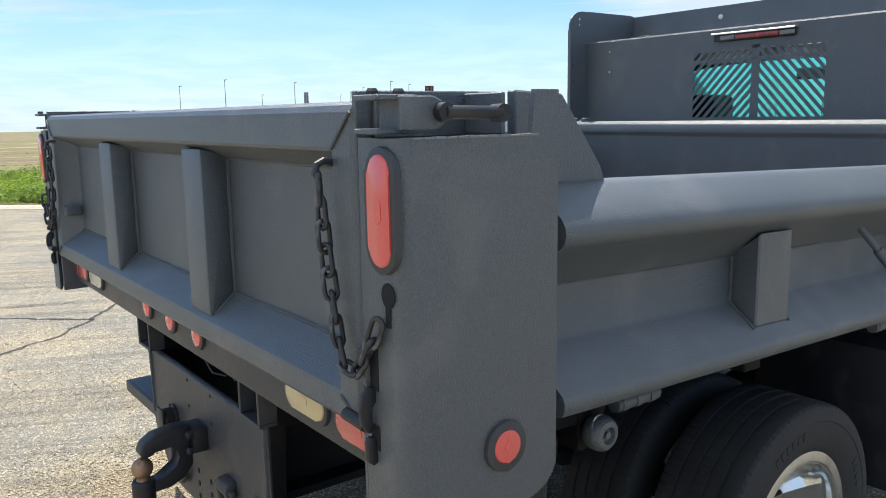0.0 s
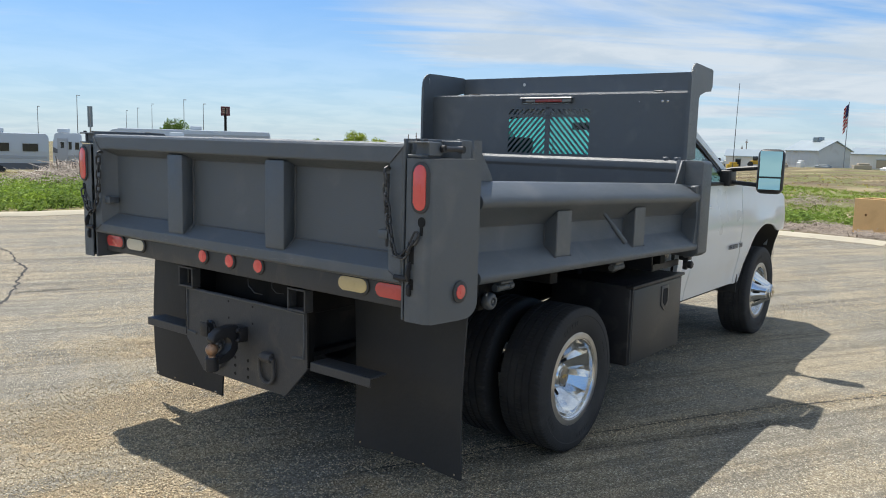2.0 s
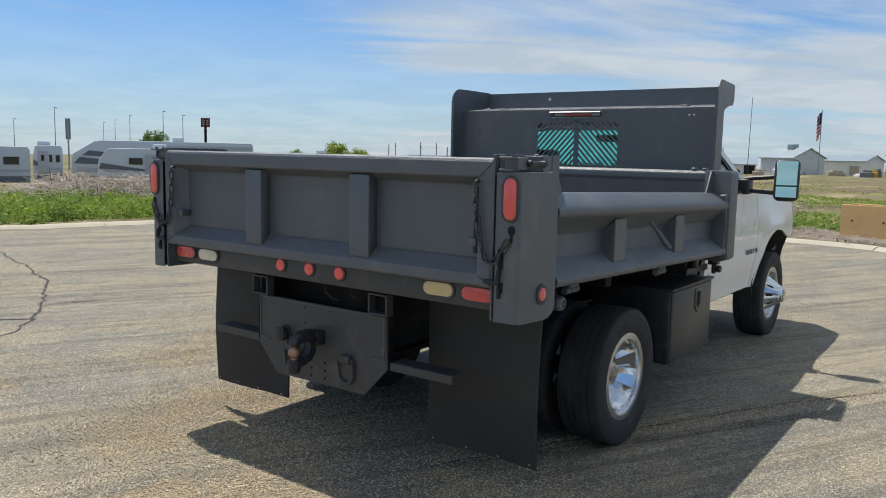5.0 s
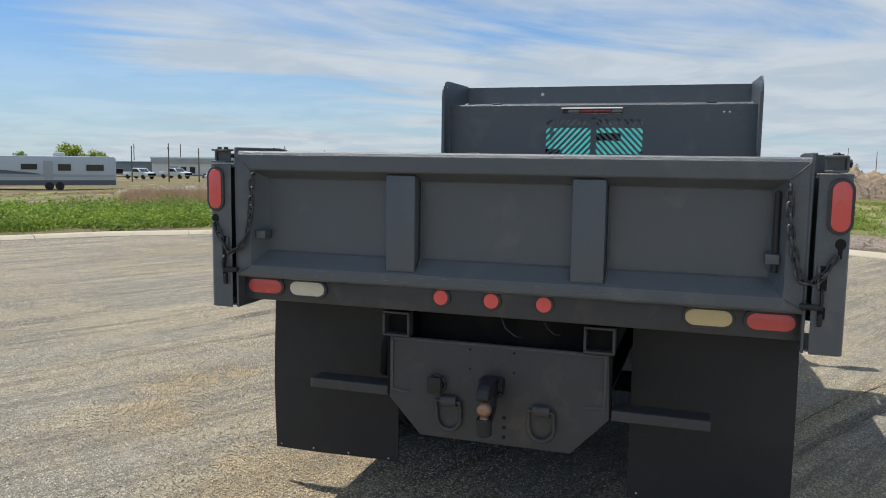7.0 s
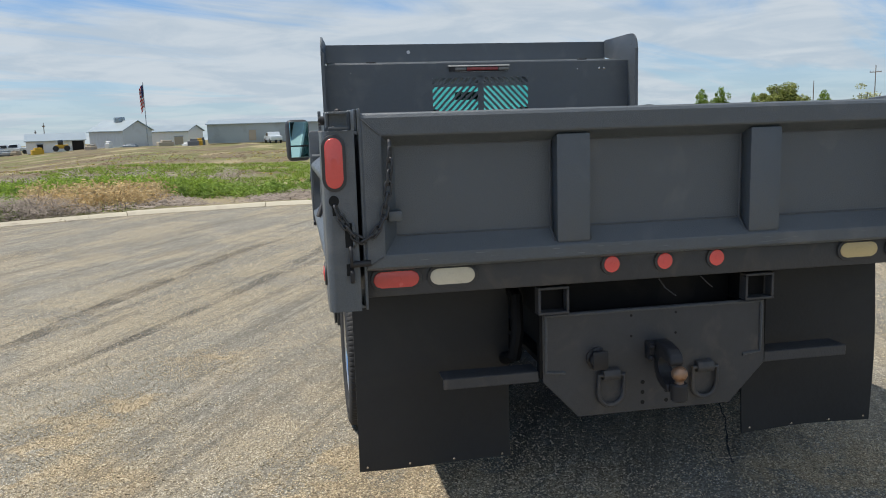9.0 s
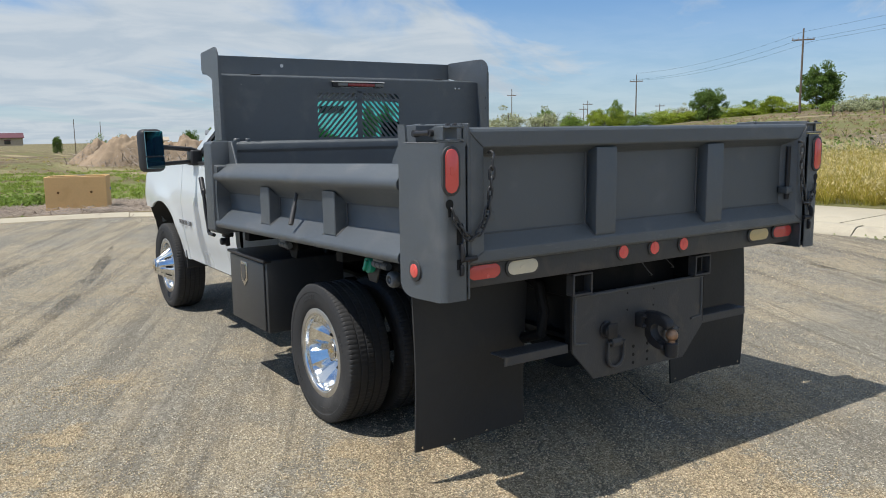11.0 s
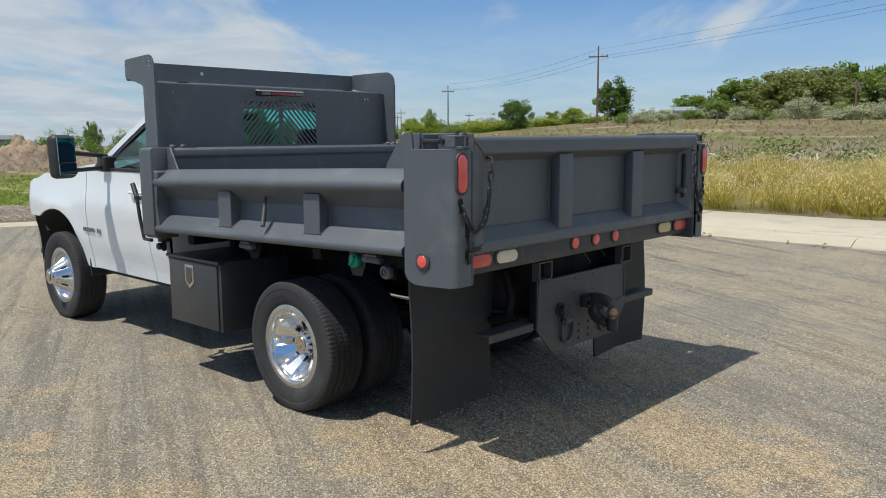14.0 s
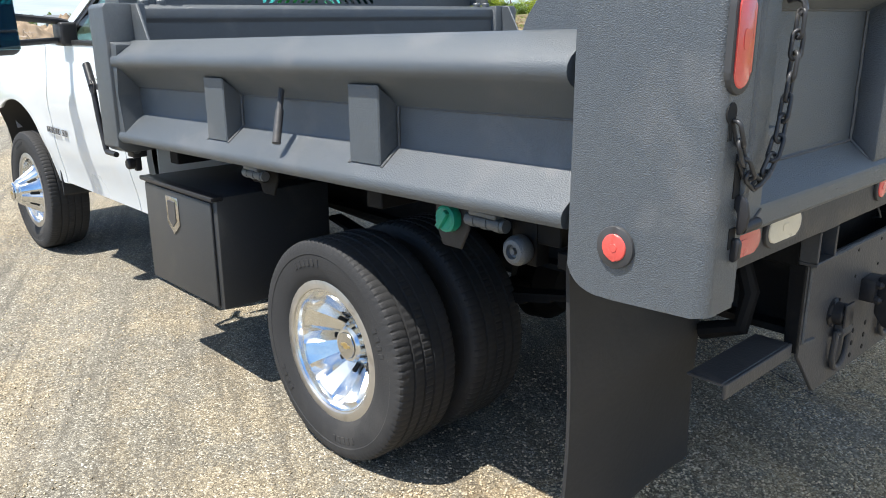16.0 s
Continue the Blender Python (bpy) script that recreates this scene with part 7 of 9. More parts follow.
def tussocks(n, per, place, height, spread, width, seed, lo=0.0, swell=0.0):
    """Arching blades that fan out from many roots; returns vertices, triangles and tips."""
    r = np.random.RandomState(seed)
    x, y = place(r, n)
    z = np.array([ground_z(a, b) for a, b in zip(x, y)]) - 0.01
    H = height * (0.65 + 0.6 * r.rand(n))
    if swell:
        H *= np.array([1 + swell * (1.6 * noise.noise(Vector((a * 0.55, b * 0.55, 2.0))) + 0.9 * noise.noise(Vector((a * 1.9, b * 1.9, 5.0)))) for a, b in zip(x, y)])
    root = np.repeat(np.stack([x, y, z], 1), per, 0)
    m = n * per
    t = r.rand(m) * 2 * np.pi
    q = np.sqrt(r.rand(m))
    d = np.stack([np.cos(t), np.sin(t), 0 * t], 1)
    h = np.repeat(H, per) * (0.55 + 0.45 * r.rand(m)) * (1 - 0.35 * q)
    out = np.repeat(H, per) * spread * q
    b = root + d * (0.30 * out)[:, None] + np.array([0, 0, 1.0]) * (lo * h)[:, None]
    mid = root + d * (0.60 * out)[:, None] + np.array([0, 0, 1.0]) * (0.66 * h)[:, None]
    tip = root + d * (1.15 * out)[:, None] + np.array([0, 0, 1.0]) * h[:, None]
    s = r.rand(m) * 2 * np.pi
    side = np.stack([np.cos(s), np.sin(s), 0 * s], 1) * (width * (0.6 + 0.8 * r.rand(m)))[:, None] / 2
    V = np.stack([b - side, b + side, mid + side * 0.8, mid - side * 0.8, tip], 1).reshape(-1, 3)
    o = np.arange(m)[:, None] * 5
    F = np.concatenate([o + np.array([[0, 1, 2]]), o + np.array([[0, 2, 3]]), o + np.array([[3, 2, 4]])])
    return V, F, tip


green_swathe = tussocks(4200, 12, ring_place(-30, 20, 4.6, 24, 0.9, 0.10, 3), 0.15, 1.5, 0.022, 31)[:2]
field_tufts = tussocks(2200, 9, ring_place(-50, 120, 5, 50, 0.85, 0.05, 5), 0.10, 1.6, 0.026, 41)[:2]
field_olive = tussocks(2200, 9, ring_place(-50, 120, 8, 60, 0.85, 0.08, 6), 0.10, 1.6, 0.030, 43)[:2]


# lush weeds along the kerb on the far left
P = weed_clumps(620, ring_place(24, 112, 1.0, 7.5, 0.9, 0.10, 11), 0.46, 0.34, 27, 190)
stuff("dark_weeds", *leaves(P, 0.036, 28), LEAFM, "dark green bushy weeds behind the kerb", "weeds")
P = np.concatenate([weed_clumps(900, ring_place(24, 112, 1.2, 7.5, 0.9, 0.02, 1), 0.46, 0.27, 21, 190), weed_clumps(260, ring_place(6, 24, 4.2, 8.5, 0.9, 0.0, 1), 0.46, 0.34, 20, 190)])
stuff("green_weeds", *leaves(P, 0.034, 22), WEED, "lush bright green leafy weeds behind the kerb", "weeds")
P = weed_clumps(420, ring_place(24, 112, 0.55, 2.6, 1.0, 0.1, 4), 0.22, 0.20, 23)
stuff("low_weeds", *leaves(P, 0.040, 24), LEAFM, "low dark green weeds at the kerb's edge", "weeds")
V, F = blades(9000, ring_place(14, 112, 0.6, 7.5, 1.0, 0.0, 2), hgt(0.08, 0.30), 0.010, 0.5, 25)
stuff("weed_grass", V, F, GRASSG, "green grass blades among the weeds", "grass")
# green swathe in front and sparse dry grass
V, F = green_swathe
stuff("green_swathe", V, F, GRASSG, "bright green grass in patches over the field", "grass")
P = weed_clumps(260, ring_place(-6, 30, 3.3, 7.5, 1.0, 0.05, 8), 0.32, 0.30, 33)
stuff("olive_clumps", *leaves(P, 0.050, 34), LEAFM, "scattered olive green clumps in the field", "weeds")
P = weed_clumps(230, ring_place(11, 23, 1.0, 4.0, 1.0, -0.1, 9), 0.36, 0.42, 35)
stuff("dry_clumps", *leaves(P, 0.040, 36), DRYWEED, "brown seeding weeds by the kerb", "weeds")
V, F = field_tufts
stuff("field_grass", V, F, GRASSD, "sparse straw-coloured grass over the field", "grass")
V, F = field_olive
stuff("field_green", V, F, GRASSO, "olive grass in far patches", "grass")
V, F, tips = tussocks(9000, 9, ring_place(-32, 112, 13, 75, 0.9, 0.10, 21), 0.11, 1.8, 0.013, 45)
stuff("brown_field_tufts", V, F, DEADGRASS, "dead brown weed tufts over the field", "grass")
# tall golden grass behind the pavement, in tussocks
grass_bed = ring_place(-118, -50, 2.95, 11.0, 0.85, -0.16, 7)
V, F, tips = tussocks(3000, 26, grass_bed, 0.60, 0.62, 0.008, 51, 0.0, 0.5)
stuff("tall_grass", V, F, GRASSO, "tall olive grass stems in tussocks behind the pavement", "grass")
V, F, tips = tussocks(3000, 28, grass_bed, 0.70, 0.62, 0.008, 51, 0.35, 0.5)
stuff("golden_grass", V, F, GRASSY, "golden ripening tops of the tall grass", "grass")
r = np.random.RandomState(55)
keep = r.rand(len(tips)) < 0.75
heads = tips[keep]
droop = r.normal(size=(len(heads), 3)) * 0.45 + np.array([0, 0, 0.55])
droop /= np.linalg.norm(droop, axis=1)[:, None]
thick = np.cross(droop, r.normal(size=(len(heads), 3)))
thick /= np.linalg.norm(thick, axis=1)[:, None]
k = (0.028 + 0.026 * r.rand(len(heads)))[:, None]
V = np.stack([heads - droop * k, heads + thick * 0.0065, heads + droop * k, heads - thick * 0.0065], 1).reshape(-1, 3)
stuff("seed_heads", V, np.arange(len(heads))[:, None] * 4 + np.array([[0, 1, 2, 3]]), SEEDS, "pale nodding seed heads on the tall grass", "grass")
V, F, tips = tussocks(4600, 14, ring_place(-125, -28, 9.0, 70, 0.9, 0.02, 12), 0.26, 1.0, 0.020, 57)
stuff("brown_grass", V, F, GRASSD, "dead brown grass tufts up the slope", "grass")
V, F, tips = tussocks(3600, 12, ring_place(-125, -28, 10.0, 75, 0.9, 0.08, 15), 0.16, 1.3, 0.022, 58)
stuff("slope_grass", V, F, GRASSG, "short green grass in streaks up the slope", "grass")
P = weed_clumps(150, ring_place(-118, -62, 10.4, 14.0, 1.0, 0.16, 14), 0.62, 0.85, 59, 90)
stuff("slope_weeds", *leaves(P, 0.060, 60), LEAFD, "dark green weeds on the slope", "weeds")
# little weeds in the pavement joint
P = weed_clumps(34, lambda r, n: (lambda a: (CX + (10.0 + 0.02 * r.rand(n) - 0.03) * np.cos(a), CY + (10.0 - 0.02) * np.sin(a)))(np.radians(-120 + 62 * r.rand(n))), 0.06, 0.13, 61, 16)
stuff("joint_weeds", *leaves(P, 0.022, 62), LEAFM, "small weeds growing along the kerb joint", "weeds")
P = weed_clumps(60, ring_place(-10, 110, 0.0, 0.45), 0.05, 0.07, 63, 12)
stuff("kerb_weeds", *leaves(P, 0.020, 64), LEAFM, "tiny weeds on the kerb", "weeds")


# -- twigs
def twigs(name, spots, n, length, spread, height, mat, label, seed, thick=0.006):
    r = np.random.RandomState(seed)
    Vs, Fs, o = [], [], 0
    for cx, cy, sx, sy in spots:
        m = n
        px = cx + r.normal(size=m) * sx
        py = cy + r.normal(size=m) * sy
        e = np.exp(-(((px - cx) / (sx * 1.5)) ** 2 + ((py - cy) / (sy * 1.5)) ** 2))
        pz = np.array([ground_z(a, b) for a, b in zip(px, py)]) + height * e * r.rand(m) + 0.02
        t = r.rand(m) * 2 * np.pi
        tilt = r.normal(size=m) * spread
        d = np.stack([np.cos(t) * np.cos(tilt), np.sin(t) * np.cos(tilt), np.sin(tilt)], 1)
        L = length * (0.4 + r.rand(m))[:, None]
        p = np.stack([px, py, pz], 1)
        s = np.cross(d, np.array([0, 0, 1.0])); s /= np.linalg.norm(s, axis=1)[:, None] + 1e-6
        w = thick * (0.5 + r.rand(m))[:, None]
        bend = r.normal(size=(m, 3)) * 0.12 * L
        a, b, c = p - d * L / 2, p + bend, p + d * L / 2
        up = np.array([0, 0, 1.0]) * w
        V = np.stack([a - s * w, a + s * w, b + s * w * 0.8, b - s * w * 0.8, c + s * w * 0.3, c - s * w * 0.3, a + up, b + up, c + up * 0.4], 1).reshape(-1, 3)
        k = np.arange(m)[:, None] * 9 + o
        F = np.concatenate([k + np.array([q]) for q in ([0, 6, 7, 3], [3, 7, 8, 5], [6, 1, 2, 7], [7, 2, 4, 8])])
        Vs.append(V); Fs.append(F); o += len(V)
    stuff(name, np.concatenate(Vs), np.concatenate(Fs), mat, label, "brush")


brush = []
for deg, dist, sx, sy in ((60.6, 24.3, 1.35, 0.8), (62.6, 24.8, 1.1, 0.7), (58.2, 25.0, 1.0, 0.6)):
    x, y = far_at(EYE_A, deg, dist)
    brush.append((x, y, sx, sy))
twigs("brush_pile", brush, 2600, 0.7, 0.34, 0.58, TWIG, "heap of bleached grey-brown cut branches beyond the weeds", 71, 0.008)
twigs("pale_brush", brush, 700, 0.8, 0.34, 0.62, PALETWIG, "bleached sticks on top of the cut branches", 78, 0.007)
r = random.Random(8)
spots = [(*polar(a, kerb_r(a) + d)[:2], 0.34, 0.58) for a, d in ((28.5, 1.0), (25.5, 1.05), (23, 1.0))]
twigs("kerb_brush", spots, 950, 0.38, 0.42, 0.34, TWIG, "heap of grey dead brush right behind the kerb", 76, 0.0042)
spots = []
for k in range(24):
    a, d = r.uniform(-28, 16), r.uniform(0.6, 4.4)
    spots.append((*polar(a, kerb_r(a) + d)[:2], 0.55, 0.45))
twigs("dead_stalks", spots, 640, 0.30, 0.22, 0.09, TWIG, "flattened dead stalks on bare soil behind the kerb", 73, 0.006)
spots = []
for k in range(14):
    a, d = r.uniform(-112, -38), r.uniform(9.5, 20)
    spots.append((*polar(a, kerb_r(a) + d)[:2], 1.0, 0.8))
twigs("slope_brush", spots, 200, 0.8, 0.6, 0.55, TWIG, "dead brush and branches on the slope", 74, 0.010)
spots = [(*polar(a, kerb_r(a) + d)[:2], 0.5, 0.4) for a, d in ((-80, 12.5), (-84, 12.2), (-88, 13.0), (-76, 12.8))]
twigs("pale_branches", spots, 70, 0.8, 0.35, 0.45, PALETWIG, "pale fallen branches among the weeds", 75, 0.02)


# flat band of bleached dead weeds beyond the green, with ruddy dry grass before it
spots = [(*far_at((-4.2, -0.2), deg, dist), 1.5, 1.1) for deg, dist in ((26.5, 27), (28.5, 27.5), (30.5, 28.5), (27.5, 31), (32.5, 33), (29.5, 34), (35.0, 40), (32.0, 41), (37.0, 44))]
twigs("bleached_weeds", spots, 260, 0.70, 0.26, 0.13, PALETWIG, "flattened band of bleached dead weeds in the field", 81, 0.011)
twigs("grey_weeds", spots, 460, 0.55, 0.26, 0.12, TWIG, "grey dead stems among the bleached weeds", 82, 0.010)
def ruddy_bed(r, n):
    deg, dist = np.radians(31.5 + 8.0 * r.rand(n)), 21.5 + 7.0 * r.rand(n)
    return -4.2 + dist * np.cos(deg), -0.2 + dist * np.sin(deg)
V, F, tips = tussocks(1500, 14, ruddy_bed, 0.52, 0.8, 0.010, 83, 0.0, 0.3)
stuff("ruddy_grass", V, F, RUDDY, "ruddy dry seeding grass behind the green weeds", "grass")
spots = [(*far_at((-3.95, 1.3), deg, dist), 0.75, 0.5) for deg, dist in ((11.6, 27.0), (10.6, 27.4), (8.4, 27.2), (14.8, 28.5), (18.0, 28.0), (20.5, 29.0), (5.2, 28.5))]
twigs("scrub", spots, 170, 0.42, 0.42, 0.34, TWIG, "low brown dead scrub clumps on the field", 84, 0.009)


# -- trees
def tree_mesh(seed, leaf, shape="round", n_leaf=2600):
    """A tree one metre tall and one wide; returns (trunk bmesh, crown vertices, crown faces)."""
    rng = random.Random(seed)
    r = np.random.RandomState(seed)
    bm = bmesh.new()
    centre, rad, lobes, blob = {"round": ((0, 0, 0.44), (0.46, 0.46, 0.50), 84, 0.13), "tall": ((0, 0, 0.45), (0.42, 0.42, 0.50), 64, 0.12),
                                "twin": ((0, 0, 0.46), (0.44, 0.36, 0.50), 80, 0.12), "bush": ((0, 0, 0.30), (0.46, 0.46, 0.58), 60, 0.15)}[shape]
    tops = [Vector((-0.14, 0, 0.92)), Vector((0.15, 0.03, 0.86))] if shape == "twin" else [Vector((rng.uniform(-0.06, 0.06), rng.uniform(-0.06, 0.06), 0.85))]
    if shape == "bush":
        tops = [Vector((rng.uniform(-0.3, 0.3), rng.uniform(-0.3, 0.3), 0.7)) for _ in range(4)]
    stems = []
    for top in tops:
        base = Vector((top.x * 0.25, top.y * 0.25, -0.03))
        pts = [base.lerp(top, f / 5) + Vector((rng.uniform(-0.012, 0.012), rng.uniform(-0.012, 0.012), 0)) for f in range(6)]
        tube(bm, pts, 0.024 if len(tops) == 1 else 0.015, 7, taper=0.005)
        stems.append((base, top))
    P = []
    per = max(10, n_leaf // lobes)
    for k in range(lobes):
        d = Vector((rng.gauss(0, 1), rng.gauss(0, 1), rng.gauss(0.15, 0.9))).normalized()
        f = rng.uniform(0.30, 1.0) ** 0.6 * (0.84 + 0.30 * noise.noise(Vector((d.x * 1.7, d.y * 1.7, d.z * 1.7 + seed))))
        if shape == "twin" and d.z > 0.5 and abs(d.x) < 0.25:
            f *= 0.55
        c = Vector((centre[i] + rad[i] * d[i] * f for i in range(3)))
        base, top = rng.choice(stems)
        q = base.lerp(top, max(0.15, min(0.9, (c.z - 0.12) / max(0.3, top.z))))
        if k % 3 == 0:
            tube(bm, [q, q.lerp(c, 0.55) + Vector((0, 0, -0.015)), c], 0.007, 5, taper=0.002)
        s = blob * rng.uniform(0.55, 1.15)
        v = r.normal(size=(per, 3))
        v /= np.linalg.norm(v, axis=1)[:, None]
        v *= (s * r.rand(per) ** 0.40)[:, None]
        v[:, 2] *= 0.8
        P.append(v + np.array(c))
    P = np.concatenate(P)
    low = P[:, 2] < 0.02
    P[low, 2] = 0.02 + 0.25 * r.rand(low.sum())
    V, F = leaves(P, 0.024, seed + 1, 0.3)
    return bm, V, F


TREES = {}
def tree(kind, seed, leaf, shape, label, cat="tree", n_leaf=7000):
    e = thing(cat, (0, 0, -50), label, cat)
    bm, V, F = tree_mesh(seed, leaf, shape, n_leaf)
    part("trunk", bm, BARK, e)
    c = new("crown", np_mesh("crown", V, F, leaf))
    c.parent = e
    TREES[kind] = e
    return e


tree("dark", 101, LEAFD, "round", "dark green broad-leaved tree beyond the field")
tree("mid", 102, LEAFM, "round", "mid green leafy tree on the skyline")
tree("mid2", 103, LEAFM, "tall", "upright mid green tree on the skyline")
tree("twin", 104, LEAFD, "twin", "tall dark twin-stemmed tree beside a pole", n_leaf=9000)
tree("yellow", 105, LEAFY, "round", "yellow-green young tree on the skyline")
tree("olive", 106, LEAFO, "bush", "grey-olive shrub in a hedge line", "shrub", 4600)
tree("ybush", 107, LEAFY, "bush", "yellow-green shrub in a far hedge", "shrub", 4600)
tree("gbush", 108, LEAFM, "bush", "rounded green shrub beyond the field", "shrub", 4600)
tree("big", 109, LEAFS, "bush", "large full-crowned olive green tree on the slope", n_leaf=15000)
tree("bigd", 110, LEAFM, "bush", "large full-crowned green tree on the slope", n_leaf=15000)

used = set()
def plant(kind, eye, deg, e0, e1, wide, dist, turn):
    """A tree by its bearing, the bearings of foot and top, its width in degrees and its distance."""
    x, y = far_at(eye, deg, dist)
    z0, z1 = min(el_z(e0, dist), ground_z(x, y) - 0.15), el_z(e1, dist)
    h, w = z1 - z0, dist * radians(wide) / 0.95
    m = pose(x, y, z0, 0, 0, turn) @ Matrix.Diagonal((w, w, h / 1.05, 1))
    if kind in used:
        k = TREES[kind].scale
        copy_thing(TREES[kind], m @ Matrix.Diagonal((1 / k[0], 1 / k[1], 1 / k[2], 1)))
    else:
        used.add(kind)
        TREES[kind].matrix_basis = m


for row in [
    ("dark", EYE_C, -52.3, 1.2, 3.1, 2.7, 95, 10), ("mid2", EYE_C, -46.2, 1.1, 2.15, 1.3, 105, 40), ("bigd", EYE_C, -54.8, 1.2, 2.1, 1.1, 110, 0),
    ("yellow", EYE_C, -56.3, 1.1, 2.1, 2.0, 100, 0), ("twin", EYE_C, -59.1, 1.2, 4.4, 3.1, 100, 20), ("olive", EYE_C, -61.5, 1.2, 2.0, 2.2, 92, 0),
    ("olive", EYE_C, -63.0, 1.2, 2.1, 2.4, 94, 80), ("mid", EYE_C, -64.4, 1.3, 3.0, 3.2, 100, 0), ("bigd", EYE_C, -67.3, 1.3, 4.7, 3.8, 92, 60),
    ("big", EYE_C, -69.7, 1.3, 5.3, 4.8, 90, 0), ("big", EYE_C, -72.6, 1.3, 5.4, 4.6, 92, 120), ("bigd", EYE_C, -74.8, 1.3, 5.6, 4.0, 95, 200),
    ("big", EYE_C, -77.5, 1.3, 5.9, 4.4, 90, 250), ("olive", EYE_C, -71.2, 1.2, 3.1, 2.6, 78, 30), ("olive", EYE_C, -73.6, 1.1, 2.2, 3.0, 74, 150),
    ("olive", EYE_C, -75.6, 1.1, 2.2, 3.0, 74, 10), ("mid", EYE_C, -66.0, 1.3, 2.6, 2.4, 84, 33), ("gbush", EYE_C, -62.2, 1.3, 1.9, 1.6, 84, 0),
    ("ybush", EYE_C, -55.0, 0.9, 1.5, 3.0, 100, 20), ("ybush", EYE_C, -52.0, 0.9, 1.45, 3.4, 102, 70), ("ybush", EYE_C, -49.4, 0.9, 1.5, 3.0, 104, 130),
    ("ybush", EYE_C, -57.6, 0.9, 1.7, 2.6, 96, 200), ("gbush", EYE_C, -46.8, 0.8, 1.4, 2.6, 110, 0), ("yellow", EYE_C, -44.8, 0.9, 1.5, 1.6, 120, 90),
    ("gbush", EYE_C, -43.0, 0.8, 1.5, 1.8, 120, 50), ("olive", EYE_C, -50.6, 0.9, 1.8, 1.6, 112, 40), ("mid", EYE_C, -41.4, 0.7, 1.7, 1.6, 125, 70),
    ("gbush", EYE_C, -18.9, -0.1, 0.62, 2.2, 120, 15), ("gbush", EYE_C, -20.9, 0.0, 0.95, 2.4, 118, 40), ("mid", EYE_C, -23.6, 0.0, 1.65, 1.3, 122, 70),
    ("gbush", EYE_C, -22.6, 0.0, 1.05, 2.8, 116, 160), ("gbush", EYE_C, -25.4, 0.0, 1.1, 2.8, 118, 250), ("mid2", EYE_C, -17.9, -0.1, 0.55, 1.0, 150, 0),
    ("gbush", EYE_C, -11.2, -0.55, 0.42, 1.6, 62, 0), ("gbush", EYE_C, -12.5, -0.55, 0.36, 1.6, 63, 60), ("dark", EYE_C, -16.6, -0.1, 0.72, 1.5, 130, 30),
    ("mid", EYE_C, -19.4, -0.1, 0.6, 0.9, 140, 30), ("mid2", EYE_B, -27.7, 0.6, 2.05, 1.7, 118, 0), ("mid2", EYE_B, -29.0, 0.6, 2.15, 1.5, 120, 90),
    ("big", EYE_B, -32.7, 0.6, 2.95, 3.6, 116, 40), ("mid2", EYE_B, -35.2, 0.6, 1.6, 1.5, 120, 10), ("olive", EYE_B, -37.6, 0.6, 2.0, 3.2, 112, 200),
    ("olive", EYE_B, -40.2, 0.6, 1.9, 2.8, 114, 100), ("mid2", EYE_B, -31.0, 0.6, 1.6, 0.8, 124, 10), ("gbush", EYE_B, -33.9, 0.5, 1.3, 2.0, 124, 10),
    ("yellow", EYE_A, 44.6, -0.5, 1.05, 2.4, 120, 0), ("yellow", EYE_A, 43.2, -0.5, 0.55, 2.2, 122, 90), ("mid", EYE_A, 47.5, -0.6, 0.5, 1.5, 125, 20),
    ("dark", EYE_A, 57.0, -0.8, 1.9, 2.3, 98, 0), ("mid", EYE_A, 52.7, -0.8, 0.75, 1.6, 120, 0),
    ("dark", EYE_B, -7.5, -0.5, 0.2, 0.8, 180, 0), ("mid", EYE_B, 2.0, -0.6, 0.15, 1.2, 230, 0),
]:
    plant(*row)
# hedge of grey-olive shrubs under the trees on the slope, and a lighter hedge beside it
hedge = random.Random(31)
for k in range(17):
    plant("olive" if k % 4 else "gbush", EYE_C, -59.6 - 1.15 * k + hedge.uniform(-0.3, 0.3), 1.0, hedge.uniform(1.75, 2.5), hedge.uniform(1.7, 2.6), hedge.uniform(76, 84), hedge.uniform(0, 360))
for k in range(9):
    plant("ybush" if k % 3 else "gbush", EYE_C, -43.5 - 1.5 * k + hedge.uniform(-0.4, 0.4), 0.7, hedge.uniform(1.25, 1.75), hedge.uniform(2.0, 3.0), hedge.uniform(98, 106), hedge.uniform(0, 360))


# -- poles, wires, lamps, sign, flag
def utility_pole(x, y, z0, z1, arm=1.1, rz=30.0, thick=0.13):
    e = thing("utility_pole", (x, y, z0), "weathered timber utility pole with a cross arm", "pole", "utility poles", rz=rz)
    h = z1 - z0
    bm = bmesh.new()
    tube(bm, [(0, 0, -0.5), (0, 0, h)], thick, 8, taper=thick * 0.6)
    part("post", bm, POLEWOOD, e)
    if arm:
        bm = bmesh.new()
        box(bm, -arm, arm, -0.05, 0.05, h * 0.86, h * 0.86 + 0.12, 0.01, 1)
        part("cross_arm", bm, POLEWOOD, e)
        for k in (-0.92, -0.4, 0.4, 0.92):
            bm = bmesh.new()
            spin(bm, [(0, 0), (0.05, 0.02), (0.03, 0.10), (0.05, 0.14), (0, 0.18)], 8, "z", (k * arm, 0, h * 0.86 + 0.12))
            part("insulator", bm, POLEST, e)
    return e


def pole_by(eye, deg, e0, e1, dist, **kw):
    x, y = far_at(eye, deg, dist)
    return utility_pole(x, y, min(el_z(e0, dist), ground_z(x, y)), el_z(e1, dist), **kw)


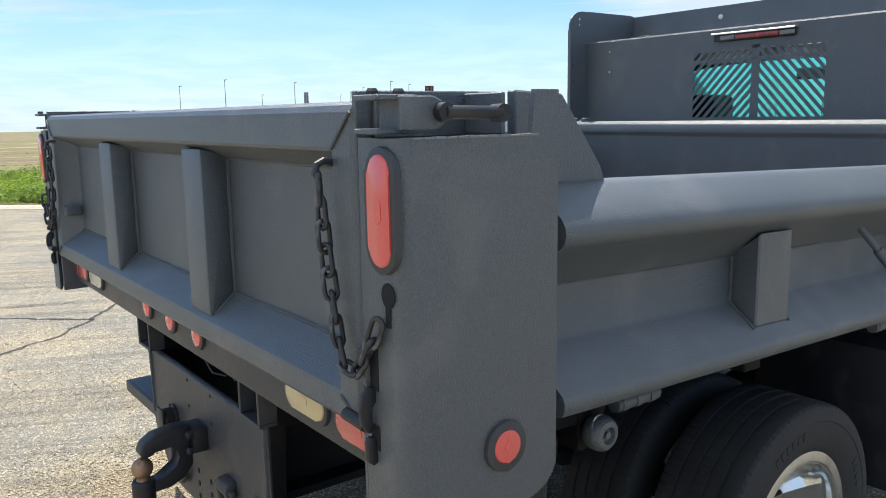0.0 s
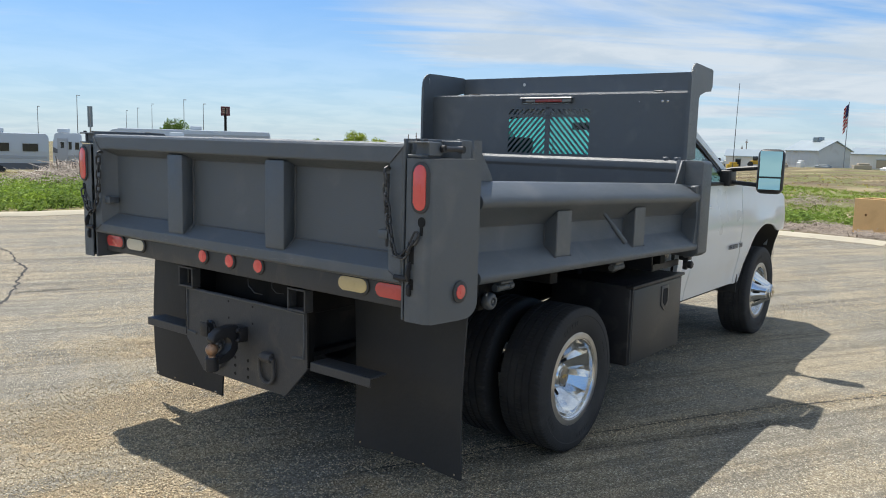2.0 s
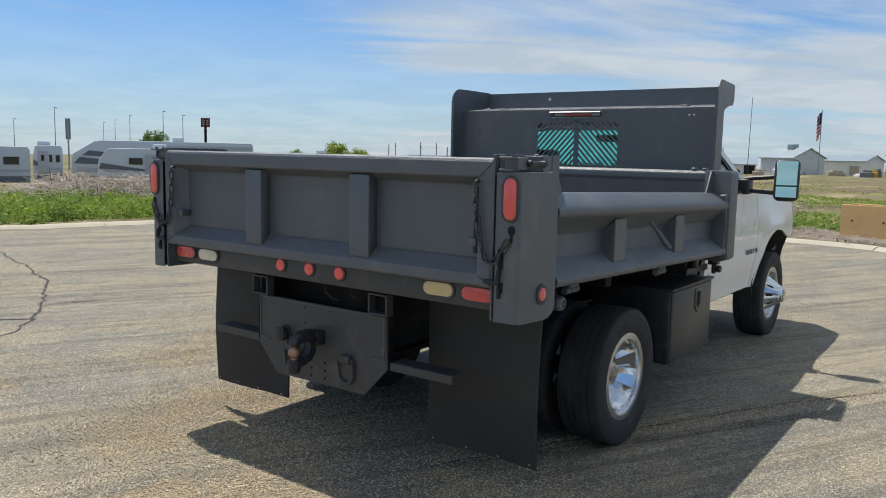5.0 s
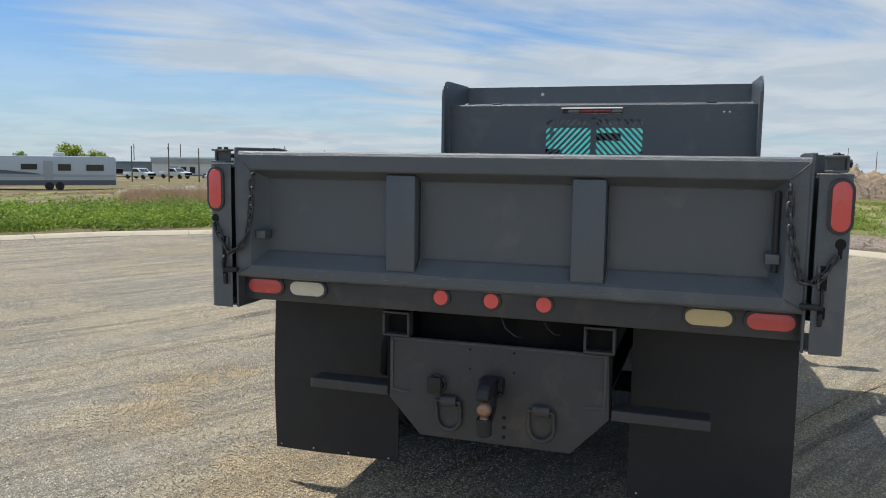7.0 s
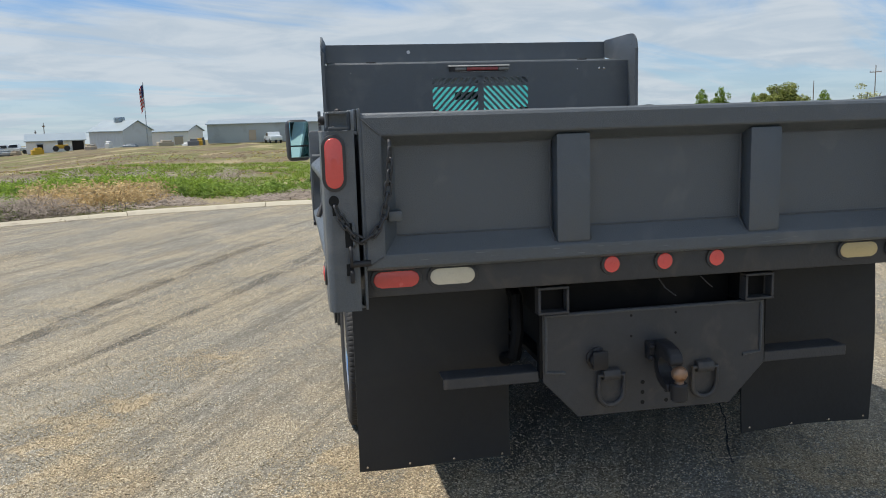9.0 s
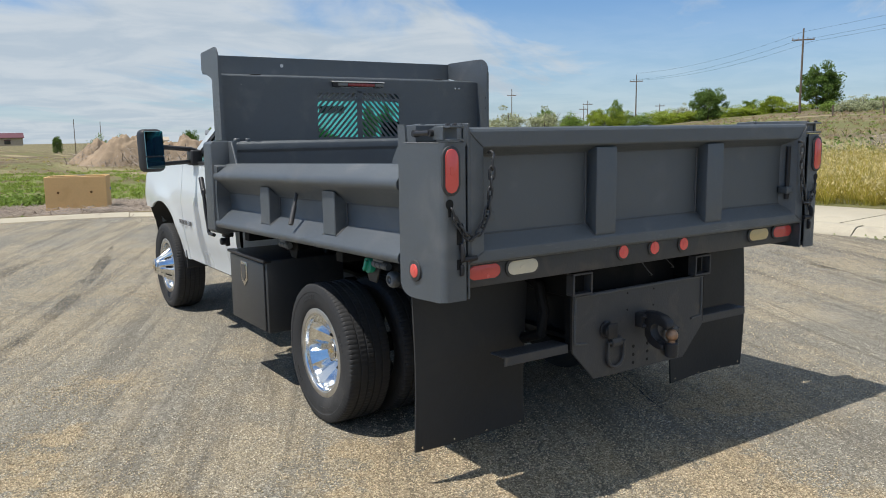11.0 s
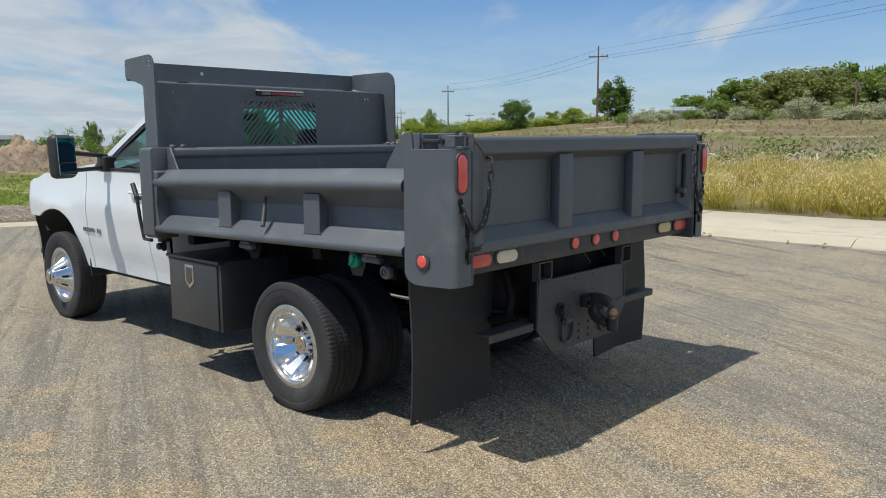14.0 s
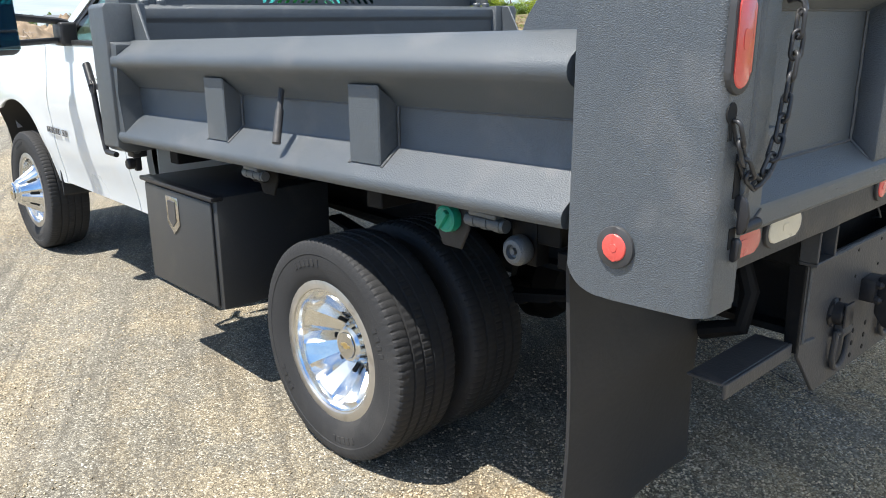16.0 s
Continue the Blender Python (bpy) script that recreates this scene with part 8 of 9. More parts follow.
p1 = pole_by(EYE_C, -57.95, 0.9, 6.05, 86, arm=1.0, thick=0.12, rz=32)
p2 = pole_by(EYE_C, -47.5, 0.9, 3.55, 119, arm=0.9, thick=0.11, rz=32)
for deg, e0, e1, d, arm in ((-65.5, 1.2, 3.05, 98, 0.5), (-74.2, 1.2, 3.35, 80, 0.4), (-38.9, 0.5, 2.75, 150, 0.9), (-43.9, 0.6, 1.5, 150, 0.8), (-49.0, 0.7, 1.6, 160, 0.9)):
    pole_by(EYE_C, deg, e0, e1, d, arm=arm, thick=0.10)
for deg, e0, e1, d, arm in ((-34.6, 0.4, 2.0, 150, 0.0), (-43.4, 0.5, 1.9, 150, 0.9), (16.4, -0.8, 0.85, 160, 0.9), (29.7, -1.1, 0.62, 150, 0.0), (29.4, -1.1, 0.70, 155, 0.6), (37.0, -1.2, 0.78, 112, 0.6),
                            (39.4, -1.2, 0.58, 118, 0.0), (35.0, -1.2, 0.48, 108, 0.0), (26.6, -1.0, 0.5, 150, 0.0), (20.3, -0.9, 0.42, 200, 0.8), (-8.6, -0.5, 1.0, 190, 0.0), (-10.2, -0.5, 0.8, 200, 0.0)):
    pole_by(EYE_B, deg, e0, e1, d, arm=arm, thick=0.10)
for deg, e0, e1, d in ((21.5, -0.9, 0.42, 200), (40.5, -0.5, 0.7, 200), (37.6, -0.5, 0.75, 190), (18.2, -0.9, 0.40, 190)):
    pole_by(EYE_A, deg, e0, e1, d, arm=0.8)


def wire(a, b, sag, r=0.009):
    bm = bmesh.new()
    a, b = Vector(a), Vector(b)
    tube(bm, [a.lerp(b, k / 16) - Vector((0, 0, sag * 4 * (k / 16) * (1 - k / 16))) for k in range(17)], r, 5)
    ob = part("overhead_wire", bm, CHASSIS)
    tagged(ob, "thin dark overhead power wire between poles", "wire", "overhead wires")


top1, top2 = el_z(5.25, 86), el_z(3.2, 119)
x1, y1 = p1.matrix_basis.translation.xy
x2, y2 = p2.matrix_basis.translation.xy
step = Vector((x1 - x2, y1 - y2, 0)).normalized()
for off, dz in ((-0.9, 0.0), (0.9, 0.0), (0.0, 0.9)):
    nx, ny = -step.y * off, step.x * off
    wire((x2 + nx, y2 + ny, top2 + dz), (x1 + nx, y1 + ny, top1 + dz), 0.7)
    wire((x1 + nx, y1 + ny, top1 + dz), (x1 + nx + step.x * 75 - 4, y1 + ny + step.y * 75, top1 + dz + 3.0), 0.7)


def lamp_post(deg, e1, dist, eye=EYE_A):
    x, y = far_at(eye, deg, dist)
    z0, z1 = ground_z(x, y), el_z(e1, dist)
    e = thing("street_lamp", (x, y, z0), "tall thin grey lamp post in a far yard", "lamp post", "yard lamp posts", rz=deg + 90)
    h = z1 - z0
    bm = bmesh.new()
    tube(bm, [(0, 0, 0), (0, 0, h)], 0.075, 8, taper=0.035)
    part("post", bm, POLEST, e)
    bm = bmesh.new()
    box(bm, -0.34, 0.05, -0.10, 0.10, h - 0.02, h + 0.08, 0.03, 2)
    part("lamp_head", bm, POLEST, e)


for deg, e1, d in ((62.9, 2.38, 110), (56.35, 2.40, 112), (55.1, 2.18, 112), (58.4, 2.05, 150), (59.3, 1.75, 160), (60.0, 1.55, 165), (65.2, 1.6, 130), (67.5, 2.6, 110), (70.5, 2.2, 125)):
    lamp_post(deg, e1, d)
x, y = far_at(EYE_A, 53.65, 105)
sg = thing("roadside_sign", (x, y, ground_z(x, y)), "tall roadside sign with a red panel on a dark post", "sign", rz=53.65 - 90)
zt = el_z(2.08, 105) - ground_z(x, y)
bm = bmesh.new()
tube(bm, [(0, 0, 0), (0, 0, zt - 0.2)], 0.16, 8)
part("post", bm, CHASSIS, sg)
bm = bmesh.new()
box(bm, -0.55, 0.55, -0.12, 0.12, zt - 1.15, zt, 0.03, 1)
part("panel", bm, SIGNRED, sg)
bm = bmesh.new()
for k in range(3):
    box(bm, -0.35, 0.35, -0.135, -0.118, zt - 0.35 - k * 0.25, zt - 0.25 - k * 0.25)
part("panel_bars", bm, TANWALL, sg)["kind"] = "stuff"
x, y = far_at(EYE_A, 62.15, 112)
pb = thing("banner_pole", (x, y, ground_z(x, y)), "pair of dark narrow banners on a pole", "banner", rz=62 - 90)
zt = el_z(1.75, 112) - ground_z(x, y)
bm = bmesh.new()
tube(bm, [(0, 0, 0), (0, 0, zt)], 0.10, 8)
part("post", bm, POLEST, pb)
for dx in (-0.30, 0.06):
    bm = bmesh.new()
    box(bm, dx, dx + 0.24, -0.04, 0.04, zt - 2.6, zt, 0.01, 1)
    part("banner", bm, SHEDB, pb)

# flag on its pole
x, y = far_at(EYE_A, 12.05, 140)
fl = thing("flagpole", (x, y, ground_z(x, y)), "tall thin flagpole with a drooping striped flag", "flagpole", rz=12 - 90)
zt = el_z(3.30, 140) - ground_z(x, y)
bm = bmesh.new()
tube(bm, [(0, 0, 0), (0, 0, zt)], 0.075, 8, taper=0.045)
part("post", bm, POLEST, fl)
flag = new("flag")
flag.parent = fl
flag["label"] = "drooping cloth flag, red and white stripes with a navy corner"
def cloth(u, v):
    return (-0.06 - 0.62 * u * (1 - 0.25 * v) + 0.05 * math.sin(9 * u + 3 * v), 0.18 * math.sin(11 * u + 2 * v) * (0.2 + u), zt - 0.25 - 3.5 * v - 1.35 * u * (0.6 + 0.4 * v))
def strip(u0, u1, v0, v1, mat, name):
    bm = bmesh.new()
    rows = [[cloth(u0 + (u1 - u0) * i / 10, v0 + (v1 - v0) * j / 2) for i in range(11)] for j in range(3)]
    sweep(bm, rows, False, False)
    part(name, bm, mat, flag, angle=60)
for k in range(13):
    strip(0.0 if k > 6 else 0.42, 1.0, k / 13, (k + 1) / 13, FLAGRED if k % 2 == 0 else FLAGWHITE, "stripe")
strip(0.0, 0.42, 0, 7 / 13, FLAGBLUE, "canton")


# -- sheds and other buildings
def shed(name, eye, deg0, deg1, dist, e0, e1, depth, wall, roof, label, gable=0.0, ridge_along=True, doors=(), ribs=14, skew=0.0, width=None):
    """A metal shed that fills the bearings deg0..deg1 as seen from the lot, with ribbed walls, roof and doors."""
    x0, y0 = far_at(eye, deg0, dist)
    x1, y1 = far_at(eye, deg1, dist)
    w = width or math.hypot(x1 - x0, y1 - y0)
    rz = math.degrees(math.atan2(y1 - y0, x1 - x0)) + skew
    z0 = el_z(e0, dist) - 0.3
    h = el_z(e1, dist) - z0
    e = thing(name, (x0, y0, z0), label, "building", rz=rz)
    bm = bmesh.new()
    if ridge_along:
        prism(bm, [(0, 0), (-depth, 0), (-depth, h), (-depth / 2, h + gable), (0, h)][::-1], "x", 0, w)
    else:
        prism(bm, [(0, 0), (w, 0), (w, h), (w / 2, h + gable), (0, h)], "y", 0, depth)
    part("wall", bm, wall, e)
    bm = bmesh.new()
    for k in range(ribs + 1):
        xx = w * k / ribs
        box(bm, xx - 0.04, xx + 0.04, 0.001 if ridge_along else -0.025, 0.025 if ridge_along else -0.001, 0.2, h - 0.05)
    rb = part("siding_ribs", bm, wall, e)
    rb["kind"] = "stuff"
    bm = bmesh.new()
    t = 0.12
    if ridge_along:
        for ya, yb in ((0.35, -depth / 2), (-depth - 0.35, -depth / 2)):
            za = h + gable - gable * (abs(ya + depth / 2) / (depth / 2))
            prism(bm, [(ya, za), (yb, h + gable), (yb, h + gable + t), (ya, za + t)], "x", -0.3, w + 0.3)
    else:
        for xa, xb in ((-0.35, w / 2), (w + 0.35, w / 2)):
            za = h + gable - gable * (abs(xa - w / 2) / (w / 2))
            prism(bm, [(xa, za), (xb, h + gable), (xb, h + gable + t), (xa, za + t)], "y", -0.3, depth + 0.3)
    part("roof", bm, roof, e)
    for f0, f1, hh, mat in doors:
        bm = bmesh.new()
        box(bm, w * f0, w * f1, (0.0 if ridge_along else -0.10), (0.10 if ridge_along else 0.0), 0.3, 0.3 + hh)
        d = part("door", bm, mat, e)
        bm = bmesh.new()
        box(bm, w * f0 - 0.1, w * f1 + 0.1, (0.0 if ridge_along else -0.14), (0.14 if ridge_along else 0.0), 0.3 + hh, 0.42 + hh)
        part("lintel", bm, roof, d)
    return e, w, h


# wall fronts face the lot: bearings run from low to high, so the front is at local +y
shed("long_shed", EYE_B, 14.1, 17.5, 146, -0.98, -0.30, 9, SHEDW, ROOFM, "low white metal shed with a pale roof and open bay", 1.1, True, ((0.02, 0.22, 1.6, DARKHOLE), (0.72, 0.82, 1.2, DARKHOLE)))
e, w, h = shed("gable_shed", EYE_A, 13.55, 15.5, 140, -0.95, 0.22, 6.6, SHEDG, ROOFM, "pale grey gabled metal shed with a roof vent", 1.5, True, (), 10, -46, 7.0)
bm = bmesh.new()
box(bm, w * 0.5 - 0.6, w * 0.5 + 0.6, -3.9, -2.7, h + 1.3, h + 2.2, 0.08, 2)
for k in range(4):
    box(bm, w * 0.5 - 0.65, w * 0.5 + 0.65, -2.7, -2.6, h + 1.45 + k * 0.17, h + 1.52 + k * 0.17)
part("roof_vent", bm, ROOFM, e)
shed("white_shed", EYE_A, 9.35, 11.9, 150, -0.80, 0.06, 7.5, SHEDW, ROOFM, "white metal shed with a small porch", 1.0, True, ((0.12, 0.32, 1.3, TANWALL),), 12, -24, 7.6)
shed("grey_hall", EYE_A, -1.2, 8.2, 138, -0.72, 0.42, 22, HALLG, ROOFM, "long grey metal hall with a dark loading door", 0.8, True, ((0.66, 0.71, 1.7, TANWALL), (0.40, 0.404, 2.4, SHEDW)), 46)
e, w, h = shed("flat_store", EYE_B, 32.5, 38.3, 165, -1.25, -0.22, 9, SHEDW, ROOFD, "flat-roofed pale store building with glazed front", 0.15, True,
     ((0.52, 0.58, 1.2, WINDOWDK), (0.62, 0.68, 1.2, WINDOWDK), (0.72, 0.80, 1.2, WINDOWDK), (0.10, 0.30, 0.9, SHEDW)), 12)
bm = bmesh.new()
box(bm, -0.2, w + 0.2, 0.05, 0.45, h - 0.95, h + 0.05, 0.04, 1)
part("fascia", bm, HALLG, e, "broad grey fascia over the front")
shed("open_canopy", EYE_B, 38.3, 44.5, 166, -1.25, -0.50, 7, SHEDB, ROOFM, "low dark open-fronted yard building", 0.2, True, ((0.05, 0.2, 0.8, DARKHOLE), (0.3, 0.45, 0.8, DARKHOLE), (0.6, 0.8, 0.8, DARKHOLE)), 16)
for deg0, deg1, d, e1, wall, roof in ((28.6, 30.4, 150, -0.55, SHEDB, ROOFD), (26.9, 28.2, 155, -0.5, TANWALL, ROOFM), (30.8, 32.4, 140, -0.6, SHEDG, ROOFD), (24.4, 26.2, 160, -0.45, SHEDG, ROOFM), (21.0, 23.6, 170, -0.45, SHEDW, ROOFD)):
    shed("yard_shed", EYE_B, deg0, deg1, d, -1.15, e1, 6, wall, roof, "low plain yard shed far off", 0.5, True, ((0.2, 0.5, 0.9, DARKHOLE),), 6)
shed("arched_hall", EYE_B, 19.6, 23.6, 140, -1.25, -0.42, 8, SHEDW, ROOFM, "long pale yard hall with a low roof", 0.6, True, ((0.22, 0.30, 1.2, DARKHOLE), (0.66, 0.72, 1.2, DARKHOLE)), 16)
shed("pink_house", EYE_B, -5.6, -3.3, 190, -0.55, -0.15, 8, TANWALL, SIGNRED, "small far house with a dull red roof", 0.9, True, ((0.3, 0.45, 0.8, WINDOWDK),), 4)
shed("tan_house", EYE_C, -15.2, -13.2, 110, -1.5, -0.50, 8, TANWALL, TANWALL, "low tan far house behind the dirt heap", 0.4, True, ((0.3, 0.5, 0.5, DARKHOLE),), 4)
shed("far_roof", EYE_C, -19.2, -17.7, 140, -1.4, -0.1, 8, SHEDB, ROOFD, "grey far farm building", 0.6, True, (), 4)
shed("slope_house", EYE_C, -64.3, -63.3, 88, 1.0, 1.6, 5, SHEDG, ROOFM, "small pale hut among the trees", 0.4, True, (), 4)

# far yard clutter: yellow machine, stacked goods
def yard_machine(deg, dist, eye):
    x, y = far_at(eye, deg, dist)
    e = thing("yard_loader", (x, y, ground_z(x, y) + 0.1), "small yellow yard loader by the sheds", "loader", rz=deg)
    bm = bmesh.new()
    box(bm, -0.5, 0.5, -1.0, 0.9, 0.4, 1.0, 0.1, 2)
    part("body", bm, YELLOWM, e)
    bm = bmesh.new()
    box(bm, -0.42, 0.42, -0.3, 0.5, 1.0, 1.7, 0.08, 2)
    part("cab", bm, WINDOWDK, e)
    for dx in (-0.6, 0.6):
        for dy in (-0.8, 0.8):
            bm = bmesh.new()
            spin(bm, [(0, -0.15), (0.42, -0.15), (0.45, 0), (0.42, 0.15), (0, 0.15)], 14, "x", (dx, dy, 0.42))
            part("wheel", bm, RUBBER, e)
yard_machine(15.5, 138, EYE_B)
rng = random.Random(12)
for k in range(70):
    if k < 10:
        eye, deg, dist, mats = EYE_A, rng.uniform(8, 19), rng.uniform(132, 137), (SHEDB, TANWALL, SHEDW, YELLOWM, ROOFD)
    else:
        eye, deg, dist, mats = EYE_B, rng.uniform(18, 36), rng.uniform(140, 160), (TANWALL, SHEDB, ROOFD, BOXWOOD, SHEDG)
    if k > 25:
        deg, dist, mats = rng.uniform(24.5, 35.2), rng.uniform(122, 140), (TANWALL, ROOFD, RVW, SIGNRED, POLEST)
    x, y = far_at(eye, deg, dist)
    w, d, h = rng.uniform(0.8, 3.2), rng.uniform(0.6, 1.6), rng.uniform(0.5, 1.3)
    if k > 25:
        w, h = 0.5 * w, 0.85 * h
    bm = bmesh.new()
    box(bm, -w / 2, w / 2, -d / 2, d / 2, 0, h * 0.7, 0.05, 1)
    box(bm, -w / 2.6, w / 4, -d / 2.4, d / 2.4, h * 0.7, h, 0.04, 1)
    ob = part("pallet_load", bm, mats[k % 5])
    ob.matrix_basis = pose(x, y, ground_z(x, y) - 0.05, 0, 0, rng.uniform(0, 180))
    tagged(ob, "wrapped pallet load in a far storage yard", "pallet load", "yard loads")


# -- parked pickups far off
def pickup(deg, dist, eye, rz):
    x, y = far_at(eye, deg, dist)
    e = thing("parked_pickup", (x, y, ground_z(x, y) + 0.02), "white pickup parked in a far yard", "car", "far pickups", rz=rz)
    bm = bmesh.new()
    prism(bm, [(-2.7, 0.5), (2.6, 0.45), (2.72, 0.8), (2.6, 1.05), (1.2, 1.15), (0.55, 1.75), (-0.75, 1.78), (-0.9, 1.15), (-2.7, 1.12)], "y", -0.95, 0.95, 0.06, 2)
    part("body", bm, WHITE, e)
    for s in (1, -1):
        bm = bmesh.new()
        prism(bm, [(1.05, 1.16), (0.50, 1.66), (-0.65, 1.68), (-0.72, 1.16)], "y", s * 0.945, s * 0.965, 0.01, 1)
        part("side_window", bm, WINDOWDK, e)
        for wx in (1.7, -1.75):
            bm = bmesh.new()
            spin(bm, [(0, -0.12), (0.36, -0.12), (0.40, 0), (0.36, 0.12), (0, 0.12)], 18, "y", (wx, s * 0.86, 0.40))
            part("wheel", bm, RUBBER, e)
    bm = bmesh.new()
    prism(bm, [(1.17, 1.18), (0.60, 1.68), (0.62, 1.70), (1.22, 1.2)], "y", -0.8, 0.8)
    part("windscreen", bm, WINDOWDK, e)
    bm = bmesh.new()
    box(bm, 2.62, 2.75, -0.8, 0.8, 0.62, 0.98, 0.03, 1)
    part("grille", bm, CHASSIS, e)
pickup(39.0, 136, EYE_B, 262)
pickup(36.7, 136, EYE_B, 264)
pickup(2.0, 133, EYE_B, 14)
lot = random.Random(44)
for k in range(20):
    pickup(16.2 + 0.62 * k + lot.uniform(-0.3, 0.3), lot.uniform(150, 186), EYE_B, lot.choice((0, 90, 180)) + lot.uniform(-15, 15))


# -- trailers in the yard on the left
def trailer(deg0, deg1, dist, length_h, label, nose=0.0, stripes=1, rz_off=0.0):
    x0, y0 = far_at(EYE_A, deg0, dist)
    x1, y1 = far_at(EYE_A, deg1, dist)
    L = math.hypot(x1 - x0, y1 - y0)
    rz = math.degrees(math.atan2(y1 - y0, x1 - x0)) + rz_off
    z0 = ground_z((x0 + x1) / 2, (y0 + y1) / 2)
    h = length_h
    e = thing("travel_trailer", (x0, y0, z0), label, "trailer", "parked trailers", rz=rz)
    bm = bmesh.new()
    prism(bm, [(0.0, 0.42), (L, 0.42), (L + nose * 0.2, 1.0), (L + nose * 0.1, h * 0.7), (L - nose * 0.8 - 0.05, h - 0.1), (L - nose - 0.2, h), (0.15, h), (0.0, h - 0.2)], "y", -2.4, 0.0, 0.06, 2)
    part("body", bm, RVW, e)
    def side(name, mat, pts, y0=0.0, y1=0.025):
        bm = bmesh.new()
        prism(bm, pts, "y", y0, y1, 0.005, 1)
        return part(name, bm, mat, e)
    side("skirt", RVG, [(0.05, 0.43), (L - 0.2, 0.43), (L - 0.2, 0.85), (0.05, 0.85)])
    side("stripe", RVT, [(0.1, 1.15), (L - 0.1, 1.15), (L - 0.1, 1.42), (0.1, 1.30)])
    side("stripe", RVG, [(L * 0.55, h * 0.44), (L + nose * 0.05, h * 0.50), (L - nose * 0.2, h * 0.64), (L * 0.62, h * 0.50)])
    if stripes > 1:
        side("stripe", RVG, [(L * 0.60, h * 0.61), (L - nose * 0.3, h * 0.67), (L - nose * 0.6, h * 0.78), (L * 0.7, h * 0.70)])
        side("stripe", RVT, [(0.1, h - 0.55), (L * 0.6, h - 0.55), (L * 0.55, h - 0.3), (0.1, h - 0.3)])
    for f0, f1, za, zb in ((0.10, 0.24, h * 0.58, h * 0.76), (0.36, 0.46, h * 0.58, h * 0.77), (0.62, 0.74, h * 0.61, h * 0.77)):
        w = side("window", WINDOWDK, [(L * f0, za), (L * f1, za), (L * f1, zb), (L * f0, zb)], 0.026, 0.05)
        bm = bmesh.new()
        box(bm, L * f0 - 0.05, L * f1 + 0.05, 0.02, 0.055, zb, zb + 0.05)
        part("window_frame", bm, RVW, w)
    side("door", RVT, [(L * 0.50, 0.95), (L * 0.50 + 0.7, 0.95), (L * 0.50 + 0.7, h * 0.86), (L * 0.50, h * 0.86)], 0.027, 0.05)
    for k in (0.45, 0.53):
        bm = bmesh.new()
        spin(bm, [(0, -0.1), (0.33, -0.1), (0.35, 0), (0.33, 0.1), (0, 0.1)], 18, "y", (L * k, -0.05, 0.36))
        part("wheel", bm, RUBBER, e)
    bm = bmesh.new()
    box(bm, L * 0.4, L * 0.4 + 0.9, -1.7, -0.9, h, h + 0.32, 0.08, 2)
    part("roof_unit", bm, RVW, e)


trailer(50.6, 61.9, 66, 3.50, "long grey and white fifth-wheel trailer with dark swoops", 1.6, 2)
trailer(53.5, 60.5, 58, 2.72, "white travel trailer with blue-grey stripes", 0.5)
trailer(64.5, 70.7, 60, 2.80, "white travel trailer with a dark lower band", 0.3)
trailer(62.6, 64.3, 68, 3.00, "short white trailer end between others", 0.1)
trailer(71.2, 78.2, 60, 2.80, "white travel trailer at the yard's end", 0.4)
trailer(42.6, 50.0, 76, 2.85, "white trailer parked beyond the field", 0.4)

# -- the crate by the kerb
CRX, CRY = 14.86, -0.125
cr = thing("crate", (CRX, CRY, ground_z(CRX, CRY) - 0.150), "open tan chipboard crate on bare soil behind the kerb", "crate", rz=71.5)
CL, CW, CH = 1.20, 0.68, 0.93
for nm, a in (("front_panel", (0, CL, 0, 0.03)), ("back_panel", (0, CL, -CW, -CW + 0.03)), ("end_panel", (0, 0.03, -CW + 0.031, -0.001)), ("end_panel", (CL - 0.03, CL, -CW + 0.031, -0.001))):
    bm = bmesh.new()
    box(bm, a[0] - CL / 2, a[1] - CL / 2, a[2] + CW / 2, a[3] + CW / 2, 0, CH, 0.004, 1)
    part(nm, bm, BOXWOOD, cr)
bm = bmesh.new()
box(bm, -CL / 2 + 0.03, CL / 2 - 0.03, -CW / 2 + 0.03, CW / 2 - 0.002, 0.02, 0.05)
part("base_panel", bm, BOXWOOD, cr)
for y0 in (CW / 2 - 0.06, -CW / 2 + 0.03):
    bm = bmesh.new()
    box(bm, -CL / 2 + 0.03, CL / 2 - 0.03, y0 - 0.02, y0 + 0.02, CH - 0.06, CH - 0.005, 0.003, 1)
    part("batten", bm, BOXWOOD, cr)
for fx in (-0.305, 0.345):
    bm = bmesh.new()
    spin(bm, [(0, 0), (0.026, 0), (0.026, 0.004), (0, 0.005)], 16, "y", (fx, CW / 2 + 0.030, 0.60))
    part("hand_hole", bm, CRATEHOLE, cr)
bm = bmesh.new()
box(bm, -CL / 2 - 0.004, -CL / 2, -0.339, -0.20, 0.600, 0.655)
part("tape", bm, TAPEBLUE, cr, "strip of blue tape")
bm = bmesh.new()
box(bm, -0.10, 0.06, -CW / 2 - 0.004, -CW / 2 + 0.034, CH - 0.05, CH + 0.004)
part("tape", bm, TAPEBLUE, cr, "strip of blue tape")

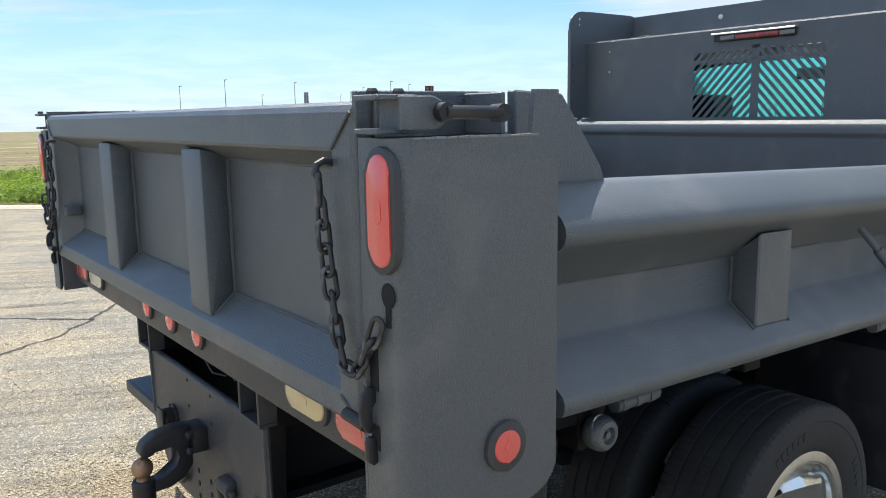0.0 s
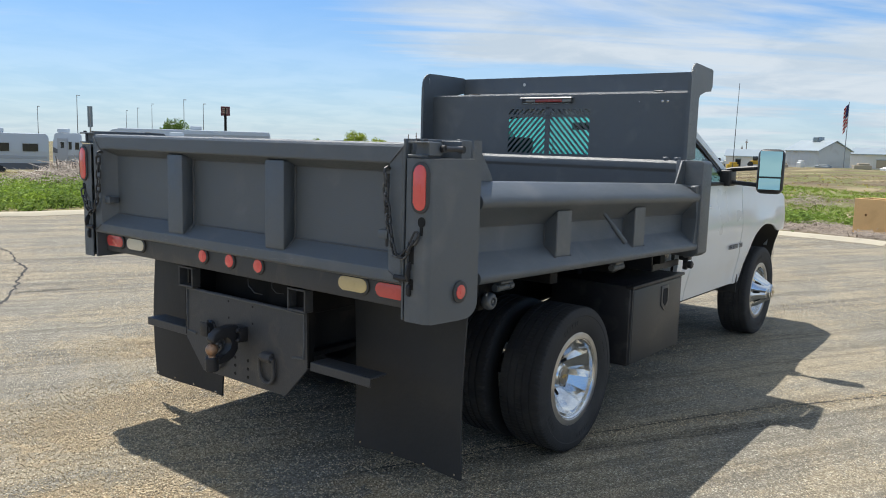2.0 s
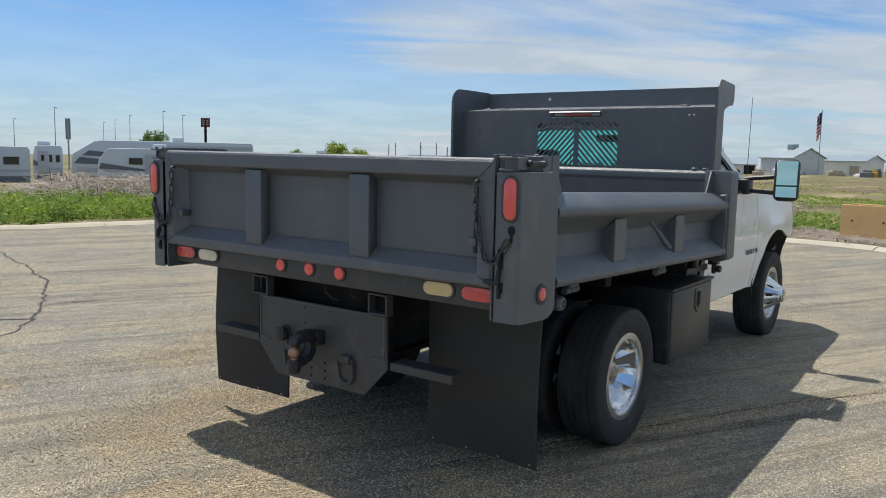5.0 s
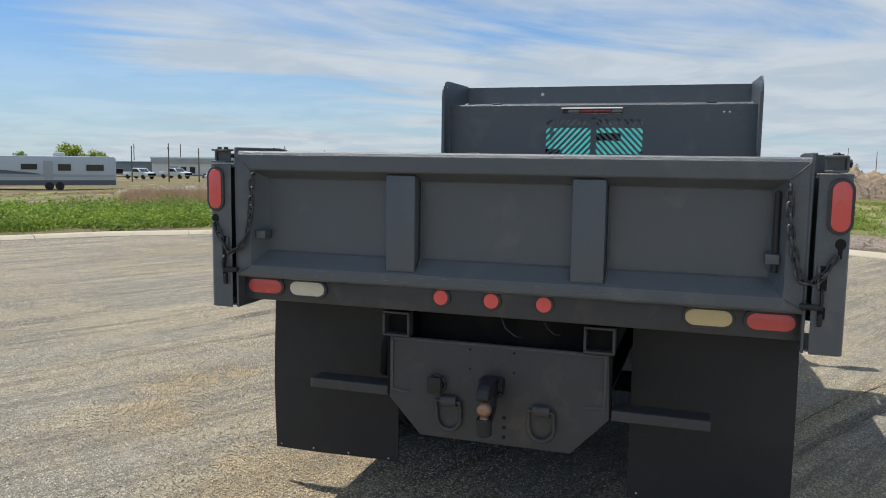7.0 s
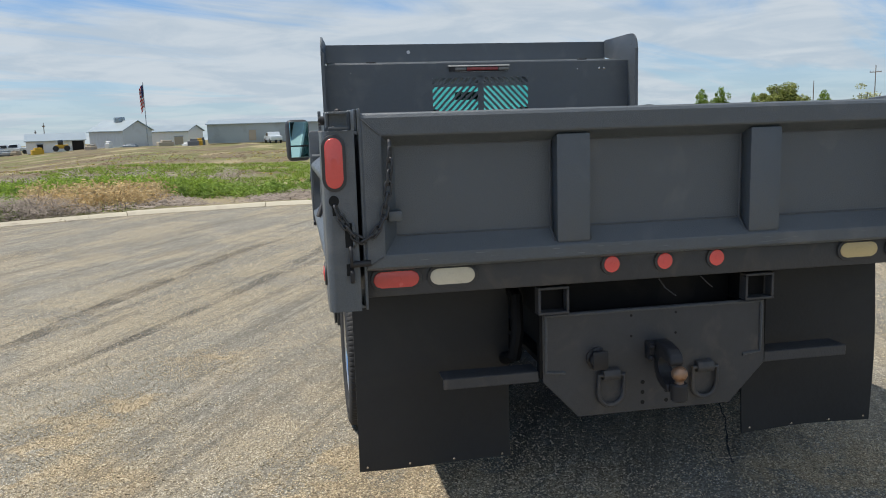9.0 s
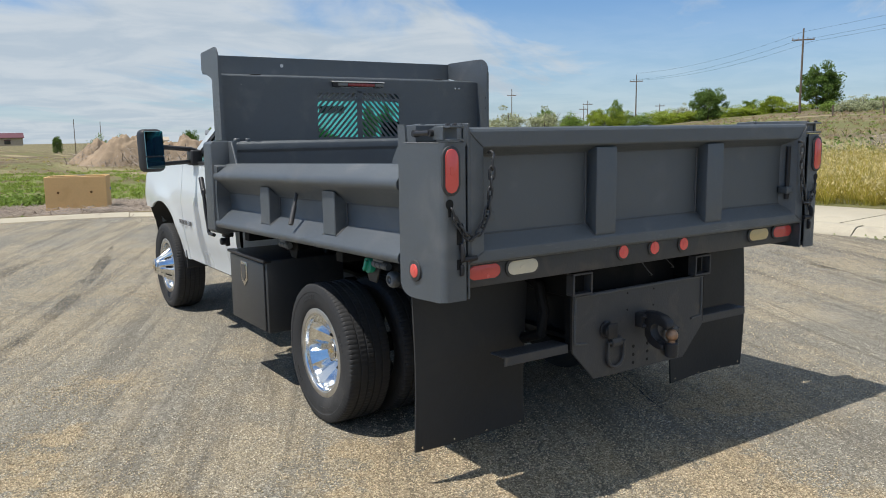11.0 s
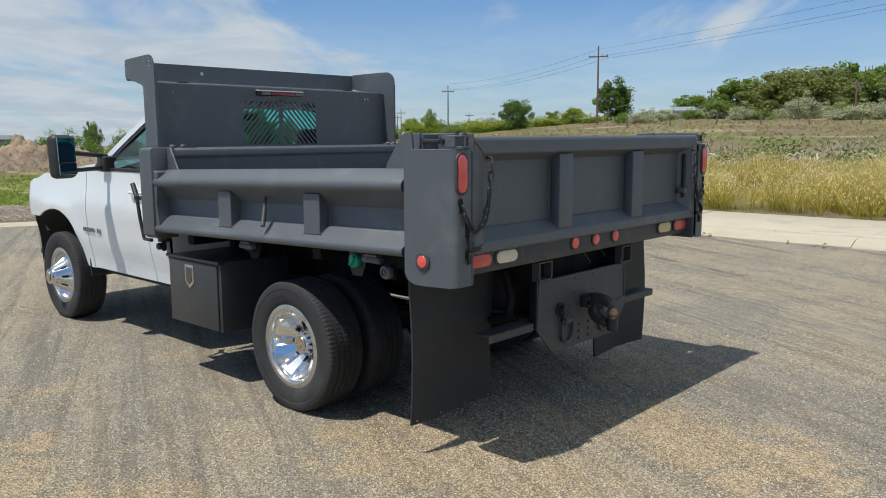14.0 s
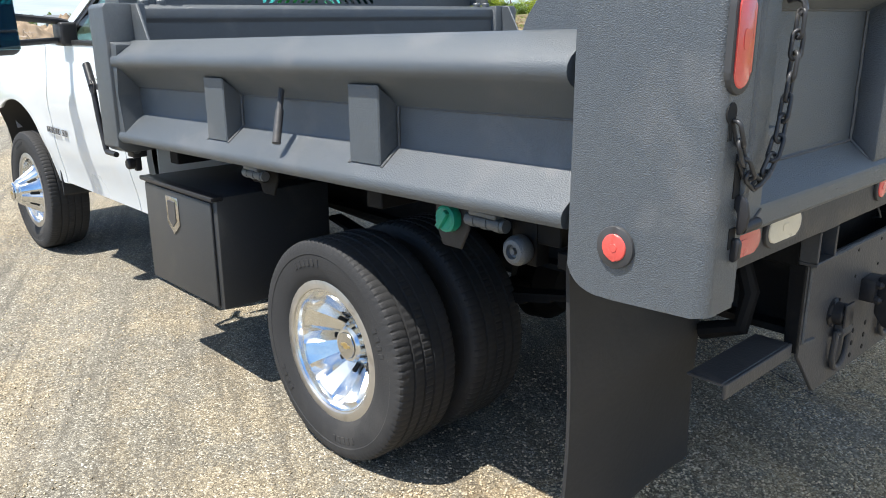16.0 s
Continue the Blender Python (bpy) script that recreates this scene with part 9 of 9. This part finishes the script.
# -- dirt heaps
def heap(deg, dist, eye, w, d, h, seed):
    x, y = far_at(eye, deg, dist)
    bm = bmesh.new()
    n, m = 110, 34
    rows = []
    for i in range(m + 1):
        f = i / m
        row = []
        for j in range(n):
            t = 2 * math.pi * j / n
            k = (1 - f) * (1 + 0.28 * noise.noise(Vector((math.cos(t) * 1.6, math.sin(t) * 1.6, seed))))
            px, py = w / 2 * k * math.cos(t), d / 2 * k * math.sin(t)
            row.append((px, py, -0.2 + (h + 0.2) * (1 - (1 - f) ** 1.8) * (1 + 0.35 * noise.noise(Vector((px * 0.5, py * 0.5, seed + 2))) + 0.24 * noise.noise(Vector((px * 1.9, py * 1.9, seed + 4))) + 0.14 * noise.noise(Vector((px * 5.1, py * 5.1, seed + 6))))))
        rows.append(row)
    sweep(bm, rows, True, True)
    ob = part("earth_mound", bm, DIRT, angle=60)
    ob.matrix_basis = pose(x, y, ground_z(x, y), 0, 0, deg + 90)
    tagged(ob, "long mound of reddish dug earth on the field", "earth mound", "earth mounds")
for deg, dist, w, d, h, s in ((-13.6, 47, 6.5, 3.0, 1.45, 1), (-16.6, 49, 6.0, 3.0, 1.40, 5), (-19.3, 52, 5.5, 3.0, 1.60, 9), (-11.6, 50, 4.5, 2.5, 1.30, 13), (-22.0, 56, 5.0, 3.0, 1.15, 17)):
    heap(deg, dist, EYE_C, w, d, h, s)
spots = [(*far_at(EYE_C, deg, dist), 1.9, 0.9) for deg, dist in ((-13.6, 46.2), (-16.6, 48), (-19.3, 51), (-11.6, 49), (-22.0, 55), (-15.0, 47))]
twigs("heap_brush", spots, 330, 0.55, 0.6, 1.15, TWIG, "roots and dead brush mixed into the dirt heaps", 77, 0.016)
# fence along the top of the slope
fe = thing("field_fence", (0, 0, 0), "row of old leaning timber fence posts along the slope", "fence")
pts = []
for k in range(7):
    x, y = far_at(EYE_C, -60 - k * 2.9, 66 - k * 0.9)
    z = ground_z(x, y)
    pts.append((x, y, z))
    bm = bmesh.new()
    tube(bm, [(x, y, z - 0.2), (x + 0.22 * math.sin(k * 2.3), y, z + 0.85)], 0.06, 6)
    part("fence_post", bm, POLEWOOD, fe)
